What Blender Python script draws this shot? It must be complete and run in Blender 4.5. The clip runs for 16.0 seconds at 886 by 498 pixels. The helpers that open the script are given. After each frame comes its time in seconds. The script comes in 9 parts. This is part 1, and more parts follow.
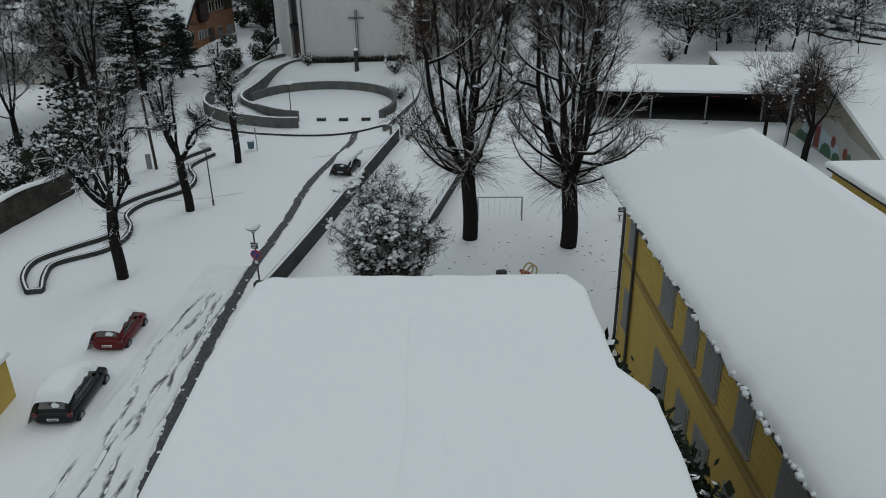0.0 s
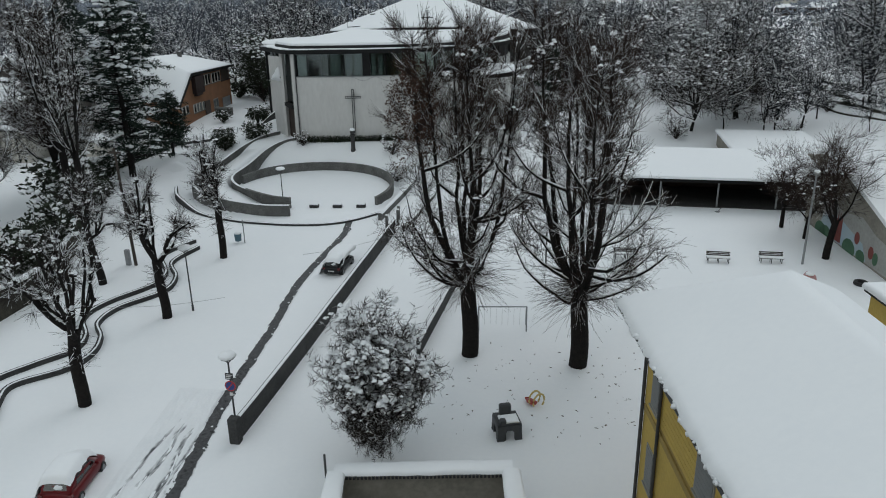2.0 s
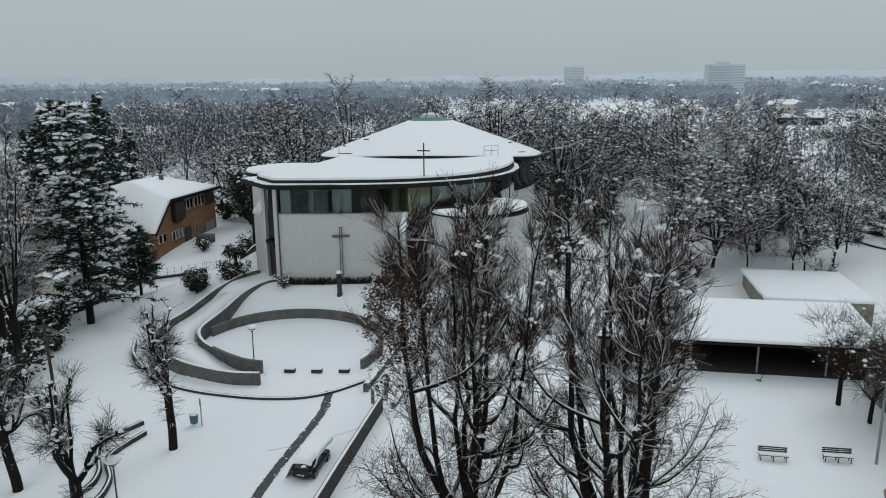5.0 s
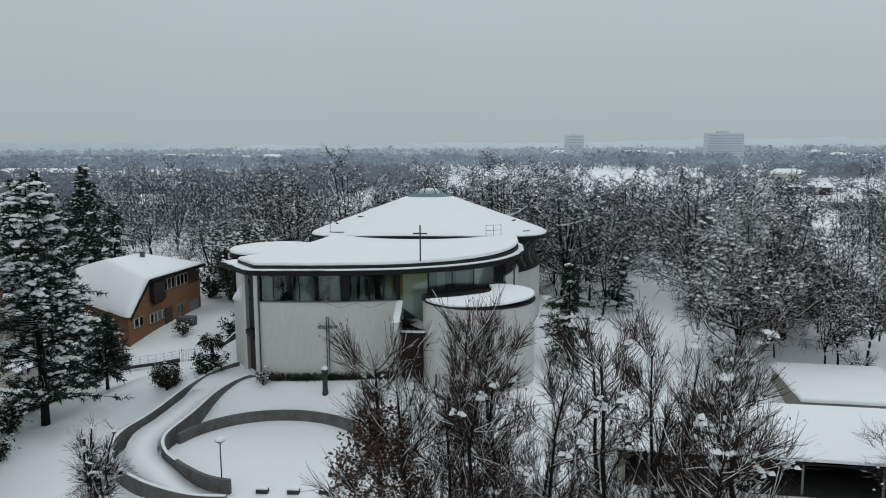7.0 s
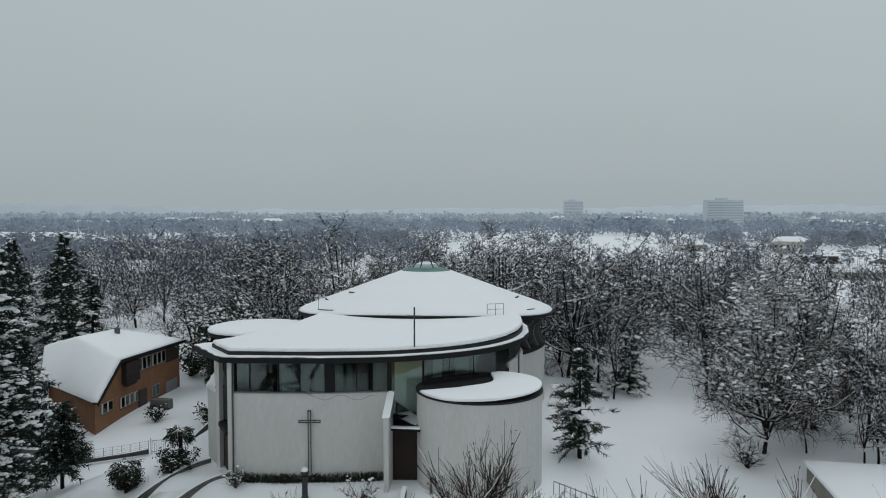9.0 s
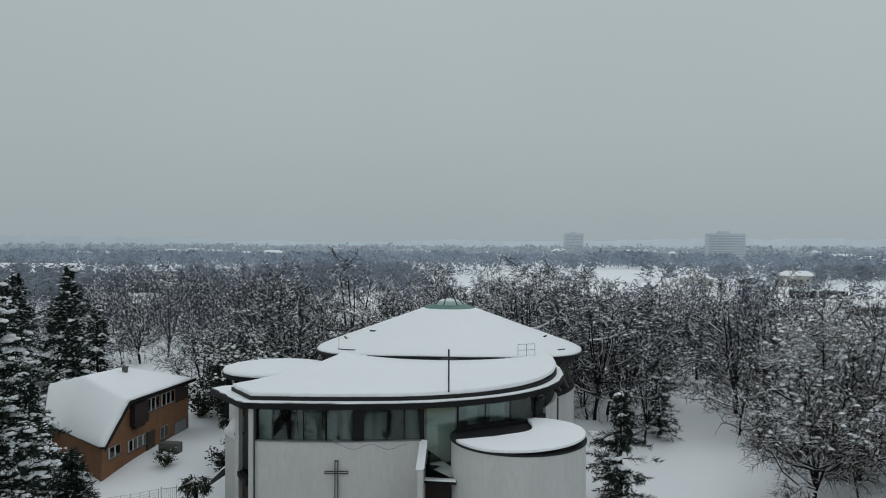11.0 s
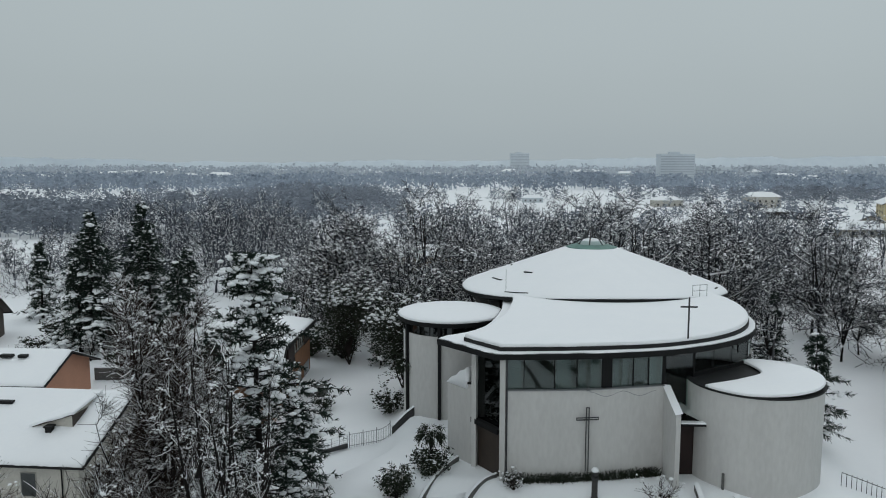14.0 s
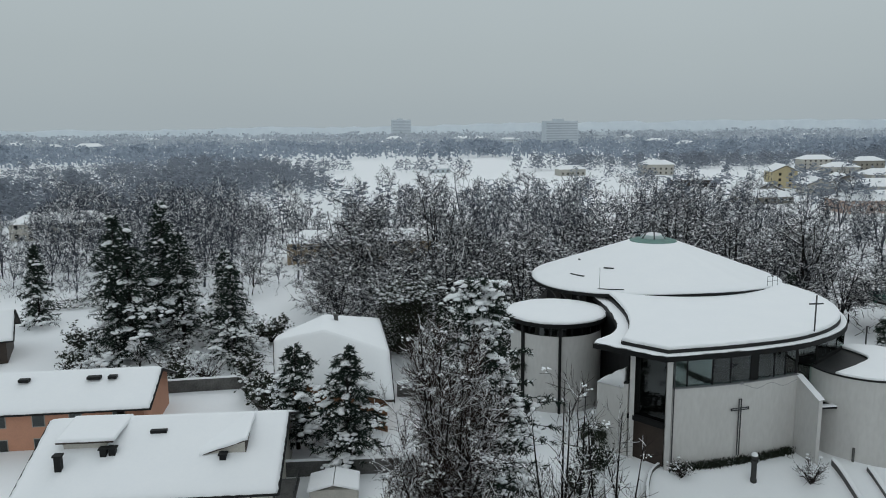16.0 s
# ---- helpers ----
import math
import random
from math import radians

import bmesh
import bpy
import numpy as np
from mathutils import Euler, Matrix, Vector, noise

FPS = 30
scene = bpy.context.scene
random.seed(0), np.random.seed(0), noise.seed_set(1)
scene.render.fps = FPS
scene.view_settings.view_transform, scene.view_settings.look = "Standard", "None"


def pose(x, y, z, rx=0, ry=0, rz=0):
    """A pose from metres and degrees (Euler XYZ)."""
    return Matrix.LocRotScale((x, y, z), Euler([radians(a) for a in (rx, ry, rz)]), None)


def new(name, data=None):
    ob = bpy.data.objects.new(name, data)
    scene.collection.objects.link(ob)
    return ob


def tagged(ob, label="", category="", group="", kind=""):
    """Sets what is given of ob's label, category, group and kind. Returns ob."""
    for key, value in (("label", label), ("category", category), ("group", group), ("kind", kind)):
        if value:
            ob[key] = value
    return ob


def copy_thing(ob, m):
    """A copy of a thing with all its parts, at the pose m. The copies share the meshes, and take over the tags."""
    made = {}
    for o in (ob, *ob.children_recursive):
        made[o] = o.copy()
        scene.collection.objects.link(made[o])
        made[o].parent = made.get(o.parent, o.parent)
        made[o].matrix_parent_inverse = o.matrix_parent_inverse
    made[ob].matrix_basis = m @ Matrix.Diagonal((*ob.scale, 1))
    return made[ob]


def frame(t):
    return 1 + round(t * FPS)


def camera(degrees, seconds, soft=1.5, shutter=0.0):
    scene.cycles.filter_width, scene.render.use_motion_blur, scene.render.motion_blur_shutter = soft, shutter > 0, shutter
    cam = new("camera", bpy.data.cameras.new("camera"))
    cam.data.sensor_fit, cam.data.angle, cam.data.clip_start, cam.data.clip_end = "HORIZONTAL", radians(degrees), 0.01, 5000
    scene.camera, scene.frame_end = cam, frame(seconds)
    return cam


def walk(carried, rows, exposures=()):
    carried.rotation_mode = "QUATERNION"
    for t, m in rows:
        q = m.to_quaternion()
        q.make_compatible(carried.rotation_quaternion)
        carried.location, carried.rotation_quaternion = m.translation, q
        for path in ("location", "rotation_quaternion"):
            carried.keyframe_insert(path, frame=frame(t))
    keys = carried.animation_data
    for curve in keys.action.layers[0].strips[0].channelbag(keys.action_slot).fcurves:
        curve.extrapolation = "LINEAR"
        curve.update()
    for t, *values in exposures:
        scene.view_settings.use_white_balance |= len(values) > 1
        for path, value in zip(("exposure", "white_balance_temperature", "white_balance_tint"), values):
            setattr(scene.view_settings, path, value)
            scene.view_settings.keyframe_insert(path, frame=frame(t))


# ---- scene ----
from mathutils.geometry import delaunay_2d_cdt

cam = camera(61.5, 16.0, soft=1.0)
# seconds, place of the eye, tilt, roll, yaw
ROWS = [
    (0.0, 0.00, 0.00, 23.10, 65.93, 0.93, 9.97),
    (0.5, -0.11, 0.99, 23.66, 66.85, 0.91, 10.00),
    (1.0, -0.27, 2.36, 24.21, 67.70, 0.94, 10.02),
    (1.5, -0.55, 4.12, 24.80, 68.78, 0.86, 10.05),
    (2.0, -0.80, 6.06, 25.42, 69.95, 0.82, 10.08),
    (2.5, -1.06, 8.20, 26.03, 71.18, 0.84, 10.10),
    (3.0, -1.36, 10.40, 26.63, 72.37, 0.75, 10.16),
    (3.5, -1.71, 12.52, 27.24, 73.58, 0.67, 10.17),
    (4.0, -1.99, 14.41, 27.75, 74.83, 0.60, 10.19),
    (4.5, -2.41, 16.40, 28.23, 76.05, 0.56, 10.10),
    (7.0, -3.95, 26.99, 29.84, 82.20, 0.31, 10.19),
    (7.5, -4.41, 29.38, 29.97, 83.51, 0.24, 10.18),
    (8.0, -4.74, 31.52, 30.18, 84.69, 0.10, 10.21),
    (8.5, -4.99, 33.39, 30.50, 85.87, 0.06, 10.20),
    (9.0, -5.10, 34.89, 30.76, 87.13, 0.01, 10.19),
    (11.5, -12.02, 38.48, 31.19, 89.68, -0.23, 10.06),
    (12.0, -15.68, 38.02, 31.27, 88.60, -0.11, 9.99),
    (12.5, -20.21, 37.51, 31.46, 87.13, -0.06, 9.70),
    (13.0, -25.56, 36.84, 32.06, 85.79, -0.03, 8.72),
    (13.5, -31.30, 35.97, 32.92, 84.57, -0.01, 7.17),
    (14.0, -37.54, 35.04, 33.96, 83.42, 0.00, 5.18),
    (14.5, -44.20, 34.15, 35.05, 82.56, 0.02, 2.87),
    (15.0, -51.27, 33.32, 36.33, 81.67, 0.10, 0.61),
    (15.5, -58.65, 32.70, 37.81, 81.14, 0.38, -1.74),
    (16.0, -66.23, 32.25, 39.35, 80.71, 0.50, -4.64),
]
walk(cam, [(t, pose(x, y, z, a, b, c)) for t, x, y, z, a, b, c in ROWS], exposures=[(0.0, -0.38), (1.0, -0.24), (2.0, -0.06), (4.0, 0.08), (7.0, 0.07), (8.5, -0.02), (11.5, -0.13), (13.0, -0.07), (16.0, -0.02)])

# ---------------------------------------------------------------- light
world = bpy.data.worlds.new("overcast_sky")
scene.world = world
world.use_nodes = True
wn, wl = world.node_tree.nodes, world.node_tree.links
wn.clear()
w_out, w_bg = wn.new("ShaderNodeOutputWorld"), wn.new("ShaderNodeBackground")
w_sky, w_sat = wn.new("ShaderNodeTexSky"), wn.new("ShaderNodeHueSaturation")
w_sky.sky_type, w_sky.sun_disc = "NISHITA", False
w_sky.sun_elevation, w_sky.sun_rotation = radians(32), radians(200)
w_sky.dust_density, w_sky.air_density = 4.0, 1.0
w_sat.inputs["Saturation"].default_value = 0.25
w_sat.inputs["Value"].default_value = 0.10
w_co, w_sep, w_ramp = wn.new("ShaderNodeTexCoord"), wn.new("ShaderNodeSeparateXYZ"), wn.new("ShaderNodeValToRGB")
w_ramp.color_ramp.elements[0].position, w_ramp.color_ramp.elements[0].color = 0.0, (0.41, 0.475, 0.507, 1)
w_ramp.color_ramp.elements[1].position, w_ramp.color_ramp.elements[1].color = 0.75, (0.575, 0.65, 0.685, 1)
e = w_ramp.color_ramp.elements.new(0.10); e.color = (0.41, 0.475, 0.497, 1)
e = w_ramp.color_ramp.elements.new(0.30); e.color = (0.458, 0.53, 0.548, 1)
w_mix = wn.new("ShaderNodeMix")
w_mix.data_type = "RGBA"
w_mix.inputs["Factor"].default_value = 0.85
# cloud mottling, very faint
w_noise, w_mul = wn.new("ShaderNodeTexNoise"), wn.new("ShaderNodeMapRange")
w_noise.inputs["Scale"].default_value = 2.2
w_noise.inputs["Detail"].default_value = 3.0
w_mul.inputs["To Min"].default_value, w_mul.inputs["To Max"].default_value = 0.95, 1.05
w_scale = wn.new("ShaderNodeVectorMath"); w_scale.operation = "SCALE"
wl.new(w_co.outputs["Generated"], w_sep.inputs[0])
wl.new(w_co.outputs["Generated"], w_noise.inputs["Vector"])
wl.new(w_noise.outputs["Fac"], w_mul.inputs["Value"])
wl.new(w_sep.outputs["Z"], w_ramp.inputs["Fac"])
wl.new(w_sky.outputs["Color"], w_sat.inputs["Color"])
wl.new(w_sat.outputs["Color"], w_mix.inputs["A"])
wl.new(w_ramp.outputs["Color"], w_mix.inputs["B"])
wl.new(w_mix.outputs["Result"], w_scale.inputs[0])
wl.new(w_mul.outputs["Result"], w_scale.inputs["Scale"])
wl.new(w_scale.outputs["Vector"], w_bg.inputs["Color"])
w_bg.inputs["Strength"].default_value = 1.02
wl.new(w_bg.outputs[0], w_out.inputs[0])

sun_data = bpy.data.lights.new("sun", "SUN")
sun_data.energy, sun_data.angle, sun_data.color = 0.5, radians(40), (0.97, 0.98, 1.0)
sun = new("sun", sun_data)
sun.matrix_world = pose(0, 0, 80, 42, 0, 160)


# ---------------------------------------------------------------- materials
def material(name, color, rough=0.7, color2=None, scale=3.0, amount=0.5, bump=0.0, bump_scale=30.0, metal=0.0,
             snow=None, island=0.0, fine=None, stretch=None, spec=None):
    """Two-scale mottled surface. snow: (low, high) limits of the upward tilt between which snow lies on it."""
    m = bpy.data.materials.new(name)
    m.use_nodes = True
    n, l = m.node_tree.nodes, m.node_tree.links
    b = n["Principled BSDF"]
    b.inputs["Roughness"].default_value, b.inputs["Metallic"].default_value = rough, metal
    if spec is not None:
        b.inputs["Specular IOR Level"].default_value = spec
    geo = n.new("ShaderNodeNewGeometry")
    vec = geo.outputs["Position"]
    if stretch:
        mp = n.new("ShaderNodeMapping")
        mp.inputs["Scale"].default_value = stretch
        l.new(vec, mp.inputs["Vector"])
        vec = mp.outputs["Vector"]
    c2 = color2 or tuple(c * 0.75 for c in color)
    big = n.new("ShaderNodeTexNoise")
    big.inputs["Scale"].default_value, big.inputs["Detail"].default_value = scale, 4.0
    l.new(vec, big.inputs["Vector"])
    small = n.new("ShaderNodeTexNoise")
    small.inputs["Scale"].default_value, small.inputs["Detail"].default_value = fine or scale * 9.0, 3.0
    l.new(vec, small.inputs["Vector"])
    add = n.new("ShaderNodeMath"); add.operation = "ADD"
    l.new(big.outputs["Fac"], add.inputs[0]); l.new(small.outputs["Fac"], add.inputs[1])
    rng = n.new("ShaderNodeMapRange")
    rng.inputs["From Min"].default_value, rng.inputs["From Max"].default_value = 0.7, 1.3
    rng.inputs["To Max"].default_value = amount
    l.new(add.outputs[0], rng.inputs["Value"])
    mix = n.new("ShaderNodeMix"); mix.data_type = "RGBA"
    mix.inputs["A"].default_value, mix.inputs["B"].default_value = (*color, 1), (*c2, 1)
    fac = rng.outputs["Result"]
    if island:
        obi = n.new("ShaderNodeObjectInfo")
        ad = n.new("ShaderNodeMath"); ad.operation = "MULTIPLY_ADD"
        ad.inputs[1].default_value = island
        l.new(geo.outputs["Random Per Island"], ad.inputs[0]); l.new(fac, ad.inputs[2])
        ad2 = n.new("ShaderNodeMath"); ad2.operation = "MULTIPLY_ADD"; ad2.use_clamp = True
        ad2.inputs[1].default_value = island
        l.new(obi.outputs["Random"], ad2.inputs[0]); l.new(ad.outputs[0], ad2.inputs[2])
        fac = ad2.outputs[0]
    l.new(fac, mix.inputs["Factor"])
    col = mix.outputs["Result"]
    if snow:
        sep = n.new("ShaderNodeSeparateXYZ")
        l.new(geo.outputs["Normal"], sep.inputs[0])
        ns = n.new("ShaderNodeTexNoise")
        ns.inputs["Scale"].default_value = 1.7
        l.new(geo.outputs["Position"], ns.inputs["Vector"])
        sm = n.new("ShaderNodeMath"); sm.operation = "MULTIPLY_ADD"
        sm.inputs[1].default_value, sm.inputs[2].default_value = 0.9, -0.45
        l.new(ns.outputs["Fac"], sm.inputs[0])
        sa = n.new("ShaderNodeMath"); sa.operation = "ADD"
        l.new(sep.outputs["Z"], sa.inputs[0]); l.new(sm.outputs[0], sa.inputs[1])
        sr = n.new("ShaderNodeMapRange"); sr.interpolation_type = "SMOOTHSTEP"
        sr.inputs["From Min"].default_value, sr.inputs["From Max"].default_value = snow
        l.new(sa.outputs[0], sr.inputs["Value"])
        m2 = n.new("ShaderNodeMix"); m2.data_type = "RGBA"
        m2.inputs["B"].default_value = (0.86, 0.88, 0.90, 1)
        l.new(sr.outputs["Result"], m2.inputs["Factor"]); l.new(col, m2.inputs["A"])
        col = m2.outputs["Result"]
    l.new(col, b.inputs["Base Color"])
    if bump:
        bn, bp = n.new("ShaderNodeTexNoise"), n.new("ShaderNodeBump")
        bn.inputs["Scale"].default_value, bn.inputs["Detail"].default_value = bump_scale, 4.0
        bp.inputs["Strength"].default_value, bp.inputs["Distance"].default_value = bump, 0.05
        l.new(vec, bn.inputs["Vector"]); l.new(bn.outputs["Fac"], bp.inputs["Height"])
        l.new(bp.outputs["Normal"], b.inputs["Normal"])
    return m


SNOW = material("fresh_snow", (0.87, 0.885, 0.90), 0.65, (0.83, 0.85, 0.875), 0.35, 0.6, 0.25, 1.6, spec=0.2)
GREYSNOW = material("thin_grey_snow", (0.36, 0.36, 0.36), 0.7, (0.24, 0.24, 0.24), 0.8, 0.9, 0.3, 5.0)
COBBLE = material("wet_cobbles", (0.022, 0.022, 0.025), 0.6, (0.11, 0.11, 0.115), 4.0, 0.8, 0.8, 9.0)
CONCRETE = material("weathered_concrete", (0.15, 0.15, 0.145), 0.85, (0.055, 0.055, 0.053), 0.7, 0.9, 0.4, 14.0)
DARKCONC = material("damp_concrete", (0.068, 0.068, 0.067), 0.8, (0.030, 0.030, 0.031), 0.9, 0.9, 0.4, 14.0, spec=0.2)
OLDWALL = material("old_mossy_stone", (0.085, 0.077, 0.064), 0.95, (0.022, 0.022, 0.019), 0.9, 1.0, 0.9, 5.0, spec=0.12)
WHITEWALL = material("white_render", (0.58, 0.578, 0.565), 0.85, (0.49, 0.487, 0.475), 0.35, 0.8, 0.15, 25.0, stretch=(1, 1, 0.35))
DARKMETAL = material("dark_bronze_metal", (0.014, 0.0145, 0.015), 0.55, (0.008, 0.0085, 0.009), 1.5, 0.7, 0.05, 20.0, spec=0.15)
IRON = material("painted_iron", (0.045, 0.047, 0.05), 0.5, (0.025, 0.026, 0.028), 4.0, 0.7)
GREYMETAL = material("galvanised_steel", (0.30, 0.31, 0.32), 0.45, (0.2, 0.205, 0.21), 3.0, 0.7, metal=0.6)
WETROOF = material("wet_dark_roofing", (0.014, 0.0145, 0.015), 0.6, (0.03, 0.03, 0.031), 0.8, 0.8, 0.2, 10.0, spec=0.2)
COPPER = material("green_copper", (0.10, 0.235, 0.20), 0.6, (0.05, 0.12, 0.105), 0.9, 0.8)
YELLOW = material("ochre_boards", (0.55, 0.385, 0.085), 0.8, (0.42, 0.29, 0.065), 0.6, 0.7, 0.2, 12.0)
YELLOWTRIM = material("faded_ochre_render", (0.36, 0.25, 0.075), 0.85, (0.27, 0.19, 0.06), 0.7, 0.7, 0.2, 20.0)
SHUTTER = material("grey_roller_shutter", (0.20, 0.205, 0.205), 0.6, (0.15, 0.155, 0.155), 1.0, 0.6)
FRAMEGREY = material("grey_stone_surround", (0.33, 0.32, 0.29), 0.8, (0.22, 0.215, 0.2), 1.5, 0.7)
ORANGE = material("orange_brick_render", (0.26, 0.122, 0.06), 0.9, (0.17, 0.083, 0.043), 0.8, 0.8, 0.3, 16.0)
PALEPINK = material("pale_pink_render", (0.56, 0.42, 0.36), 0.9, (0.48, 0.36, 0.30), 0.6, 0.7, 0.2, 16.0)
OCHREWALL = material("ochre_render", (0.40, 0.31, 0.20), 0.9, (0.32, 0.25, 0.17), 0.5, 0.7, 0.2, 14.0)
SALMON = material("salmon_render", (0.52, 0.27, 0.18), 0.9, (0.42, 0.22, 0.15), 0.6, 0.7, 0.2, 16.0)
CREAM = material("cream_render", (0.52, 0.50, 0.45), 0.9, (0.38, 0.37, 0.34), 0.6, 0.8, 0.2, 16.0)
BEIGE = material("beige_render", (0.30, 0.28, 0.24), 0.9, (0.19, 0.18, 0.155), 0.4, 0.9, 0.2, 16.0)
CREAMGREY = material("pale_patched_plaster", (0.40, 0.40, 0.38), 0.9, (0.30, 0.295, 0.28), 0.4, 0.9, 0.2, 16.0)
PALEYELLOW = material("pale_yellow_render", (0.54, 0.46, 0.28), 0.9, (0.46, 0.39, 0.25), 0.5, 0.7)
PALEPANEL = material("pale_pane_panel", (0.36, 0.37, 0.36), 0.9, (0.20, 0.21, 0.205), 0.6, 0.9)
DARKWOOD = material("dark_stained_wood", (0.05, 0.035, 0.026), 0.7, (0.028, 0.021, 0.018), 2.0, 0.8, 0.2, 18.0)
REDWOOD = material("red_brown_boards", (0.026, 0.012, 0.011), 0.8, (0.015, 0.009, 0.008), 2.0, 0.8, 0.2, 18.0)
BARK = material("dark_wet_bark", (0.010, 0.009, 0.009), 0.9, (0.024, 0.021, 0.019), 4.0, 0.8, 0.8, 18.0, snow=(0.86, 1.05), spec=0.12)
TWIG = material("snow_lined_twigs", (0.020, 0.016, 0.015), 0.9, (0.044, 0.036, 0.032), 3.0, 0.8, snow=(0.80, 1.0), spec=0.12)
ROSETWIG = material("reddish_shoots", (0.026, 0.018, 0.015), 0.9, (0.052, 0.035, 0.029), 3.0, 0.8, snow=(0.88, 1.05), spec=0.12)
FROST = material("frosted_twigs", (0.016, 0.017, 0.020), 0.9, (0.040, 0.042, 0.048), 0.3, 0.9, snow=(1.0, 1.3), island=0.2, spec=0.12)
# farther twigs: grey frost plus distance haze, both put into the base colour
FROSTHAZE = material("hazed_bare_twigs", (0.036, 0.040, 0.050), 0.9, (0.078, 0.087, 0.105), 0.2, 0.9, snow=(1.0, 1.3), island=0.2, spec=0.12)
FROSTHAZEFAR = material("far_hazed_twigs", (0.175, 0.20, 0.24), 0.9, (0.27, 0.30, 0.345), 0.05, 0.9, snow=(0.95, 1.3), island=0.15)
NEEDLE = material("dark_needles", (0.013, 0.023, 0.018), 0.85, (0.028, 0.042, 0.033), 1.2, 0.9, snow=(0.86, 1.1), island=0.2, spec=0.12)
BOXLEAF = material("evergreen_leaves", (0.016, 0.022, 0.015), 0.7, (0.032, 0.04, 0.026), 1.6, 0.9, snow=(0.86, 1.05), island=0.2, spec=0.12)
RUSTLEAF = material("withered_brown_leaves", (0.085, 0.042, 0.026), 0.9, (0.05, 0.026, 0.018), 1.2, 0.9, snow=(0.85, 1.05), island=0.2)
# woods past 750 m: the mist is put into these base colours
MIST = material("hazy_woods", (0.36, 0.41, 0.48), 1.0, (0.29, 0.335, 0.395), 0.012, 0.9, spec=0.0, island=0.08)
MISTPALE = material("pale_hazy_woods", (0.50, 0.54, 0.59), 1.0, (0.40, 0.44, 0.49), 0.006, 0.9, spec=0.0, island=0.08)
# haze over the far rise, held in its base colour
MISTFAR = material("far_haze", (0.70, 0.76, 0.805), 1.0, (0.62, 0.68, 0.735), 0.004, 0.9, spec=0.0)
# walls of far buildings, paled and blued in the colour to suggest haze
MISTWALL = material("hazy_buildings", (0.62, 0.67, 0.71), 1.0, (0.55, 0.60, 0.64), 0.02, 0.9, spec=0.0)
REDPAINT = material("red_car_paint", (0.12, 0.006, 0.009), 0.3, (0.09, 0.005, 0.007), 1.0, 0.5, spec=0.25)
BLACKPAINT = material("dark_teal_car_paint", (0.007, 0.009, 0.011), 0.3, (0.005, 0.006, 0.008), 1.0, 0.5, spec=0.25)
RUBBER = material("black_rubber", (0.018, 0.018, 0.019), 0.8, (0.03, 0.03, 0.03), 5.0, 0.6)
PLASTIC = material("dark_grey_plastic", (0.040, 0.043, 0.046), 0.55, (0.028, 0.03, 0.032), 2.0, 0.6)
WHITEPAINT = material("white_paint", (0.75, 0.75, 0.74), 0.5, (0.62, 0.62, 0.61), 2.0, 0.6)
SIGNRED = material("sign_red", (0.42, 0.03, 0.03), 0.4, (0.35, 0.025, 0.025), 4.0, 0.5)
TAILRED = material("tail_light_red", (0.11, 0.012, 0.012), 0.2, (0.08, 0.01, 0.01), 4.0, 0.5)
SIGNBLUE = material("sign_blue", (0.025, 0.055, 0.22), 0.4, (0.02, 0.045, 0.18), 4.0, 0.5)
TOYRED = material("red_plastic", (0.40, 0.07, 0.06), 0.45, (0.3, 0.05, 0.045), 3.0, 0.6)
TOYPINK = material("faded_pink_plastic", (0.48, 0.26, 0.25), 0.5, (0.4, 0.2, 0.2), 3.0, 0.6)
TOYBLUE = material("teal_plastic", (0.06, 0.13, 0.17), 0.5, (0.045, 0.1, 0.13), 3.0, 0.6)
TOYYELLOW = material("yellow_plastic", (0.55, 0.42, 0.16), 0.5, (0.45, 0.33, 0.1), 3.0, 0.6)
MURALGREEN = material("mural_green", (0.08, 0.17, 0.10), 0.9, (0.05, 0.11, 0.07), 2.0, 0.8)
MURALBLUE = material("mural_sky_blue", (0.36, 0.48, 0.56), 0.9, (0.42, 0.48, 0.5), 0.7, 0.8)
MURALRED = material("mural_red", (0.22, 0.07, 0.06), 0.9, (0.18, 0.04, 0.035), 2.0, 0.8)


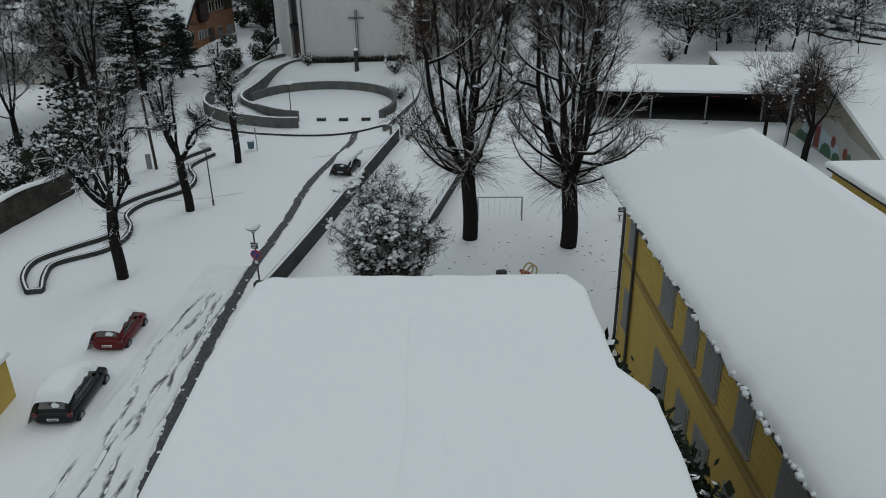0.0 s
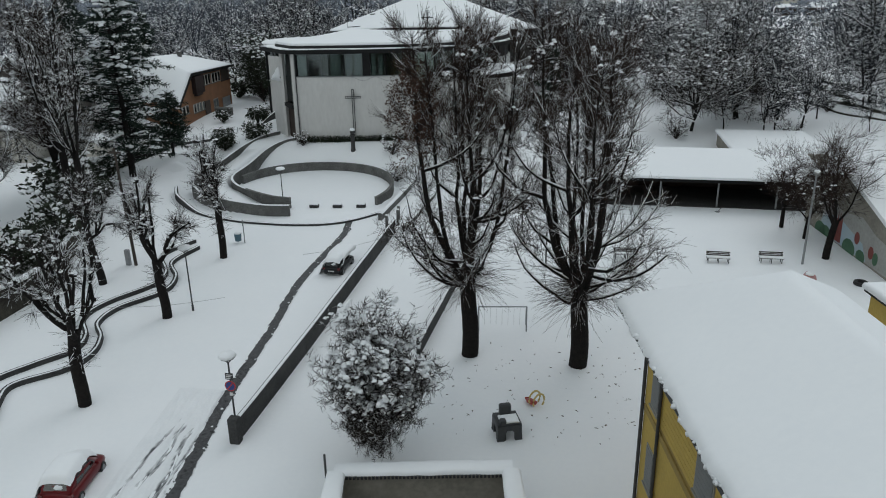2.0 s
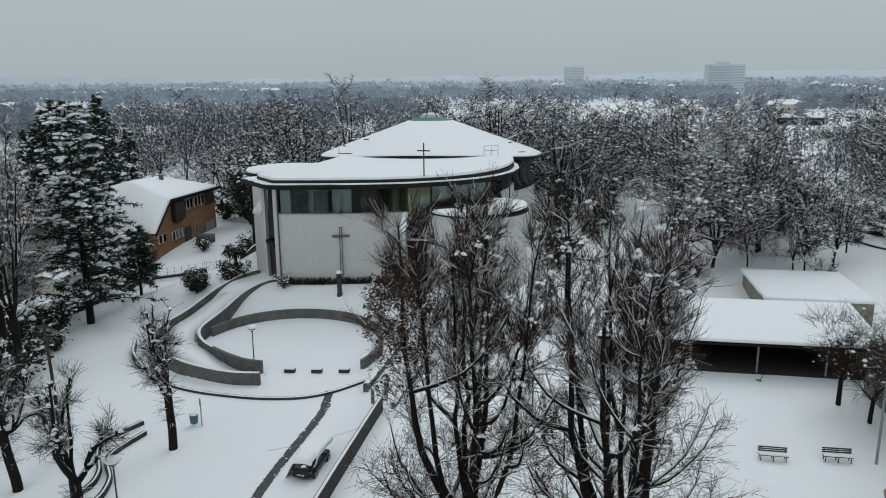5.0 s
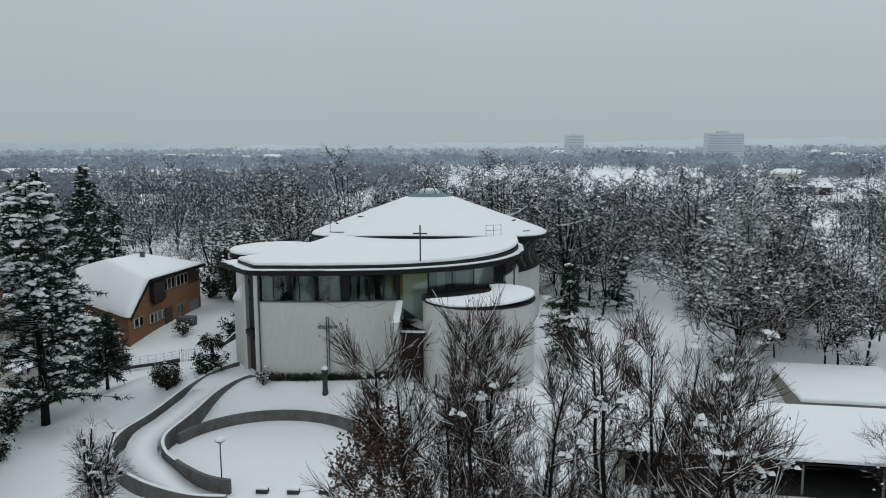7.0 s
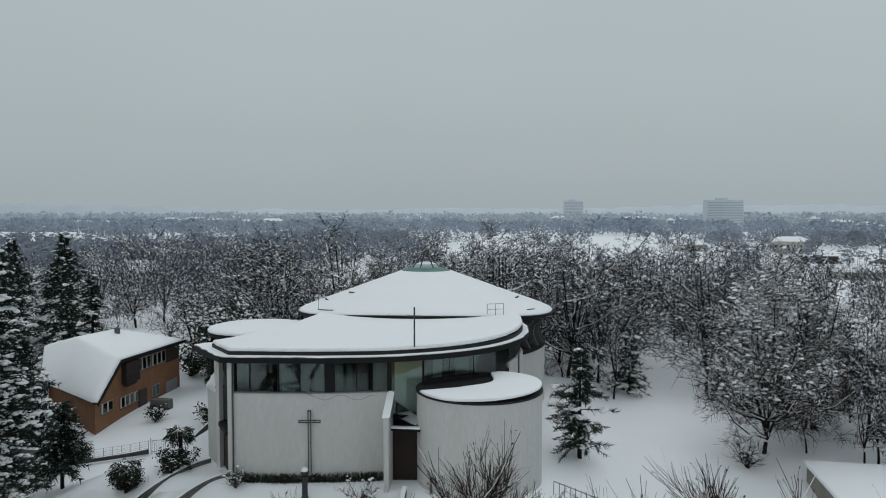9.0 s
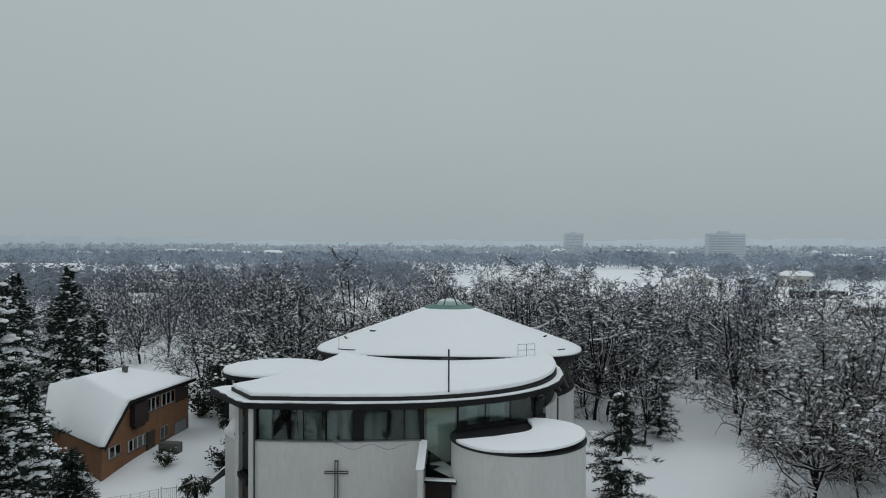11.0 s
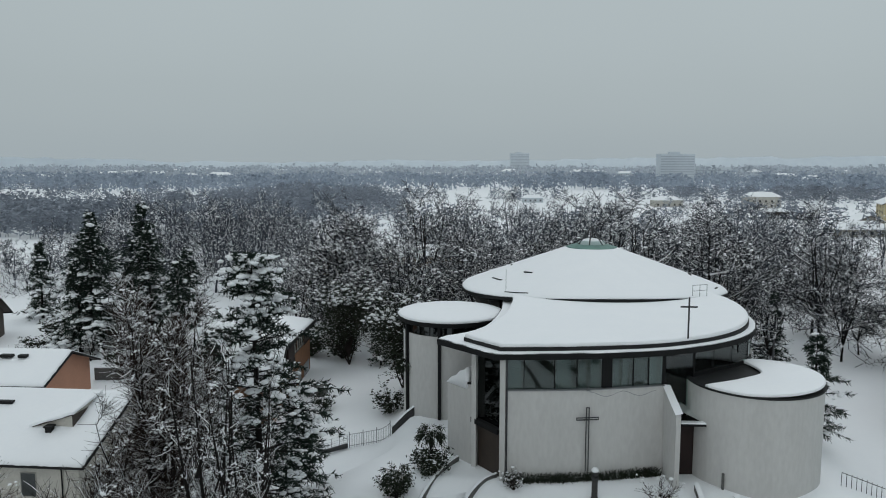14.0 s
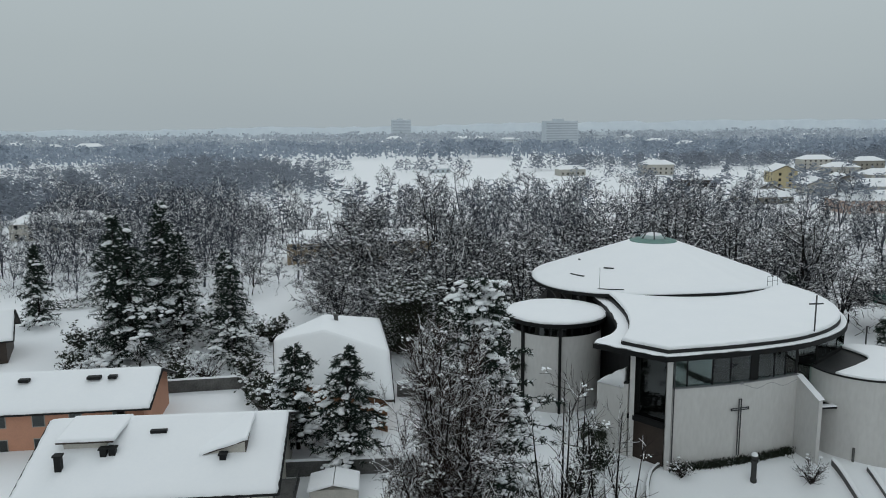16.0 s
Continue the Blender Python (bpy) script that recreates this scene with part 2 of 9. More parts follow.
def worn_snow():
    """Snow of the lane, turning grey in tyre ruts: slush, and rut shading put in as colour."""
    m = material("lane_snow", (0.85, 0.865, 0.88), 0.6, (0.78, 0.80, 0.825), 0.8, 0.8, 0.4, 5.0, spec=0.2)
    n, l = m.node_tree.nodes, m.node_tree.links
    b = n["Principled BSDF"]
    old = b.inputs["Base Color"].links[0].from_socket
    at, ns, nf, mu, ad, rg_, mx = n.new("ShaderNodeAttribute"), n.new("ShaderNodeTexNoise"), n.new("ShaderNodeTexNoise"), n.new("ShaderNodeMath"), n.new("ShaderNodeMath"), n.new("ShaderNodeMapRange"), n.new("ShaderNodeMix")
    geo = n.new("ShaderNodeNewGeometry")
    at.attribute_name = "wear_shade"
    ns.inputs["Scale"].default_value, nf.inputs["Scale"].default_value = 1.6, 6.0
    mp = n.new("ShaderNodeMapping")
    mp.inputs["Scale"].default_value = (1.5, 0.24, 1.0)
    mp.inputs["Rotation"].default_value = (0, 0, radians(-11))
    l.new(geo.outputs["Position"], mp.inputs["Vector"])
    l.new(mp.outputs["Vector"], ns.inputs["Vector"]); l.new(mp.outputs["Vector"], nf.inputs["Vector"])
    mu.operation, ad.operation, mx.data_type = "ADD", "ADD", "RGBA"
    l.new(ns.outputs["Fac"], mu.inputs[0]); l.new(nf.outputs["Fac"], mu.inputs[1])
    l.new(mu.outputs[0], ad.inputs[0]); l.new(at.outputs["Fac"], ad.inputs[1])
    rg_.inputs["From Min"].default_value, rg_.inputs["From Max"].default_value = 1.62, 2.1
    l.new(ad.outputs[0], rg_.inputs["Value"]); l.new(rg_.outputs["Result"], mx.inputs["Factor"])
    l.new(old, mx.inputs["A"])
    mx.inputs["B"].default_value = (0.085, 0.088, 0.095, 1)
    l.new(mx.outputs["Result"], b.inputs["Base Color"])
    return m


LANESNOW = worn_snow()


def glass(name, tint, see, rough=0.03):
    """A pane: clear Fresnel gloss over a tinted see-through sheet."""
    m = bpy.data.materials.new(name)
    m.use_nodes = True
    n, l = m.node_tree.nodes, m.node_tree.links
    n.remove(n["Principled BSDF"])
    tr, gl, mx, lw = n.new("ShaderNodeBsdfTransparent"), n.new("ShaderNodeBsdfGlossy"), n.new("ShaderNodeMixShader"), n.new("ShaderNodeFresnel")
    tr.inputs["Color"].default_value = (*[c * see for c in tint], 1)
    gl.inputs["Roughness"].default_value = rough
    gl.inputs["Color"].default_value = (0.9, 0.95, 0.95, 1)
    lw.inputs["IOR"].default_value = 1.7
    l.new(lw.outputs[0], mx.inputs[0]); l.new(tr.outputs[0], mx.inputs[1]); l.new(gl.outputs[0], mx.inputs[2])
    l.new(mx.outputs[0], n["Material Output"].inputs[0])
    return m


GLASS = glass("church_glass", (0.75, 0.85, 0.83), 0.85)
GREENGLASS = glass("green_tinted_glass", (0.86, 0.95, 0.91), 0.96)
DARKGLASS = glass("dark_window_glass", (0.5, 0.55, 0.55), 0.25)


# ---------------------------------------------------------------- mesh helpers
def part(name, vf, mat, parent=None, label="", smooth=False):
    """One mesh object from (vertices, faces); a bmesh works too."""
    me = bpy.data.meshes.new(name)
    if isinstance(vf, bmesh.types.BMesh):
        vf.to_mesh(me)
        vf.free()
    else:
        v, f = vf
        me.from_pydata([tuple(map(float, p)) for p in v], [], f)
    me.materials.append(mat)
    if smooth:
        me.polygons.foreach_set("use_smooth", [len(p.vertices) < 5 for p in me.polygons])
    me.update()
    ob = new(name, me)
    if parent:
        ob.parent = parent
        ob.matrix_parent_inverse = Matrix()
        if label:
            ob["label"] = label
    return ob


def thing(name, label, category, at=None, group="", kind=""):
    """An Empty at the base of a thing; its parts are built in its own coordinates."""
    ob = new(name)
    ob.empty_display_size = 0.2
    if at is not None:
        ob.matrix_world = at
    return tagged(ob, label, category, group, kind)


def join(*vfs):
    v, f = [], []
    for a, b in vfs:
        o = len(v)
        v.extend(a)
        f.extend([tuple(i + o for i in q) for q in b])
    return v, f


def moved(vf, m):
    return [m @ Vector(p) for p in vf[0]], vf[1]


def box(x0, x1, y0, y1, z0, z1, c=0.0):
    """A block with its upright and top edges chamfered by c."""
    if c <= 0:
        v = [(x, y, z) for z in (z0, z1) for x, y in ((x0, y0), (x1, y0), (x1, y1), (x0, y1))]
        return v, [(3, 2, 1, 0), (4, 5, 6, 7), (0, 1, 5, 4), (1, 2, 6, 5), (2, 3, 7, 6), (3, 0, 4, 7)]
    def ring(i, z):
        a = c if i == 0 else i
        return [(x0 + a, y0 + i, z), (x1 - a, y0 + i, z), (x1 - i, y0 + a, z), (x1 - i, y1 - a, z), (x1 - a, y1 - i, z), (x0 + a, y1 - i, z), (x0 + i, y1 - a, z), (x0 + i, y0 + a, z)]
    v = ring(0, z0) + ring(0, z1 - c) + ring(c * 1.2, z1)
    f = [tuple(range(7, -1, -1)), tuple(range(16, 24))]
    for k in (0, 8):
        f += [(k + i, k + (i + 1) % 8, k + 8 + (i + 1) % 8, k + 8 + i) for i in range(8)]
    return v, f


def prism(outline, z0, z1):
    """outline: counter-clockwise plan points; z0, z1 numbers or functions of x, y."""
    n = len(outline)
    a = z0 if callable(z0) else (lambda x, y: z0)
    b = z1 if callable(z1) else (lambda x, y: z1)
    v = [(x, y, a(x, y)) for x, y in outline] + [(x, y, b(x, y)) for x, y in outline]
    tri = filled(outline)
    f = [tuple(reversed(t)) for t in tri] + [tuple(n + i for i in t) for t in tri]
    f += [(i, (i + 1) % n, n + (i + 1) % n, n + i) for i in range(n)]
    return v, f


def offset(outline, d):
    """The outline moved inwards by d (counter-clockwise points)."""
    n, out = len(outline), []
    for i in range(n):
        p, q, r = (Vector(outline[j % n]) for j in (i - 1, i, i + 1))
        a, b = (q - p), (r - q)
        a = a.normalized() if a.length > 1e-6 else b.normalized()
        b = b.normalized() if b.length > 1e-6 else a
        na, nb = Vector((-a.y, a.x)), Vector((-b.y, b.x))
        m = (na + nb)
        m = m.normalized() if m.length > 1e-6 else na
        k = d / max(0.5, m.dot(na))
        out.append((q.x + m.x * k, q.y + m.y * k))
    return out


def dense(outline, step, closed=True):
    out, n = [], len(outline)
    for i in range(n if closed else n - 1):
        p, q = Vector(outline[i]), Vector(outline[(i + 1) % n])
        k = max(1, round((q - p).length / step))
        out += [tuple(p.lerp(q, j / k)) for j in range(k)]
    if not closed:
        out.append(tuple(outline[-1]))
    return out


def spline(pts, k=6, closed=False):
    """Catmull-Rom through plan or space points."""
    n, out = len(pts), []
    P = [Vector(p) for p in pts]
    for i in range(n if closed else n - 1):
        g = (lambda j: P[j % n]) if closed else (lambda j: P[min(max(j, 0), n - 1)])
        a, b, c, d = g(i - 1), g(i), g(i + 1), g(i + 2)
        for s in range(k):
            t = s / k
            out.append(tuple(0.5 * (2 * b + (c - a) * t + (2 * a - 5 * b + 4 * c - d) * t * t + (3 * b - a - 3 * c + d) * t ** 3)))
    if not closed:
        out.append(tuple(P[-1]))
    return out


def filled(loop):
    """Triangles that fill a plan outline of any shape."""
    n = len(loop)
    res = delaunay_2d_cdt([Vector(p) for p in loop], [(i, (i + 1) % n) for i in range(n)], [], 1, 1e-5)
    first = [o[0] if o else None for o in res[3]]
    return [tuple(first[i] for i in t) for t in res[2] if all(first[i] is not None for i in t)]


def tidy(ring, outline, d):
    """Folds away the small loops that an inward offset leaves at its corners."""
    P, A = np.array(ring), np.array(outline)
    D = np.roll(A, -1, axis=0) - A
    t = np.clip(((P[:, None] - A[None]) * D[None]).sum(2) / np.maximum((D * D).sum(1), 1e-9)[None], 0, 1)
    dist = np.linalg.norm(P[:, None] - (A[None] + t[..., None] * D[None]), axis=2).min(1)
    good = [i for i in range(len(P)) if dist[i] > 0.97 * d]
    if not good:
        return ring
    n = len(P)
    return [ring[min(good, key=lambda g: min(abs(g - i), n - abs(g - i)))] for i in range(n)]


def snow_slab(outline, z, h, step=0.5, rough=0.06, seed=1, inset=0.0):
    """A rounded, slightly ragged layer of snow over an outline (counter-clockwise). z: height of its underside, number or function."""
    zf = z if callable(z) else (lambda x, y: z)
    rng = random.Random(seed)
    base = dense(outline, step)
    n = len(base)
    jit = [rng.uniform(-rough, rough) for _ in base]
    jit = [(jit[i - 1] + 2 * jit[i] + jit[(i + 1) % n]) / 3 for i in range(n)]
    v, f = [], []
    rings = ((0.02, 0.0), (-0.03, 0.30), (0.02, 0.62), (0.16, 0.86), (0.5, 0.97), (1.0, 1.0))
    xs, ys = [p[0] for p in outline], [p[1] for p in outline]
    if min(max(xs) - min(xs), max(ys) - min(ys)) > 9 * h:
        rings += ((2.0, 1.0),)
    src = offset(outline, inset) if inset else outline
    for d, k in rings:
        o = offset(base, d * h + inset)
        if d * h + inset > 0.12:
            o = tidy(o, base, d * h + inset)
        for (x, y), j, (bx, by) in zip(o, jit, base):
            v.append((x + j * (1 - k) * 0.7, y + j * (1 - k) * 0.7, zf(bx, by) * (1 - k) + zf(x, y) * k + h * k * (1 + (j * 0.8 if k < 0.99 else 0.0))))
    m = len(rings)
    for r in range(m - 1):
        f += [(r * n + i, r * n + (i + 1) % n, (r + 1) * n + (i + 1) % n, (r + 1) * n + i) for i in range(n)]
    f += [tuple((m - 1) * n + i for i in t) for t in filled([p[:2] for p in v[(m - 1) * n:]])]
    return v, f


def revolve(profile, cx=0.0, cy=0.0, n=64, a0=0.0, a1=360.0, wob=0.0, seed=0):
    """profile: (radius, z) from the outside bottom to the top centre."""
    full = abs(a1 - a0) >= 360
    cols = n if full else n + 1
    rng = random.Random(seed)
    ph = [rng.uniform(0, 6.28) for _ in range(6)]
    v, f = [], []
    for i in range(cols):
        a = radians(a0 + (a1 - a0) * i / n)
        k = 1 + wob * sum(math.sin(a * (3 + 5 * j) + ph[j]) for j in range(6)) / 6
        v += [(cx + r * k * math.cos(a), cy + r * k * math.sin(a), z) for r, z in profile]
    m = len(profile)
    for i in range(n):
        j = (i + 1) % cols
        f += [(i * m + k, j * m + k, j * m + k + 1, i * m + k + 1) for k in range(m - 1)]
    return v, f


def tube(points, radii, n=6, cap=True):
    P = [Vector(p) for p in points]
    R = radii if isinstance(radii, (list, tuple)) else [radii] * len(P)
    v, f = [], []
    for i, p in enumerate(P):
        d = (P[min(i + 1, len(P) - 1)] - P[max(i - 1, 0)])
        d = d.normalized() if d.length > 1e-9 else Vector((0, 0, 1))
        a = d.cross(Vector((0, 0, 1)))
        a = a.normalized() if a.length > 0.05 else Vector((1, 0, 0))
        b = d.cross(a)
        v += [p + (a * math.cos(6.28318 * k / n) + b * math.sin(6.28318 * k / n)) * R[i] for k in range(n)]
    for i in range(len(P) - 1):
        f += [(i * n + k, i * n + (k + 1) % n, (i + 1) * n + (k + 1) % n, (i + 1) * n + k) for k in range(n)]
    if cap:
        f += [tuple(range(n)), tuple(range(len(v) - 1, len(v) - 1 - n, -1))]
    return v, f


def wall_along(path, thick, z0, z1, taper=0.0):
    """A wall that follows a plan path; z0, z1: numbers or functions of x, y."""
    a = z0 if callable(z0) else (lambda x, y: z0)
    b = z1 if callable(z1) else (lambda x, y: z1)
    P = [Vector(p[:2]) for p in path]
    v, f = [], []
    for i, p in enumerate(P):
        d = (P[min(i + 1, len(P) - 1)] - P[max(i - 1, 0)]).normalized()
        s = Vector((-d.y, d.x)) * thick / 2
        l, r = p + s, p - s
        v += [(l.x, l.y, a(p.x, p.y)), (r.x, r.y, a(p.x, p.y)), (r.x, r.y, b(p.x, p.y)), (l.x, l.y, b(p.x, p.y))]
    for i in range(len(P) - 1):
        o = 4 * i
        f += [(o + k, o + (k + 1) % 4, o + 4 + (k + 1) % 4, o + 4 + k) for k in range(4)]
    f += [(3, 2, 1, 0), tuple(4 * (len(P) - 1) + k for k in range(4))]
    return v, f


def ridge_snow(path, width, z, h, seed=1):
    """A rounded strip of snow along a plan path on top of something."""
    zf = z if callable(z) else (lambda x, y: z)
    rng = random.Random(seed)
    P = [Vector(p[:2]) for p in path]
    v, f, n = [], [], 7
    for i, p in enumerate(P):
        d = (P[min(i + 1, len(P) - 1)] - P[max(i - 1, 0)]).normalized()
        s = Vector((-d.y, d.x))
        hh, w = h * rng.uniform(0.85, 1.12), width * rng.uniform(0.94, 1.08)
        for k in range(n):
            a = math.pi * k / (n - 1)
            q = p + s * (w / 2 * math.copysign(abs(math.cos(a)) ** 0.6, math.cos(a)))
            v.append((q.x, q.y, zf(p.x, p.y) + hh * math.sin(a) ** 0.7 - 0.01))
    for i in range(len(P) - 1):
        f += [(i * n + k, i * n + k + 1, (i + 1) * n + k + 1, (i + 1) * n + k) for k in range(n - 1)]
    return v, f


def blob(c, r, rng, flat=0.7, n=7, rows=4):
    """A lumpy clump."""
    v, f = [], []
    for i in range(rows + 1):
        t = math.pi * i / rows
        for k in range(n):
            a = 2 * math.pi * k / n + i * 0.4
            q = r * rng.uniform(0.78, 1.18)
            v.append((c[0] + q * math.sin(t) * math.cos(a), c[1] + q * math.sin(t) * math.sin(a), c[2] + q * flat * math.cos(t)))
    for i in range(rows):
        f += [(i * n + k, (i + 1) * n + k, (i + 1) * n + (k + 1) % n, i * n + (k + 1) % n) for k in range(n)]
    return v, f


def S(a, b, x):
    t = min(1.0, max(0.0, (x - a) / (b - a)))
    return t * t * (3 - 2 * t)


# ---------------------------------------------------------------- the lie of the land
RING = (-31.6, 87.2, 9.6)            # round plaza: centre and inner radius
CHURCH = 4.7                         # level of the church's forecourt


def ground_z(x, y):
    left = 1.25 * S(40, 80, y)
    right = 0.65 * S(45, 92, y)
    base = left + (right - left) * S(-17.5, -12.0, x)
    back = 2.6 * S(95, 135, y)
    base = max(base, back)
    dx, dy = max(-48 - x, 0, x + 9), max(102 - y, 0, y - 152)
    d = math.hypot(dx, dy)
    side = 9.5 if dy >= dx else 13.0 - 8.5 * (S(104, 112, y) if x < -40 else 0.0)
    base += (CHURCH - base) * (1 - S(0.0, side, d))
    r = math.hypot(x - RING[0], y - RING[1])
    floor = 1.45 + 0.5 * S(78, 97, y)
    if r < RING[2] + 0.6:
        return floor
    if y > RING[1] - 4 and x > -43:   # the forecourt's snow slopes down to the plaza's wall
        base = min(base, 2.45 + 0.5 * S(82, 96, y) + 0.46 * max(0.0, r - 10.2))
    if y < RING[1] + 3:               # in front of the plaza the ground stays low
        base = min(base, 1.25 + 0.35 * S(76, 90, y) + 2.4 * S(13.5, 20, r) * S(88, 104, y))
    return base + 0.05 * noise.noise(Vector((x * 0.22, y * 0.22, 1.3)))


def axis(lo, hi, dense_lo, dense_hi, mid, fine_lo, fine_hi, fine):
    a, out = lo, []
    while a < hi:
        out.append(a)
        if fine_lo <= a < fine_hi:
            a += fine
        elif dense_lo <= a < dense_hi:
            a += mid
        else:
            gap = (dense_lo - a) if a < dense_lo else (a - dense_hi)
            a = min(a + max(mid, gap * 0.25), dense_lo) if a < dense_lo else a + max(mid, gap * 0.25 + 1)
    return out + [hi]


gx = axis(-3500, 3500, -115, 48, 1.2, -47, -15, 0.4)
gy = axis(-900, 4600, 4, 175, 1.2, 8, 103, 0.5)
gv, gf = [], []
for y in gy:
    for x in gx:
        gv.append((x, y, ground_z(x, y)))
nx = len(gx)
for j in range(len(gy) - 1):
    for i in range(nx - 1):
        gf.append((j * nx + i, j * nx + i + 1, (j + 1) * nx + i + 1, (j + 1) * nx + i))
ground = tagged(part("ground", (gv, gf), SNOW, smooth=True), "deep fresh snow lying over gently rising ground", "ground", kind="structure")


# ---------------------------------------------------------------- the church
church = thing("church", "white curved church with dark sweeping eaves under thick snow", "church")
WALL_TOP, SOFFIT = 13.25, 16.25
FRONT_L, FRONT_R = (-37.7, 101.5), (-23.0, 104.5)


def front_at(t, d=0.0):
    """A point along the slightly bowed front; d: metres behind it."""
    x = FRONT_L[0] + (FRONT_R[0] - FRONT_L[0]) * t
    y = FRONT_L[1] + (FRONT_R[1] - FRONT_L[1]) * t - 0.55 * math.sin(math.pi * t)
    return (x - 0.2 * d, y + 0.98 * d)


front_path = [front_at(i / 16, 0.25) for i in range(17)]
part("front_wall", wall_along(front_path, 0.5, 3.2, WALL_TOP), WHITEWALL, church, "white rendered wall")
# wing wall at the entrance, its top sloping down outwards
wing = [(-23.0, 104.6), (-22.55, 104.5), (-22.15, 101.1), (-22.6, 101.0)]
part("wing_wall", prism(wing, 3.0, lambda x, y: 11.6 + (y - 101.0) * 0.42), WHITEWALL, church)
part("wing_snow", snow_slab(wing, lambda x, y: 11.6 + (y - 101.0) * 0.42, 0.14, 0.4, 0.02), SNOW, church, "strip of snow")

# the slim corner pillar and the dark glazed entrance bay on the flank
part("corner_pillar", prism([(-38.35, 101.5), (-37.85, 101.35), (-37.75, 101.8), (-38.25, 101.95)], 3.2, SOFFIT), WHITEWALL, church)
part("drain_pipe", tube([(-37.68, 101.3, 4.0), (-37.68, 101.3, SOFFIT)], 0.07, 8), IRON, church)
part("far_pillar", prism([(-41.1, 104.5), (-40.65, 104.35), (-40.5, 104.9), (-40.95, 105.05)], 3.2, SOFFIT), WHITEWALL, church)


def flat_panel(p, q, z0, z1, d=0.08):
    """An upright sheet from plan point p to q."""
    a, b = Vector(p), Vector(q)
    s = (b - a).normalized()
    s = Vector((-s.y, s.x)) * d / 2
    return prism([tuple(a - s), tuple(b - s), tuple(b + s), tuple(a + s)], z0, z1)


part("entrance_glazing", flat_panel((-40.6, 105.2), (-38.2, 102.2), 9.4, SOFFIT), DARKGLASS, church, "dark glazing")
part("entrance_canopy", prism([(-41.2, 104.9), (-38.6, 101.6), (-38.2, 102.0), (-40.8, 105.3)], 9.0, 9.5), DARKMETAL, church)
part("entrance_door", flat_panel((-40.6, 105.2), (-38.2, 102.2), 3.5, 9.0, 0.12), DARKWOOD, church, "dark timber doors in deep shade")
FLANK = [(-41.0, 105.1), (-42.3, 106.5), (-43.5, 107.8)]
part("flank_wall", wall_along(dense(FLANK, 0.4, False), 0.4, 2.0, lambda x, y: 12.1 + 0.25 * max(0.0, x + 43.5)), WHITEWALL, church)
part("flank_coping", wall_along(dense(FLANK, 0.4, False), 0.55, lambda x, y: 12.1 + 0.25 * max(0.0, x + 43.5), lambda x, y: 12.3 + 0.25 * max(0.0, x + 43.5)), DARKMETAL, church, "dark coping")
part("flank_snow", wall_along(dense([(-41.3, 105.5), (-43.4, 107.7)], 0.3, False), 0.9, lambda x, y: 12.2, lambda x, y: 12.35 + 0.95 * max(0.0, x + 43.4) + 0.08 * math.sin(7 * x)), SNOW, church, "wedge of drifted snow", smooth=True)

# clerestory band under the eaves: panes, mullions, sill
cuts = [0.0, 0.11, 0.30, 0.44, 0.60, 0.66, 0.80, 0.90, 1.0]
for i in range(len(cuts) - 1):
    if i == 4:
        part("glazing_pier", flat_panel(front_at(cuts[i], 0.3), front_at(cuts[i + 1], 0.3), WALL_TOP, SOFFIT, 0.14), DARKMETAL, church, "black pier between the panes")
    else:
        part("pane", flat_panel(front_at(cuts[i], 0.3), front_at(cuts[i + 1], 0.3), WALL_TOP, SOFFIT, 0.05), GLASS, church).visible_shadow = False
for i, c in enumerate(cuts):
    w = 0.12 if i in (0, 8) else 0.035
    x, y = front_at(c, 0.28)
    part("mullion", box(x - w, x + w, y - 0.08, y + 0.08, WALL_TOP, SOFFIT), DARKMETAL, church)
part("sill", wall_along([front_at(i / 16, 0.2) for i in range(17)], 0.62, WALL_TOP, WALL_TOP + 0.07), GREYMETAL, church)
# pale sheets behind some panes: blinds, and reflections put in as colour
for a, b, z0, z1 in ((0.015, 0.095, 0.1, 0.3), (0.315, 0.405, 0.1, 0.1), (0.455, 0.50, 0.1, 0.5), (0.53, 0.585, 0.1, 0.1), (0.675, 0.71, 0.1, 0.1), (0.735, 0.77, 0.1, 0.4), (0.915, 0.96, 0.1, 0.1)):
    part("curtain", flat_panel(front_at(a, 0.55), front_at(b, 0.55), WALL_TOP + z0, SOFFIT - z1, 0.04), PALEPANEL, church, "pale sheet for blinds and reflections in the glass")

# link of glazing between the front and the drum, and the recessed side door
DRUM = (-14.35, 106.3, 6.1)
DRUM_Z = 13.55
part("link_glazing", flat_panel((-22.9, 105.0), (-19.9, 106.4), 10.6, SOFFIT, 0.06), GREENGLASS, church, "clear greenish glazing").visible_shadow = False
# added backing, there only to make the link glazing look lighter
part("link_lobby_wall", flat_panel((-22.9, 106.6), (-20.4, 107.8), 10.6, SOFFIT, 0.1), WHITEWALL, church, "pale backing sheet added to lighten the glazing")
for a in (0.0, 1.0):
    x, y = -22.9 + 3.0 * a, 104.95 + 1.4 * a
    part("link_mullion", box(x - 0.07, x + 0.07, y - 0.08, y + 0.08, 10.6, SOFFIT), DARKMETAL, church)
part("link_roof", prism([(-23.0, 104.7), (-19.8, 105.6), (-19.9, 106.6), (-23.0, 105.6)], 10.2, 10.6), DARKMETAL, church)
part("link_roof_glass", ([(-22.7, 102.2, 11.9), (-22.9, 104.9, 12.6), (-20.2, 105.3, 10.7), (-20.0, 103.3, 10.4)], [(0, 1, 2, 3)]), DARKGLASS, church, "sloping dark glazing over the porch")
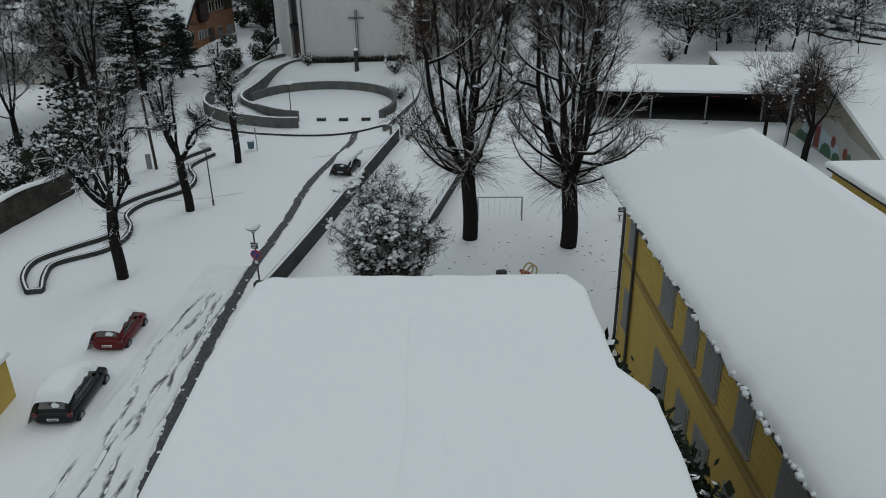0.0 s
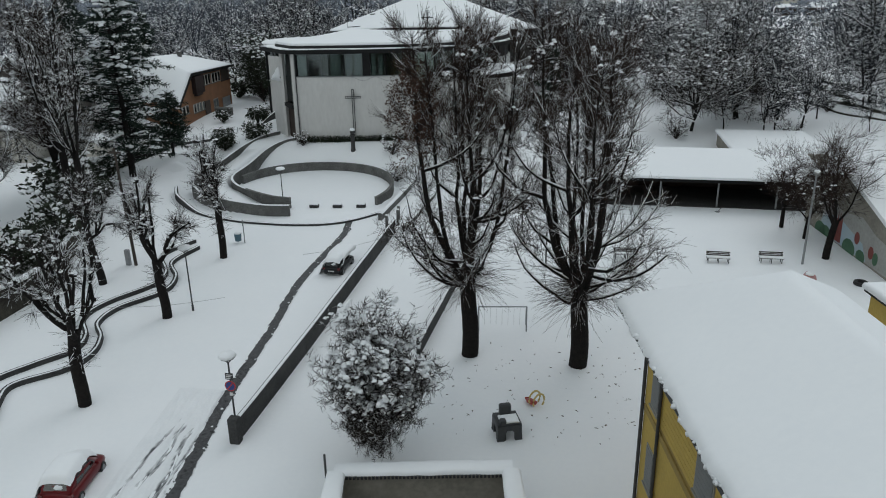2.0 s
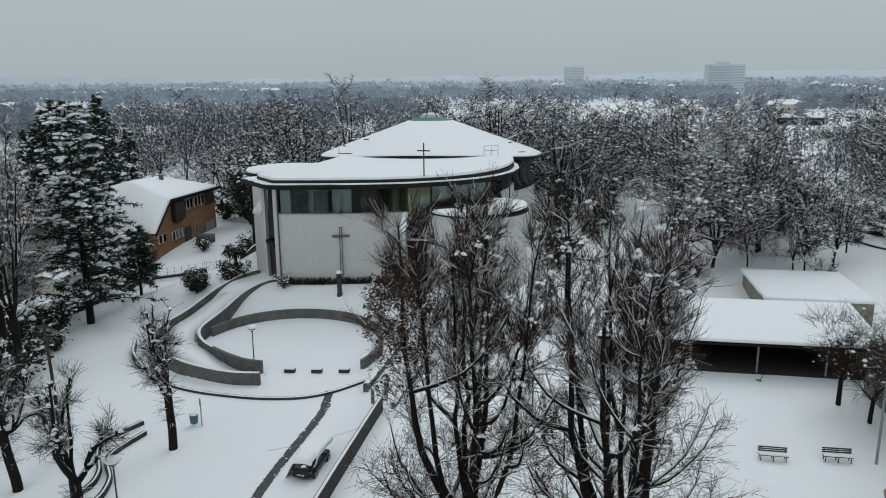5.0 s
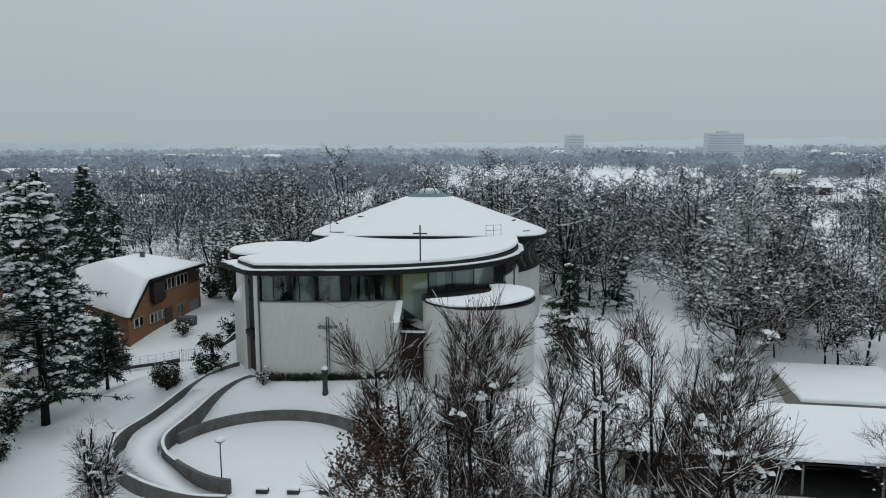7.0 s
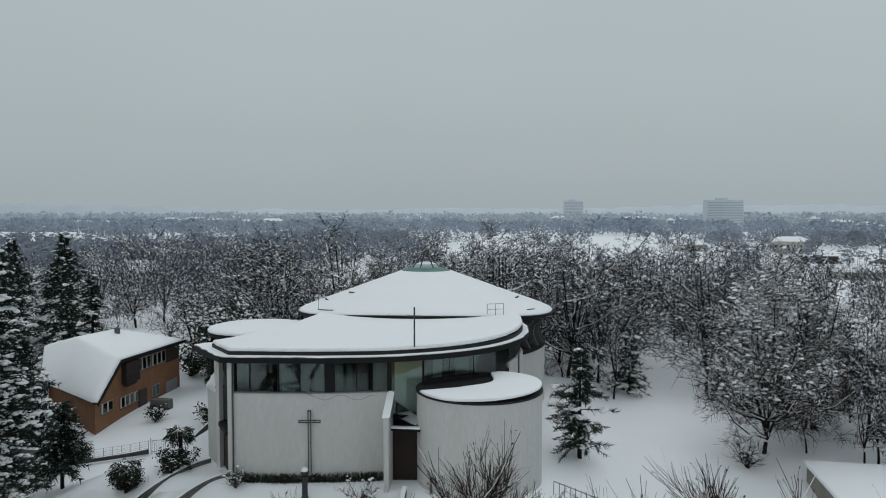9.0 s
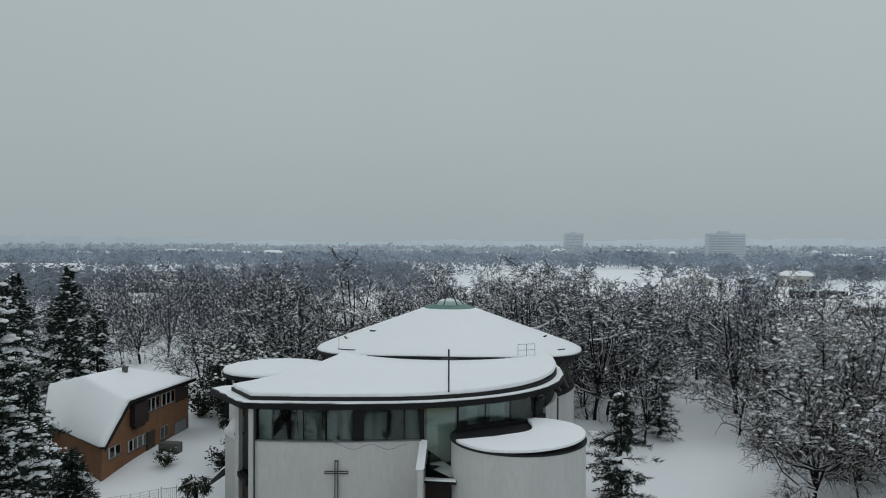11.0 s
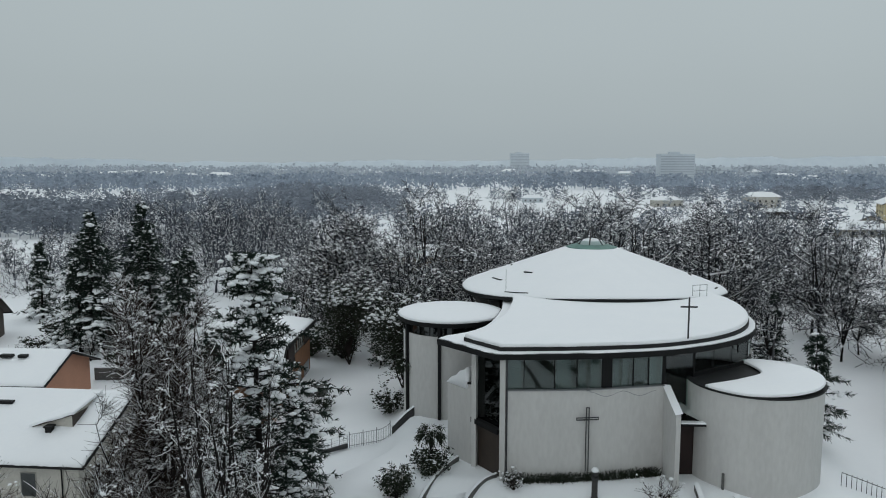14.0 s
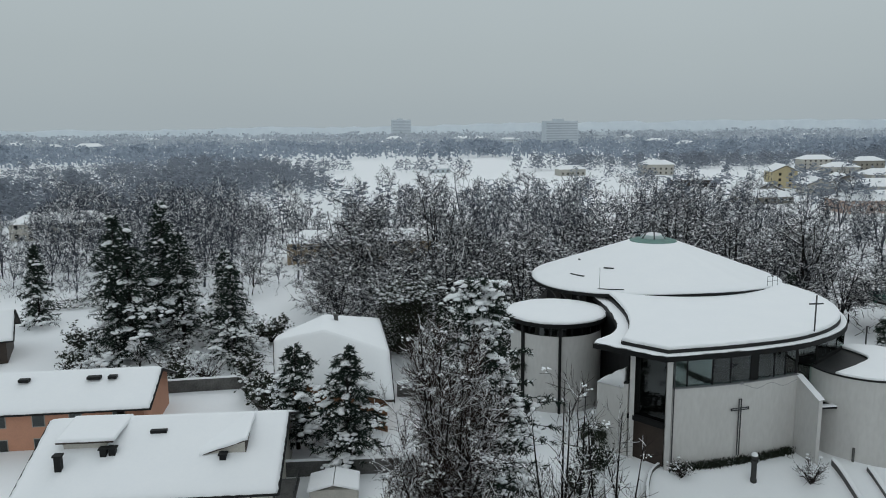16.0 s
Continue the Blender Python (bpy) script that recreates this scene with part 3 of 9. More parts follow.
part("door_canopy", prism([(-22.3, 102.6), (-19.5, 102.7), (-19.7, 105.2), (-22.5, 105.2)], 10.0, 10.22), DARKMETAL, church)
part("door_canopy_snow", snow_slab([(-22.3, 102.6), (-19.5, 102.7), (-19.6, 103.4), (-22.4, 103.3)], 10.22, 0.12, 0.4, 0.02), SNOW, church, "strip of snow")
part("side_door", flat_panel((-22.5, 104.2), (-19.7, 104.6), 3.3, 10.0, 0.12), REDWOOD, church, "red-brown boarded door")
GAL = [(-19.9, 106.4), (-17.6, 108.3), (-15.4, 110.0), (-13.3, 111.9), (-12.2, 114.4)]
for (xa, ya), (xb, yb) in zip(GAL[:-1], GAL[1:]):
    part("gallery_base", flat_panel((xa, ya), (xb, yb), 3.0, 14.0, 0.2), DARKMETAL, church, "dark wall under the gallery panes")
    part("gallery_pane", flat_panel((xa, ya), (xb, yb), 14.0, SOFFIT, 0.05), GLASS, church).visible_shadow = False
for x, y in GAL:
    part("gallery_mullion", box(x - 0.05, x + 0.05, y - 0.05, y + 0.05, 13.6, SOFFIT), DARKMETAL, church)
for (xa, ya), (xb, yb), z0, z1 in (((-19.2, 107.6), (-18.4, 108.3), 14.1, 16.0), ((-17.3, 109.4), (-16.0, 110.5), 14.1, 15.7), ((-15.3, 111.0), (-14.0, 112.1), 14.1, 15.3)):
    part("gallery_blind", flat_panel((xa, ya), (xb, yb), z0, z1, 0.04), CREAM, church, "pale blind")

# the round drum chapel
part("drum_wall", revolve([(DRUM[2], 2.0), (DRUM[2], DRUM_Z), (DRUM[2] - 0.4, DRUM_Z), (DRUM[2] - 0.4, DRUM_Z - 0.4), (0.02, DRUM_Z - 0.4)], DRUM[0], DRUM[1], 72), WHITEWALL, church, "round white drum", smooth=False)
part("drum_rim", revolve([(DRUM[2] + 0.02, DRUM_Z - 0.12), (DRUM[2] + 0.10, DRUM_Z - 0.08), (DRUM[2] + 0.10, DRUM_Z + 0.06), (DRUM[2] - 0.35, DRUM_Z + 0.08), (0.02, DRUM_Z + 0.1)], DRUM[0], DRUM[1], 72), WETROOF, church, "dark wet drum roof")
drum_snow = []
for i in range(40):
    a = radians(-150 + 238 * i / 39)
    drum_snow.append((DRUM[0] + (DRUM[2] - 0.02) * math.cos(a), DRUM[1] + (DRUM[2] - 0.02) * math.sin(a)))
drum_snow += spline([drum_snow[-1], (DRUM[0] + 1.0, DRUM[1] + 3.4), (DRUM[0] + 0.9, DRUM[1] + 0.8), (DRUM[0] - 1.6, DRUM[1] - 1.0), drum_snow[0]], 5)[1:-1]
part("drum_snow", snow_slab(drum_snow, lambda x, y: DRUM_Z + 0.08 + 0.05 * max(0, x - DRUM[0] + 2), 0.26, 0.5, 0.03, 3), SNOW, church, "smooth snow on the drum", smooth=True)

# the body below the big roofs, and the west rotunda
CONE = (-26.3, 139.1, 17.9)
CONE_Z = 17.0
part("nave_wall", revolve([(16.9, 2.5), (16.9, 12.3), (15.5, 12.4)], *CONE[:2], 80), WHITEWALL, church)
part("nave_band", revolve([(15.6, 12.3), (15.6, 17.2)], *CONE[:2], 80), DARKMETAL, church, "dark recessed clerestory band")
part("nave_band_sill", revolve([(16.85, 12.3), (16.98, 12.35), (16.98, 12.9), (15.6, 13.1)], *CONE[:2], 80), DARKMETAL, church, "dark sill ring")
part("east_wall", wall_along([(-12.3, 114.3), (-11.6, 117.5), (-11.4, 121.5), (-12.4, 126.0)], 0.4, 3.0, 14.6), WHITEWALL, church)
part("east_band", wall_along([(-12.5, 114.4), (-11.9, 117.5), (-11.7, 121.5), (-12.6, 126.0)], 0.4, 14.6, 16.3), DARKMETAL, church, "dark glazed band")
part("west_wall", wall_along([(-40.6, 106.0), (-39.2, 110.0), (-38.6, 115.0), (-38.8, 121.0), (-39.5, 126.0)], 0.4, 3.0, 16.3), DARKMETAL, church, "dark glazed west side")
part("inner_screen", flat_panel((-38.0, 113.0), (-14.0, 116.0), 3.0, 16.3, 0.3), BEIGE, church, "dim inner wall")
FIN = [(15.6, 12.9), (16.95, 12.9), (16.45, 13.7), (16.2, 14.6), (16.4, 15.5), (17.3, 16.45), (17.3, 16.6), (15.6, 16.6)]
for a in list(range(-52, 20, 9)) + list(range(196, 236, 10)):
    fv = [(r, s, z) for s in (-0.17, 0.17) for r, z in FIN]
    nf = len(FIN)
    part("roof_fin", moved((fv, [tuple(range(nf)), tuple(range(2 * nf - 1, nf - 1, -1))] + [(i, nf + i, nf + (i + 1) % nf, (i + 1) % nf) for i in range(nf)]), pose(CONE[0], CONE[1], 0, 0, 0, a)), CONCRETE, church, "grey curved roof bracket")

ROT = (-44.6, 123.2, 5.7)
part("rotunda_wall", revolve([(ROT[2], 2.0), (ROT[2], 14.3)], *ROT[:2], 64), WHITEWALL, church, "white rotunda wall")
part("rotunda_glazing", revolve([(ROT[2] - 0.12, 14.3), (ROT[2] - 0.12, 15.5)], *ROT[:2], 64), DARKGLASS, church, "dark glazed band")
for i in range(26):
    a = radians(360 / 26 * i)
    part("rotunda_mullion", moved(box(-0.06, 0.06, -0.06, 0.06, 14.3, 15.5), Matrix.Translation((ROT[0] + (ROT[2] - 0.1) * math.cos(a), ROT[1] + (ROT[2] - 0.1) * math.sin(a), 0))), DARKMETAL, church)
for a in (262, 214):
    part("rotunda_pillar", moved(box(-0.22, 0.22, -0.16, 0.16, 2.0, 15.5), pose(ROT[0] + (ROT[2] + 0.1) * math.cos(radians(a)), ROT[1] + (ROT[2] + 0.1) * math.sin(radians(a)), 0, 0, 0, a)), DARKMETAL, church, "dark slot window")
part("roof_post", tube([(-10.9, 111.4, DRUM_Z), (-10.9, 111.4, SOFFIT)], 0.09, 8), IRON, church)
part("rotunda_eave", revolve([(ROT[2] - 0.3, 15.4), (ROT[2] + 0.65, 15.5), (ROT[2] + 0.7, 15.95), (ROT[2] + 0.3, 16.05), (0.02, 16.1)], *ROT[:2], 64), DARKMETAL, church, "dark fascia ring")
part("rotunda_snow", revolve([(ROT[2] + 0.62, 16.0), (ROT[2] + 0.66, 16.14), (ROT[2] + 0.5, 16.3), (ROT[2] - 0.4, 16.42), (2.0, 16.55), (0.02, 16.58)], *ROT[:2], 96, wob=0.022, seed=4), SNOW, church, "snow on the rotunda", smooth=True)

# the lower sweeping roof: outer gutter ledge, raised inner slab, snow on both
FRONT_CURVE = spline([(-38.8, 100.9), (-33.0, 101.6), (-27.5, 102.6), (-22.5, 104.1), (-17.6, 106.9), (-13.8, 110.6), (-11.4, 115.3), (-10.5, 121.0), (-11.2, 127.0), (-13.0, 131.0)], 5)
LEFT_CURVE = spline([(-38.5, 128.0), (-38.5, 123.0), (-39.1, 117.5), (-40.0, 113.0), (-41.6, 109.8), (-43.9, 107.7)], 5)
low_outline = [(-44.6, 106.4)] + FRONT_CURVE + [(-26.0, 133.0)] + LEFT_CURVE
part("lower_eave", prism(low_outline, SOFFIT, lambda x, y: SOFFIT + 0.52), DARKMETAL, church, "dark sweeping fascia")
part("ledge_snow", snow_slab(offset(low_outline, 0.12), SOFFIT + 0.52, 0.12, 0.4, 0.16, 5), SNOW, church, "narrow ledge of snow", smooth=True)
inner = [(-41.9, 105.4), (-38.3, 101.7)] + offset(low_outline, 0.75)[4:45] + [(-14.5, 131.0), (-26.0, 132.0), (-37.3, 127.5)] + spline([(-37.2, 123.0), (-37.7, 117.5), (-38.6, 113.0), (-39.9, 109.2)], 5)
part("roof_upstand", prism(inner, SOFFIT + 0.5, lambda x, y: SOFFIT + 1.0), WETROOF, church, "dark roof upstand")
part("lower_roof_snow", snow_slab(offset(inner, 0.08), lambda x, y: SOFFIT + 0.92 + 0.022 * max(0.0, y - 104.0), 0.42, 0.4, 0.09, 6), SNOW, church, "thick smooth snow", smooth=True)


# the great cone, whose rim lifts over the lower roof, and its copper lantern
def cone_lift(a):
    """How far the rim rises towards the front."""
    return 1.35 * max(0.0, math.cos(a - radians(-84))) ** 2


def warped(vf):
    """Lifts the skirt of a revolved roof as the rim asks for."""
    out = []
    for x, y, z in vf[0]:
        r, a = math.hypot(x - CONE[0], y - CONE[1]), math.atan2(y - CONE[1], x - CONE[0])
        out.append((x, y, z + cone_lift(a) * max(0.0, (r - 3.2) / (CONE[2] - 3.2))))
    return out, vf[1]


part("cone_eave", warped(revolve([(15.4, CONE_Z - 0.6), (CONE[2] - 0.15, CONE_Z - 0.48), (CONE[2] + 0.05, CONE_Z - 0.38), (CONE[2] + 0.05, CONE_Z - 0.05), (CONE[2] - 0.25, CONE_Z + 0.02), (15.0, CONE_Z + 0.4)], *CONE[:2], 120)), DARKMETAL, church, "dark eave ring")
part("cone_snow", warped(revolve([(CONE[2] - 0.2, CONE_Z - 0.06), (CONE[2] + 0.0, CONE_Z + 0.04), (CONE[2] - 0.12, CONE_Z + 0.2), (CONE[2] - 0.7, CONE_Z + 0.44), (CONE[2] - 2.2, CONE_Z + 1.0), (12.0, 19.32), (8.0, 20.78), (5.0, 21.86), (3.5, 22.42), (3.2, 22.36)], *CONE[:2], 180, wob=0.006, seed=2)), SNOW, church, "smooth cone of snow", smooth=True)
lx, ly = CONE[0], CONE[1]
part("lantern_base", revolve([(3.7, 22.05), (3.5, 22.5), (2.4, 22.8), (1.95, 22.85), (1.9, 22.4)], lx, ly, 10), COPPER, church, "green copper lantern skirt")
for k in range(6):
    a = radians(60 * k + 15)
    part("lantern_rib", tube([(lx + 1.9 * math.cos(a), ly + 1.9 * math.sin(a), 22.8), (lx, ly, 25.3)], 0.09, 6), IRON, church)
    b = radians(60 * k + 75)
    ring = [(lx + q * math.cos(w_), ly + q * math.sin(w_), z) for w_ in (a, b) for q, z in ((2.15, 22.82), (1.70, 23.35))]
    part("lantern_pane", (ring, [(0, 2, 3, 1)]), GLASS, church, "lantern glass").visible_shadow = False
part("lantern_snow", revolve([(1.85, 22.84), (1.55, 23.22), (1.3, 23.4), (0.8, 23.55), (0.4, 23.62), (0.02, 23.64)], lx, ly, 14, wob=0.06, seed=3), SNOW, church, "snow lying on the low glass dome", smooth=True)
for a, r, w in ((198, 14.2, 12), (215, 11.4, 8), (-10, 13.2, 9), (12, 10.2, 3), (176, 11.0, 3), (-26, 16.6, 7), (226, 17.0, 12)):
    a0, a1 = radians(a), radians(a + w)
    z = CONE_Z + 0.14 + (CONE[2] - r) * 0.372
    arc = [(CONE[0] + r * math.cos(a0 + (a1 - a0) * i / 6), CONE[1] + r * math.sin(a0 + (a1 - a0) * i / 6)) for i in range(7)]
    part("snow_guard", warped(wall_along(arc, 0.22, z - 0.2, z + 0.1)), WETROOF, church, "bare dark seam in the snow")
# a railing and a thin mast on the roof
for dx in (0.0, 0.95, 1.9):
    part("rail_post", tube([(-15.8 + dx, 125.0 + dx * 0.5, 17.9), (-15.8 + dx, 125.0 + dx * 0.5, 19.5)], 0.035, 5), GREYMETAL, church)
for z in (18.8, 19.48):
    part("rail_bar", tube([(-15.8, 125.0, z), (-13.9, 125.95, z)], 0.03, 5), GREYMETAL, church)
part("lightning_rod", tube([(-38.0, 126.6, 17.0), (-38.0, 126.6, 20.9)], 0.03, 5), GREYMETAL, church)

# crosses
roof_cross = thing("roof_cross", "tall thin dark iron cross standing on the roof", "cross", Matrix.Translation((-20.7, 105.8, 17.5)))
part("shaft", box(-0.075, 0.075, -0.05, 0.05, 0, 3.95, 0.02), IRON, roof_cross)
part("arm", box(-0.78, 0.78, -0.05, 0.05, 2.95, 3.1), IRON, roof_cross)
wall_cross = thing("wall_cross", "large hollow metal cross fixed to the white church front", "cross", pose(-30.28, 102.28, 5.6, 0, 0, 11))
for s in (-1, 1):
    part("upright_bar", box(s * 0.13 - 0.04, s * 0.13 + 0.04, -0.1, 0.0, 0, 6.05), IRON, wall_cross)
    part("cross_bar", box(-1.06, 1.06, -0.11, -0.01, 5.0 + s * 0.1 - 0.04, 5.0 + s * 0.1 + 0.04), IRON, wall_cross)
for x in (-1.06, 1.0):
    part("end_bar", box(x, x + 0.07, -0.1, 0.0, 4.9, 5.1), IRON, wall_cross)
part("top_bar", box(-0.17, 0.17, -0.1, 0.0, 6.0, 6.08), IRON, wall_cross)
star = thing("star_ornament", "small unlit star ornament with a wire garland on the wall", "ornament", pose(-30.3, 102.2, 13.2, 0, 0, 11))
bm = bmesh.new()
ring_v = [bm.verts.new((0.32 * (1 if k % 2 == 0 else 0.45) * math.sin(k * math.pi / 5), -0.15, 0.32 * (1 if k % 2 == 0 else 0.45) * math.cos(k * math.pi / 5) + 0.25)) for k in range(10)]
bmesh.ops.solidify(bm, geom=[bm.faces.new(ring_v)], thickness=0.06)
part("star", bm, GREYMETAL, star)
part("garland", tube([(6.3 * (i / 12), -0.45 - 0.1 * (i / 12), -0.5 * math.sin(math.pi * i / 12 * 2) ** 2 + 0.1) for i in range(13)], 0.025, 4), GREYMETAL, star)

# ---------------------------------------------------------------- forecourt: plaza walls, ramp, planting
RC = RING[:2]


def on_ring(r, a):
    return (RC[0] + r * math.cos(radians(a)), RC[1] + r * math.sin(radians(a)))


# angles: 0 east, 90 north (towards the church), 180 west, 270 south
back_arc = [on_ring(RING[2] + 0.18, a) for a in np.linspace(-22, 166, 64)]


def plaza_top(x, y):
    return 2.5 + 0.5 * S(82, 96, y)


plaza_wall = thing("plaza_wall", "curved grey concrete retaining wall round the plaza", "wall", kind="structure")
part("wall_face", wall_along(back_arc, 0.36, 1.0, plaza_top), CONCRETE, plaza_wall)

# two walls wind up from the plaza's front to the church door, a ramp between them
ramp_in = spline([(-31.7, 81.2), (-34.0, 81.65), (-37.1, 83.4), (-40.0, 85.6), (-41.7, 88.0), (-42.2, 91.0), (-41.9, 94.5), (-41.3, 98.0), (-39.9, 101.0), (-38.6, 102.3)], 6)
in_top = lambda x, y: 2.75 + 0.3 * S(84, 90, y) + 2.0 * S(91, 103, y)
ramp_in_wall = thing("ramp_inner_wall", "grey concrete ramp wall climbing to the church door", "wall", kind="structure")
part("wall_face", wall_along(ramp_in, 0.34, 1.0, in_top), CONCRETE, ramp_in_wall)
part("wall_snow", ridge_snow(ramp_in[14:], 0.3, in_top, 0.08, 3), SNOW, ramp_in_wall, "strip of snow", smooth=True)
ramp_out = spline([(-30.8, 78.65), (-33.0, 78.4), (-35.5, 78.8), (-38.4, 79.8), (-40.9, 81.1), (-43.6, 83.1), (-45.7, 85.8), (-46.5, 89.3), (-46.0, 93.5), (-45.2, 98.5), (-43.8, 103.0), (-42.5, 105.8)], 6)
out_top = lambda x, y: 2.65 + 0.5 * S(82, 90, y) + 2.0 * S(90, 105, y)
ramp_out_wall = thing("ramp_outer_wall", "tall grey concrete outer ramp wall, curving uphill", "wall", kind="structure")
part("wall_face", wall_along(ramp_out, 0.34, 0.8, out_top), CONCRETE, ramp_out_wall)
part("wall_snow", ridge_snow(ramp_out, 0.3, out_top, 0.09, 4), SNOW, ramp_out_wall, "strip of snow", smooth=True)
ramp_mid = spline([(-31.2, 79.9), (-34.0, 80.0), (-36.5, 81.1), (-39.5, 83.1), (-42.6, 85.8), (-44.2, 89.4), (-44.0, 94.0), (-43.2, 98.4), (-41.8, 102.0), (-40.4, 103.8)], 6)
ramp = tagged(part("ramp", wall_along(ramp_mid, 2.7, 0.5, lambda x, y: 1.5 + 0.7 * S(79.5, 84, y) + 0.5 * S(84, 91, y) + 1.9 * S(91, 104, y)), SNOW, smooth=True), "snow-filled curving ramp between two concrete walls", "ramp", kind="structure")

kerb_path = spline([(-48.4, 86.6), (-46.5, 83.3), (-43.5, 80.3), (-40.5, 78.1), (-36.9, 76.8), (-32.0, 76.1), (-29.0, 76.2), (-26.0, 76.9), (-23.7, 78.6), (-21.1, 81.9)], 7)
kerb_ring = thing("plaza_kerb", "low dark kerb edging the plaza, half buried in snow", "kerb", kind="structure")
part("kerb_face", wall_along(kerb_path, 0.35, 0.6, lambda x, y: ground_z(x, y) + 0.2 + 0.55 * S(40, 46, -x)), DARKCONC, kerb_ring)
part("kerb_snow", ridge_snow(kerb_path, 0.24, lambda x, y: ground_z(x, y) + 0.18 + 0.55 * S(40, 46, -x), 0.06, 5), SNOW, kerb_ring, "strip of snow", smooth=True)

column = thing("forecourt_column", "short round stone column with a snow-capped ball", "column", Matrix.Translation((-29.8, 99.6, ground_z(-29.8, 99.6))))
part("shaft", revolve([(0.34, -0.3), (0.32, 0.2), (0.27, 0.3), (0.26, 1.9), (0.36, 2.0), (0.36, 2.15), (0.02, 2.2)], n=20), DARKCONC, column)
part("ball", revolve([(0.02, 2.15), (0.26, 2.25), (0.36, 2.5), (0.28, 2.75), (0.02, 2.85)], n=16), DARKCONC, column, smooth=True)
part("snow_cap", revolve([(0.3, 2.62), (0.34, 2.78), (0.2, 2.98), (0.02, 3.02)], n=14), SNOW, column, "cap of snow", smooth=True)

for k, (x, y) in enumerate(((-29.2, 81.9), (-26.6, 82.2), (-24.0, 82.6))):
    blk = thing("stone_seat", "low stone block seat topped with snow in the plaza", "stone block", pose(x, y, ground_z(x, y) - 0.05, 0, 0, 6), "stone seats in the plaza")
    part("block", box(-0.5, 0.5, -0.28, 0.28, 0, 0.42, 0.04), DARKCONC, blk)
    part("snow_cap", snow_slab([(-0.48, -0.26), (0.48, -0.26), (0.48, 0.26), (-0.48, 0.26)], 0.40, 0.14, 0.2, 0.02, k), SNOW, blk, "cap of snow", smooth=True)


# ---------------------------------------------------------------- buildings by the start of the flight
YAW = 10.5


def site(u, v, z=0.0, turn=0.0):
    """A pose in the school's own grid, which is turned by YAW."""
    a = radians(YAW)
    return pose(u * math.cos(a) - v * math.sin(a), u * math.sin(a) + v * math.cos(a), z, 0, 0, YAW + turn)


SITE = site(0, 0)
hall = thing("flat_roofed_hall", "school hall with a broad flat roof under deep snow", "building", SITE)
hall_plan = [(-6.5, -14.0), (6.6, -14.0), (5.4, 12.2), (5.5, 15.9), (4.8, 17.3), (4.8, 22.1), (4.35, 23.1), (-5.9, 23.3), (-6.4, 22.8), (-6.75, 17.8)]
part("wall", prism(offset(hall_plan, 0.45), -0.5, 11.2), BEIGE, hall)
part("roof_edge", prism(offset(hall_plan, 0.1), 11.1, 11.4), DARKMETAL, hall, "dark roof edging")
part("roof_snow", snow_slab(hall_plan, lambda x, y: 11.35, 0.5, 0.5, 0.10, 11), SNOW, hall, "deep smooth snow", smooth=True)
part("snow_seam", ridge_snow([(-0.5 + 0.03 * math.sin(i), 1.0 + i) for i in range(20)], 1.1, 11.83, 0.06, 2), SNOW, hall, "faint ridge in the snow", smooth=True)

ivy_rg = np.random.default_rng(12)
ivy_c = np.column_stack([5.45 + 0.12 * (16 - ivy_rg.uniform(11, 21, 2600)) * 0 + ivy_rg.normal(size=2600) * 0.28, ivy_rg.uniform(8.5, 20.5, 2600), 11.15 - np.abs(ivy_rg.normal(size=2600)) * 0.8])
ivy_c[:, 0] += np.where(ivy_c[:, 1] > 17.2, -0.75, 0.12 * (16.5 - ivy_c[:, 1]))
ivy_v, ivy_f = [], []
for i, p in enumerate(ivy_c):
    a, b = ivy_rg.normal(size=3) * 0.11, ivy_rg.normal(size=3) * 0.08
    ivy_v += [tuple(p - a), tuple(p + b), tuple(p + a), tuple(p - b)]
    ivy_f.append((4 * i, 4 * i + 1, 4 * i + 2, 4 * i + 3))
ivy = tagged(part("ivy", (ivy_v, ivy_f), BOXLEAF), "dark ivy clinging under the hall's roof edge", "ivy", kind="stuff")
ivy.matrix_world = SITE

# walled yard behind the hall
yard = thing("yard_wall", "low rendered yard wall capped with snow", "wall", SITE, kind="structure")
for nm, path in (("back_wall", [(-5.2, 37.3), (3.7, 37.3)]), ("side_wall", [(-5.1, 37.0), (-5.1, 23.6)]), ("side_wall", [(3.6, 37.0), (3.6, 23.6)])):
    pp = dense(path, 0.6, False)
    part(nm, wall_along(pp, 0.7, -0.2, 2.3), BEIGE, yard)
    part("wall_snow", ridge_snow(pp, 1.0, 2.35, 0.24, 7), SNOW, yard, "thick cap of snow", smooth=True)
for k in range(42):
    part("edge_tile", box(-4.8 + 0.19 * k, -4.68 + 0.19 * k, 36.72, 36.96, 2.2, 2.34), IRON, yard)
part("corner_post", tube([(-5.65, 37.3, -0.2), (-5.65, 37.3, 3.3)], 0.06, 6), IRON, yard)
yard_snow = tagged(part("yard_snow", snow_slab([(-4.7, 23.5), (3.2, 23.5), (3.2, 36.9), (-4.7, 36.9)], 0.02, 0.2, 0.6, 0.03, 5), GREYSNOW), "thin trodden snow on the yard's paving", "snow", kind="structure")
yard_snow.matrix_world = SITE

# the long ochre school building
school = thing("ochre_school", "long three-storey ochre school clad in boards, snow on its roof", "building", SITE)
SU, SV, SZ = 10.05, 37.2, 9.3
part("wall", box(SU, SU + 10.4, -30.0, SV, -0.5, SZ), YELLOWTRIM, school)
for z0, z1, n in ((6.3, 9.25, 11), (0.6, 5.6, 0)):
    for k in range(n):
        h = (z1 - z0) / n
        part("board", box(SU - 0.045, SU, -30.0, SV - 2.5, z0 + k * h + 0.015, z0 + (k + 1) * h - 0.012), YELLOW, school)
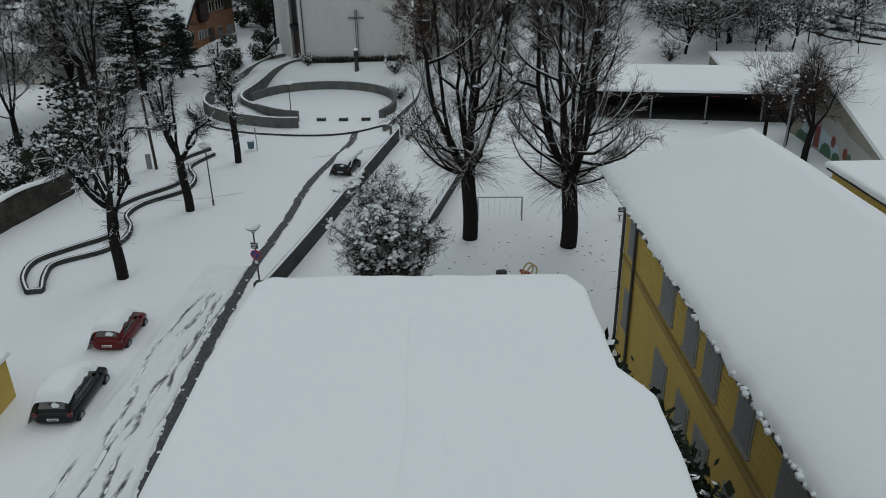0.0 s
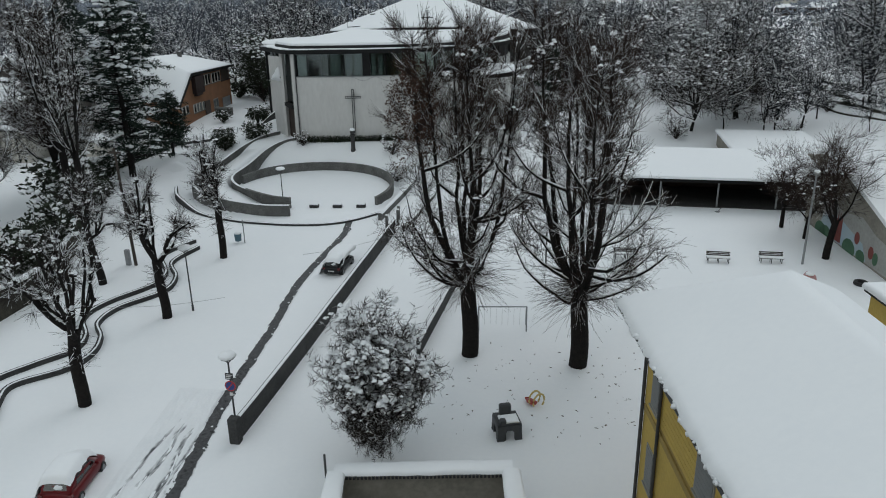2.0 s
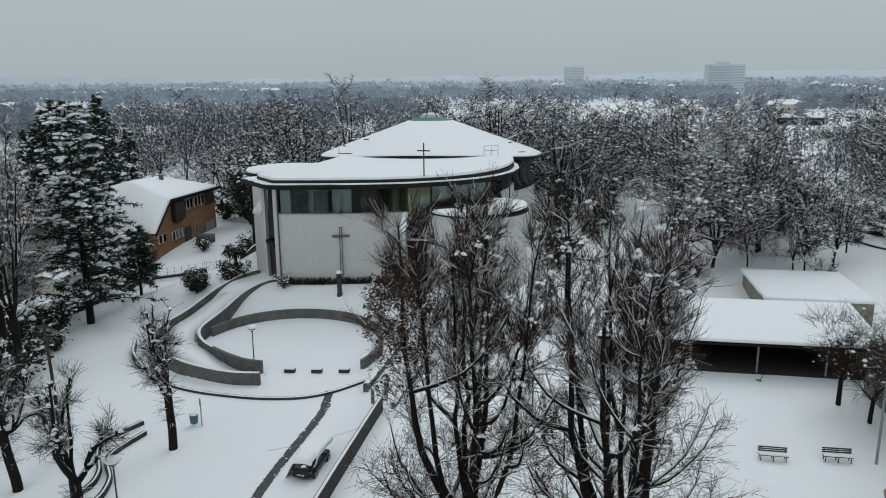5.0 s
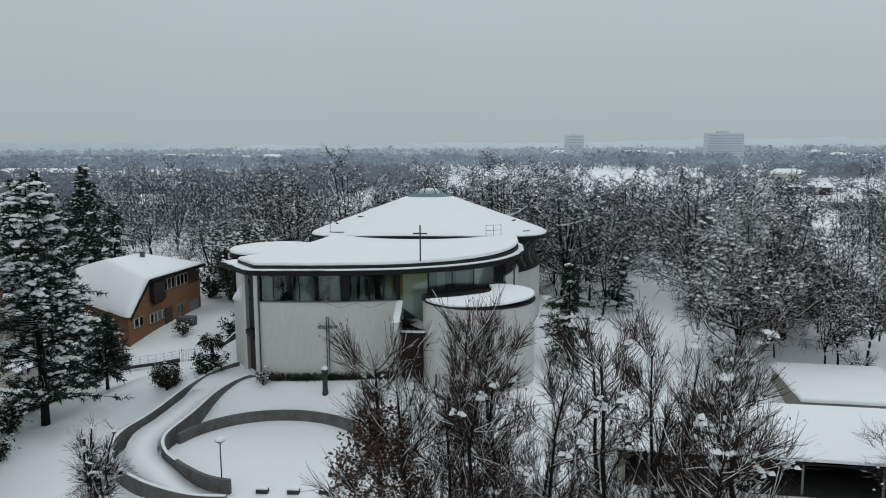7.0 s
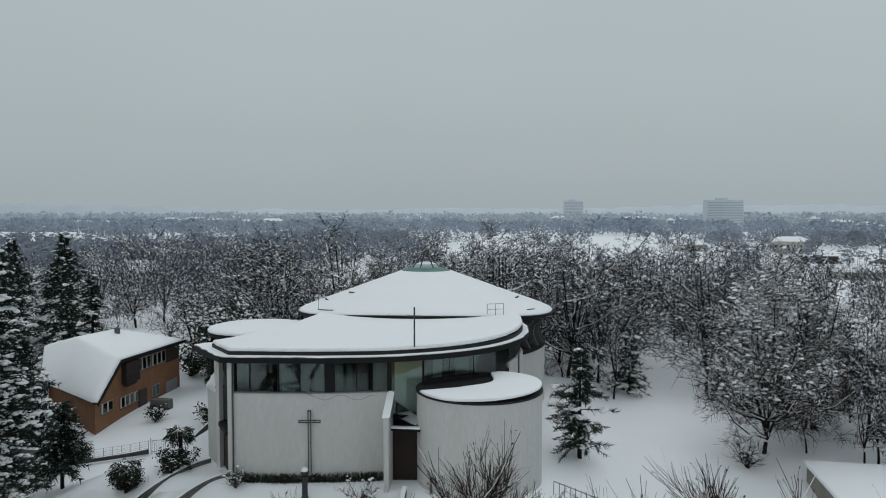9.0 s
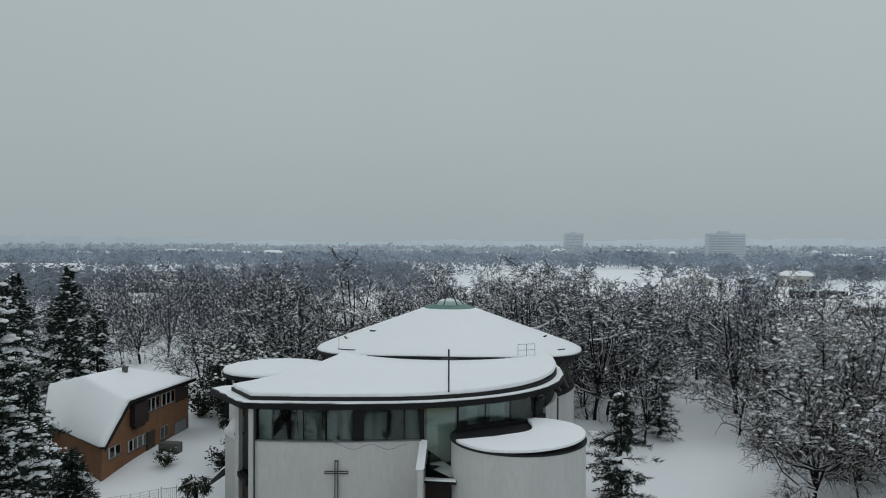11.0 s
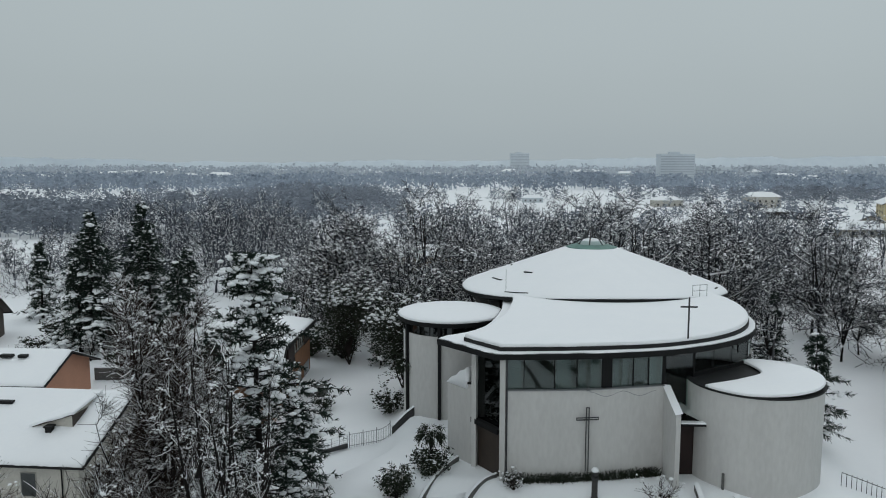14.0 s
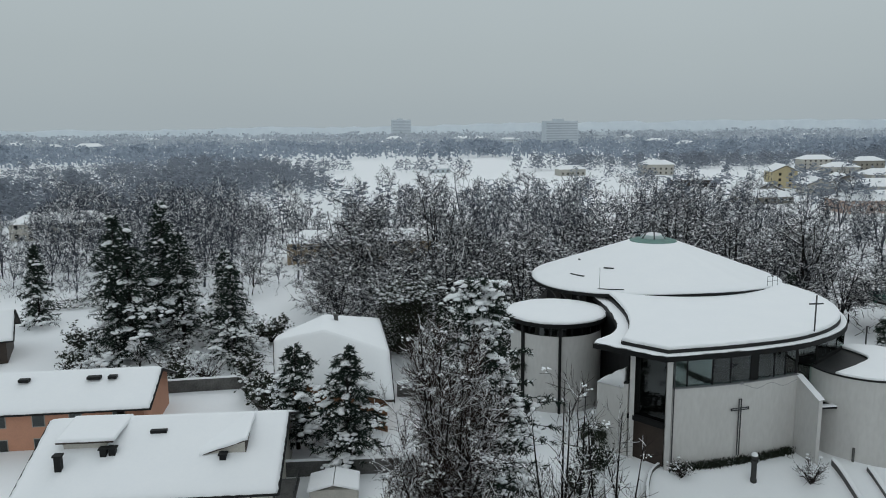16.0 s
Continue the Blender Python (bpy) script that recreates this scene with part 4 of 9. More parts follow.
part("lower_render", box(SU - 0.03, SU, -30.0, SV - 2.5, -0.4, 5.75), YELLOW, school, "smooth ochre render")
part("string_course", box(SU - 0.10, SU, -30.0, SV, 5.75, 6.05, 0.02), YELLOWTRIM, school, "projecting grey-ochre band")
part("corner_strip", box(SU - 0.06, SU, SV - 2.4, SV, -0.3, 5.7), YELLOW, school)
part("corner_strip", box(SU - 0.06, SU, SV - 2.4, SV, 6.1, 9.25), YELLOW, school)
for k, (v, w) in enumerate(((35.6, 0.5), (29.1, 0.85), (25.8, 0.68), (23.4, 0.72), (20.2, 0.62), (16.6, 0.8), (13.2, 0.7), (9.6, 0.8))):
    for z, h in ((6.72, 1.9), (2.4, 2.0)):
        win = part("window", box(SU - 0.10, SU - 0.02, v - w - 0.1, v + w + 0.1, z - 0.1, z + h + 0.1), FRAMEGREY, school, "grey-framed window with its shutter down")
        part("shutter", box(SU - 0.12, SU - 0.09, v - w, v + w, z, z + h), SHUTTER, win)
        for j in range(8):
            part("slat", box(SU - 0.128, SU - 0.12, v - w, v + w, z + j * h / 8 + 0.015, z + (j + 1) * h / 8 - 0.015), SHUTTER, win)
        part("sill", box(SU - 0.18, SU, v - w - 0.14, v + w + 0.14, z - 0.18, z - 0.1), FRAMEGREY, win)
for v, r in ((SV - 0.05, 0.09), (SV - 2.6, 0.08), (8.0, 0.08)):
    part("downpipe", tube([(SU - 0.18, v, -0.2), (SU - 0.18, v, 9.0), (SU - 0.55, v, 9.35)], r, 8), IRON, school)
SE = 41.5
EAVE = [(SU - 0.6, -30.5), (SU + 11.1, -30.5), (SU + 11.1, SE), (SU - 0.6, SE)]
RU, RZ, RV = SU + 5.2, 13.0, SE - 5.8


def school_roof(x, y):
    side = min(x - (SU - 0.6), SU + 11.1 - x) / 5.85
    end = (SE - y) / 5.8
    return 9.4 + (RZ - 9.4) * max(0.0, min(side, end, 1.0))


roof_v = [(EAVE[0][0], -30.5, 9.35), (EAVE[1][0], -30.5, 9.35), (EAVE[1][0], SE, 9.35), (EAVE[0][0], SE, 9.35), (RU, -30.5, RZ), (RU, RV, RZ)]
part("roof", (roof_v, [(0, 3, 2, 1), (0, 4, 5, 3), (3, 5, 2), (2, 5, 4, 1), (0, 1, 4)]), WETROOF, school, "tiled roof edge")
part("gutter", tube([(SU - 0.62, -30, 9.33), (SU - 0.62, SE, 9.33)], 0.08, 8), IRON, school)


def roof_snow(u0, u1, v0, v1, zf, h, seed, step=0.45, fray=1.0):
    """Snow over a pitched roof: a grid that rounds off and frays at the edges."""
    rng = random.Random(seed)
    nu, nv = max(4, round((u1 - u0) / step)), max(4, round((v1 - v0) / step))
    v, f = [], []
    for j in range(nv + 1):
        for i in range(nu + 1):
            a, b = u0 + (u1 - u0) * i / nu, v0 + (v1 - v0) * j / nv
            edge = min(i, nu - i, j, nv - j)
            hh = h * (1.0 if edge > 2 else (0.93 if edge == 2 else (0.78 if edge == 1 else 0.35)))
            if edge == 0:
                q = rng.uniform(-0.10, 0.14) * fray
                a += q * (1 if i == 0 else (-1 if i == nu else 0)); b += q * (1 if j == 0 else (-1 if j == nv else 0))
                hh += rng.uniform(-0.12, 0.10) * fray
            v.append((a, b, zf(a, b) + hh + 0.03 * noise.noise(Vector((a * 0.4, b * 0.4, seed)))))
    m = nu + 1
    f = [(j * m + i, j * m + i + 1, (j + 1) * m + i + 1, (j + 1) * m + i) for j in range(nv) for i in range(nu)]
    # skirt down to the roof
    loop = [i for i in range(m)] + [j * m + nu for j in range(1, nv + 1)] + [nv * m + i for i in range(nu - 1, -1, -1)] + [j * m for j in range(nv - 1, 0, -1)]
    o = len(v)
    for i in loop:
        x, y, z = v[i]
        v.append((x + 0.04 * (1 if x < (u0 + u1) / 2 else -1), y, zf(x, y) - 0.02))
    n = len(loop)
    f += [(loop[(k + 1) % n], loop[k], o + k, o + (k + 1) % n) for k in range(n)]
    return v, f


part("roof_snow", roof_snow(SU - 0.72, SU + 11.2, -30.5, SE + 0.15, school_roof, 0.42, 21, 0.35), SNOW, school, "deep snow fraying at the eave", smooth=True)
erg = random.Random(6)
lumps = []
for i in range(230):
    lumps.append(blob((SU - 0.66 + erg.uniform(-0.07, 0.06), erg.uniform(5.0, SE), 9.42 + erg.uniform(-0.06, 0.10)), erg.uniform(0.05, 0.15), erg, 0.7, 6, 3))
tagged(part("eave_snow", join(*lumps), SNOW, school, "lumps of snow along the gutter", smooth=True), kind="stuff")

# lower wing beyond it
wing2 = thing("school_wing", "low ochre school wing with a snowy roof", "building", SITE)
part("wall", box(25.9, 42.0, 20.0, 46.7, -0.5, 7.4), YELLOW, wing2)
part("roof", box(25.6, 42.4, 19.5, 47.0, 7.4, 7.6), WETROOF, wing2)
part("roof_snow", snow_slab([(25.5, 19.4), (42.5, 19.4), (42.5, 47.1), (25.5, 47.1)], 7.6, 0.4, 0.5, 0.06, 8), SNOW, wing2, "deep smooth snow", smooth=True)

# ---------------------------------------------------------------- open shelter and mural house
shelter = thing("open_shelter", "long open-fronted shelter, dark inside, under snow", "shelter")
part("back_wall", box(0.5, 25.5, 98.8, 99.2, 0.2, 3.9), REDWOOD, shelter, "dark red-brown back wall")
part("end_wall", box(0.3, 0.6, 90.6, 99.2, 0.2, 3.8), BEIGE, shelter)
part("end_wall", box(25.4, 25.7, 90.6, 99.2, 0.2, 3.8), BEIGE, shelter)
part("floor_slab", box(0.5, 25.5, 90.3, 98.9, 0.3, 0.72), DARKCONC, shelter)
for k in range(5):
    x = 2.6 + 6.25 * k
    part("post", tube([(x, 90.6, 0.3), (x, 90.6, 3.75)], 0.11, 8), GREYMETAL, shelter)
part("fascia", box(-0.2, 26.2, 89.9, 90.15, 3.6, 3.95), DARKMETAL, shelter)
part("roof", prism([(-0.2, 89.9), (26.2, 89.9), (26.2, 100.4), (-0.2, 100.4)], lambda x, y: 3.8 + (y - 89.9) * 0.10, lambda x, y: 3.98 + (y - 89.9) * 0.10), WETROOF, shelter)
part("roof_snow", snow_slab([(-0.3, 89.8), (26.3, 89.8), (26.3, 100.5), (-0.3, 100.5)], lambda x, y: 3.97 + (y - 89.9) * 0.10, 0.30, 0.5, 0.05, 9), SNOW, shelter, "deep smooth snow", smooth=True)
poster = tagged(part("poster", box(16.9, 18.0, 98.72, 98.78, 1.6, 2.9), TOYRED), "faded red poster on the shelter's back wall", "poster")

annex = thing("annex", "low annex behind the shelter with a snowy flat roof", "building")
part("wall", box(19.5, 31.0, 106.5, 119.5, 0.5, 3.6), BEIGE, annex)
part("roof_snow", snow_slab([(19.2, 106.2), (31.3, 106.2), (31.3, 119.8), (19.2, 119.8)], 3.6, 0.4, 0.5, 0.05, 12), SNOW, annex, "deep smooth snow", smooth=True)

mural_house = thing("mural_house", "grey gabled outbuilding with a faded painted mural", "building", pose(25.0, 77.0, 0.3, 0, 0, 9))
gable = [(-10.0, 0.0), (10.0, 0.0), (10.0, 5.6), (2.0, 6.9), (-10.0, 2.8)]
gv2 = [(0, y, z) for y, z in gable] + [(9.0, y, z) for y, z in gable]
n5 = len(gable)
part("pale_plaster", ([(-0.008, -9.9, 0.3), (-0.008, 7.0, 0.3), (-0.008, 5.6, 4.4), (-0.008, 2.6, 3.6), (-0.008, -1.0, 4.1), (-0.008, -3.5, 3.2), (-0.008, -7.5, 2.6), (-0.008, -9.9, 1.6)], [tuple(range(8))]), CREAMGREY, mural_house, "paler repainted plaster")
part("wall", (gv2, [tuple(range(n5)), tuple(range(2 * n5 - 1, n5 - 1, -1))] + [(i, n5 + i, n5 + (i + 1) % n5, (i + 1) % n5) for i in range(n5)]), BEIGE, mural_house, "stained grey-beige gable wall")
for y0, z0, y1, z1 in ((-10.5, 2.7, 2.0, 7.0), (2.0, 7.0, 10.4, 5.6)):
    part("roof_plane", prism([(-0.3, min(y0, y1)), (9.3, min(y0, y1)), (9.3, max(y0, y1)), (-0.3, max(y0, y1))], lambda x, y: z0 + (y - y0) / (y1 - y0) * (z1 - z0), lambda x, y: z0 + (y - y0) / (y1 - y0) * (z1 - z0) + 0.42), SNOW, mural_house, "snow-covered roof slope")
part("mural_sky", ([(-0.012, -2.6, 0.4), (-0.012, 6.6, 0.4), (-0.012, 6.2, 2.4), (-0.012, 3.2, 2.9), (-0.012, -1.6, 1.8)], [(0, 1, 2, 3, 4)]), MURALBLUE, mural_house, "faded blue painted sky")


def disc(cx, cz, rx, rz, x, n=12):
    return [(x, cx + rx * math.cos(2 * math.pi * k / n), cz + rz * math.sin(2 * math.pi * k / n)) for k in range(n)], [tuple(range(n))]


for cy, r in ((-1.6, 0.8), (0.6, 1.2), (5.2, 1.0), (6.4, 1.1)):
    part("mural_bush", disc(cy, 0.55, r, r * 0.8, -0.02), MURALGREEN, mural_house, "painted green bush")
part("mural_castle", join(([(-0.026, 2.2, 0.5), (-0.026, 3.5, 0.5), (-0.026, 3.4, 2.7), (-0.026, 2.3, 2.7)], [(0, 1, 2, 3)]), *[([(-0.026, a, 2.7), (-0.026, a + 0.25, 2.7), (-0.026, a + 0.12, 3.5)], [(0, 1, 2)]) for a in (2.3, 2.7, 3.1)]), MURALRED, mural_house, "painted red castle")
for cy, cz in ((-4.0, 1.2), (-3.2, 1.5), (-0.6, 2.0)):
    part("mural_tree", disc(cy, cz, 0.45, 0.6, -0.024), MURALGREEN if cy < -3.5 else MURALRED, mural_house, "painted tree")

# ---------------------------------------------------------------- park walls and paving
long_wall = thing("boundary_wall", "long straight grey concrete wall beside the lane", "wall", kind="structure")
lw = dense([(-19.6, 40.7), (-18.5, 75.5)], 1.2, False)
part("wall_face", wall_along(lw, 0.3, -0.4, lambda x, y: ground_z(x - 1.2, y) + 1.35), DARKCONC, long_wall)
part("wall_snow", ridge_snow([(x + 0.02, y) for x, y in lw], 0.22, lambda x, y: ground_z(x - 1.2, y) + 1.35, 0.07, 6), SNOW, long_wall, "thin strip of snow", smooth=True)
part("end_post", box(-19.9, -19.3, 40.2, 40.75, -0.3, 1.65, 0.04), DARKCONC, long_wall)
wall_b = thing("play_yard_wall", "grey wall with a wire fence along the play yard", "wall", kind="structure")
pw = dense([(-11.2, 52.5), (-10.0, 76.0)], 1.2, False)
part("wall_face", wall_along(pw, 0.3, -0.3, lambda x, y: ground_z(x, y) + 1.0), DARKCONC, wall_b)
part("wall_snow", ridge_snow(pw, 0.3, lambda x, y: ground_z(x, y) + 1.0, 0.08, 8), SNOW, wall_b, "thin strip of snow", smooth=True)
for x, y in pw[::2]:
    part("fence_post", tube([(x, y, ground_z(x, y) + 0.9), (x, y, ground_z(x, y) + 1.6)], 0.025, 6), IRON, wall_b)
for h in (1.3, 1.58):
    part("fence_wire", tube([(x, y, ground_z(x, y) + h) for x, y in pw], 0.015, 4), IRON, wall_b)
# stepped retaining walls along the east side of the plaza
for k, (path, h) in enumerate((([(-20.9, 79.0), (-20.6, 86.0), (-20.4, 96.0), (-20.6, 101.0)], 1.5), ([(-17.6, 76.0), (-17.0, 88.0), (-17.4, 100.0)], 1.1))):
    pp = dense(path, 1.0, False)
    rw = thing("side_stair_wall", "low pale concrete wall with snow beside the plaza", "wall", kind="structure")
    zf = lambda x, y, h=h: max(ground_z(x - 0.8, y), ground_z(x + 0.8, y)) + 0.45 * h
    part("wall_face", wall_along(pp, 0.4, 0.2, zf), CONCRETE, rw)
    part("wall_snow", ridge_snow(pp, 0.5, zf, 0.14, 9 + k), SNOW, rw, "strip of snow", smooth=True)

serp_a = spline([(-36.2, 39.6), (-38.0, 41.6), (-38.9, 44.2), (-37.5, 46.8), (-36.1, 48.9), (-36.5, 51.0), (-38.5, 53.7), (-38.2, 56.6), (-36.2, 60.1), (-36.4, 62.6), (-38.8, 66.4), (-37.5, 70.2)], 6)
serp_b = spline([(-35.3, 39.9), (-36.6, 42.0), (-37.1, 44.0), (-34.9, 46.4), (-34.4, 48.6), (-35.2, 50.9), (-36.8, 53.0), (-36.7, 55.8), (-34.6, 59.0), (-35.0, 61.8), (-37.0, 64.8), (-36.3, 68.6)], 6)
for k, path in enumerate((serp_a, [serp_a[0]] + serp_b)):
    sw = thing("winding_low_wall", "winding knee-high stone edging poking out of the snow", "low wall", kind="structure")
    zf = lambda x, y: ground_z(x, y) + 0.34
    part("wall_face", wall_along(path, 0.36, -0.3, zf), DARKCONC, sw)
    part("wall_snow", ridge_snow([(x + 0.03, y) for x, y in path], 0.14, zf, 0.05, 10 + k), SNOW, sw, "thin strip of snow", smooth=True)

strip = spline([(-15.8, 14.0), (-18.1, 24.0), (-19.85, 30.9), (-21.3, 38.5), (-22.3, 45.0), (-23.0, 54.0), (-23.8, 62.0), (-23.7, 68.0), (-23.4, 74.0), (-24.2, 78.8)], 10)
gutter = thing("cobbled_gutter", "strip of dark wet cobbles cleared of snow", "gutter", kind="structure")
bed_line = dense(strip, 0.22, False)
bed_v, bed_f = [], []
for i, (x, y) in enumerate(bed_line):
    d = (Vector(bed_line[min(i + 1, len(bed_line) - 1)]) - Vector(bed_line[max(i - 1, 0)])).normalized()
    wl_ = 0.36 + 0.16 * noise.noise(Vector((y * 0.9, 2.0, 0))) + 0.12 * noise.noise(Vector((y * 3.7, 5.0, 0)))
    wr_ = 0.36 + 0.16 * noise.noise(Vector((y * 0.8, 9.0, 0))) + 0.12 * noise.noise(Vector((y * 3.3, 7.0, 0)))
    for k in (-wl_, -wl_ * 0.45, 0.0, wr_ * 0.45, wr_):
        px, py = x - d.y * -k, y + d.x * -k
        bed_v.append((px, py, ground_z(px, py) + 0.03 + 0.02 * noise.noise(Vector((px * 6, py * 6, 0)))))
bed_f = [(5 * i + k, 5 * i + k + 1, 5 * i + k + 6, 5 * i + k + 5) for i in range(len(bed_line) - 1) for k in range(4)]
part("bed", (bed_v, bed_f), COBBLE, gutter)

old_wall = thing("old_stone_wall", "tall weathered stone garden wall with moss and snow", "wall", kind="structure")
ow = dense([(-45.2, 33.0), (-45.6, 50.0), (-44.9, 57.5)], 1.0, False)
part("wall_face", wall_along(ow, 0.5, -0.3, lambda x, y: 2.7 + 0.1 * math.sin(y)), OLDWALL, old_wall)
part("wall_snow", ridge_snow(ow, 0.6, lambda x, y: 2.68 + 0.1 * math.sin(y), 0.28, 12), SNOW, old_wall, "cap of snow", smooth=True)
ow2 = dense([(-44.9, 58.2), (-48.0, 66.0), (-55.0, 78.0), (-63.5, 86.0)], 1.0, False)
part("wall_face", wall_along(ow2, 0.4, -0.3, lambda x, y: ground_z(x, y) + 1.9), OLDWALL, old_wall)
part("wall_snow", ridge_snow(ow2, 0.5, lambda x, y: ground_z(x, y) + 1.9, 0.2, 13), SNOW, old_wall, "cap of snow", smooth=True)

# ---------------------------------------------------------------- the orange house and the left-hand houses
o_house = thing("orange_house", "orange brick house with a bent snow-covered roof", "house", pose(-66.3, 120.5, 0, 0, 0, 4))
# local: x to the west is negative, y runs back from the front eave
bodyv = [(0, 0, 0.5), (0, 24, 0.5), (0, 24, 9.85), (0, 5.5, 10.35), (0, 0.3, 6.2), (-13.0, 9.6, 0.5), (-13.0, 15.0, 0.5), (-13.0, 15.0, 9.5), (-13.0, 12.0, 9.3), (-13.0, 10.0, 5.6)]
part("wall", (bodyv, [(0, 1, 2, 3, 4), (9, 8, 7, 6, 5), (0, 5, 6, 1), (1, 6, 7, 2), (0, 4, 9, 5)]), ORANGE, o_house, "orange-brown brick wall")


def oh_z(x, y):
    """A long upper slope each side of the ridge, and a steep front slope."""
    top = 10.6 - 0.5 * (y - 5.3) / 19.0 + 2.3 * (1 - min(1.0, abs(x + 7.5) / 8.4))
    return top if y > 5.3 else 6.2 + (top - 6.2) * max(0.0, (y + 0.5) / 5.8)


def skewed(vf):
    """The plan narrows to the west from both ends."""
    out = []
    for x, y, z in vf[0]:
        s = (y + 0.7) / 26.1
        w = max(0.0, -x)
        out.append((x, y + w * 0.74 * (1 - s) - max(0.0, 1.3 - x) * 0.66 * s, z))
    return out, vf[1]


part("roof", skewed(roof_snow(-14.4, 0.86, -0.6, 24.7, lambda x, y: oh_z(x, y) - 0.02, 0.05, 30, 0.6, 0.0)), DARKWOOD, o_house, "dark roof edge")
part("roof_snow", skewed(roof_snow(-14.3, 0.82, -0.5, 24.6, oh_z, 0.30, 31, 0.42, 0.25)), SNOW, o_house, "thick smooth snow", smooth=True)
vz = [(-0.55, 6.2), (5.3, 10.62), (24.7, 10.1)]
vb = [(x, y, z + dz) for x in (0.82, 0.94) for dz in (-0.42, 0.06) for y, z in vz]
part("verge_board", (vb, [(0, 3, 4, 1), (1, 4, 5, 2), (6, 7, 10, 9), (7, 8, 11, 10), (0, 1, 7, 6), (1, 2, 8, 7), (3, 9, 10, 4), (4, 10, 11, 5), (0, 6, 9, 3), (2, 5, 11, 8)]), DARKMETAL, o_house, "grey verge board")
part("soffit", ([(x, y, z - 0.2) for x in (0.0, 0.84) for y, z in vz], [(0, 1, 4, 3), (1, 2, 5, 4)]), DARKWOOD, o_house, "dark soffit")
ch_ob = part("chimney", box(-6.2, -5.6, 15.8, 16.4, 11.0, 13.1, 0.03), CONCRETE, o_house, "small pale chimney")
part("chimney_cap", box(-6.3, -5.5, 15.7, 16.5, 13.1, 13.22, 0.02), CONCRETE, ch_ob)
# groups of windows along the long front: (start, end, sill, head, lights)
for y0, y1, z0, z1, lights, shut in ((1.6, 4.3, 4.1, 5.5, 2, 1), (6.2, 9.6, 3.7, 5.2, 3, 1), (9.9, 10.9, 3.7, 5.1, 1, 1), (15.0, 17.2, 3.1, 4.8, 2, 0), (10.9, 14.6, 7.8, 9.6, 3, 1), (15.2, 19.2, 7.75, 9.5, 3, 1)):
    w_ob = part("window", box(-0.06, 0.08, y0, y1, z0, z1), FRAMEGREY, o_house, "framed window with pale shutters" if shut else "framed window")
    step = (y1 - y0) / lights
    for k in range(lights):
        part("pane", box(0.05, 0.10, y0 + k * step + 0.14, y0 + (k + 1) * step - 0.14, z0 + 0.12, z1 - 0.12), DARKGLASS, w_ob)
    if shut:
        for k in range(lights):
            part("shutter", box(0.06, 0.13, y0 + k * step - 0.12, y0 + k * step + 0.22, z0, z1), CREAM, w_ob, "pale shutter")
    part("window_sill", box(0.0, 0.22, y0 - 0.1, y1 + 0.1, z0 - 0.1, z0), CONCRETE, w_ob)
balc = part("balcony", join(box(-0.1, 0.75, 6.7, 10.2, 6.9, 9.9), prism([(0.0, 7.2), (0.55, 7.4), (0.55, 9.8), (0.0, 10.0)], 6.5, 6.92)), REDWOOD, o_house, "dark boarded bay")
for k in range(8):
    part("board", box(0.75, 0.80, 6.95 + k * 0.42, 7.30 + k * 0.42, 6.95, 8.0), REDWOOD, balc)
# no recess is cut: a dark panel puts its shade in as colour
part("loggia", box(-0.05, 0.09, 19.7, 23.6, 7.4, 9.6), DARKWOOD, o_house, "flat dark panel for the shade in a recess")
part("loggia_rail", box(0.06, 0.16, 19.7, 23.6, 7.4, 7.55), REDWOOD, o_house)
d_ob = part("door", box(-0.05, 0.10, 11.2, 13.4, 1.6, 5.0), DARKWOOD, o_house, "tall dark doorway")
part("door_frame", box(-0.02, 0.13, 11.05, 11.2, 1.6, 5.1), REDWOOD, d_ob)
part("garage_door", box(-0.05, 0.08, 19.3, 23.0, 1.5, 4.4), GREYMETAL, o_house, "blue-grey garage door")
part("plinth", box(-0.02, 0.10, 0.0, 24.0, 0.5, 1.75), DARKCONC, o_house, "dark plinth")
tagged(part("concrete_box", box(-64.9, -62.1, 130.9, 132.3, ground_z(-63.5, 131.6) - 0.2, ground_z(-63.5, 131.6) + 1.4, 0.05), CONCRETE), "grey concrete garden box topped with snow", "planter")


def villa(at, w, d, eave, ridge, wall_mat, label, over=0.9, seed=1):
    """A house with a gable roof whose ridge runs along x; local origin at the front left corner."""
    h = thing("house", label, "house", at)
    part("wall", box(0, w, 0, d, -1.0, eave), wall_mat, h)
    gvv = [(x, y, z) for x in (0.0, w) for y, z in ((0, eave), (d, eave), (d / 2, ridge - 0.2))]
    part("gable", (gvv, [(0, 2, 1), (3, 4, 5), (0, 3, 5, 2), (1, 2, 5, 4)]), wall_mat, h)
    zf = lambda x, y: eave + (ridge - eave) * (1 - abs(y - d / 2) / (d / 2))
    part("roof", roof_snow(-over, w + over, -over, d + over, lambda x, y: zf(x, y) - 0.04, 0.06, seed, 0.7, 0.0), DARKWOOD, h, "dark eaves")
    for x in (-over, w + over):
        part("verge_board", tube([(x, y, zf(x, y) - 0.10) for y in (-over, d / 2, d + over)], 0.14, 6), DARKMETAL, h, "dark verge")
    for y in (-over, d + over):
        part("gutter", tube([(-over, y, zf(0, y) - 0.08), (w + over, y, zf(0, y) - 0.08)], 0.12, 6), DARKMETAL, h, "dark gutter")
    part("roof_snow", roof_snow(-over + 0.04, w + over - 0.04, -over + 0.04, d + over - 0.04, zf, 0.30, seed + 1, 0.4, 0.45), SNOW, h, "thick smooth snow", smooth=True)
    return h, zf


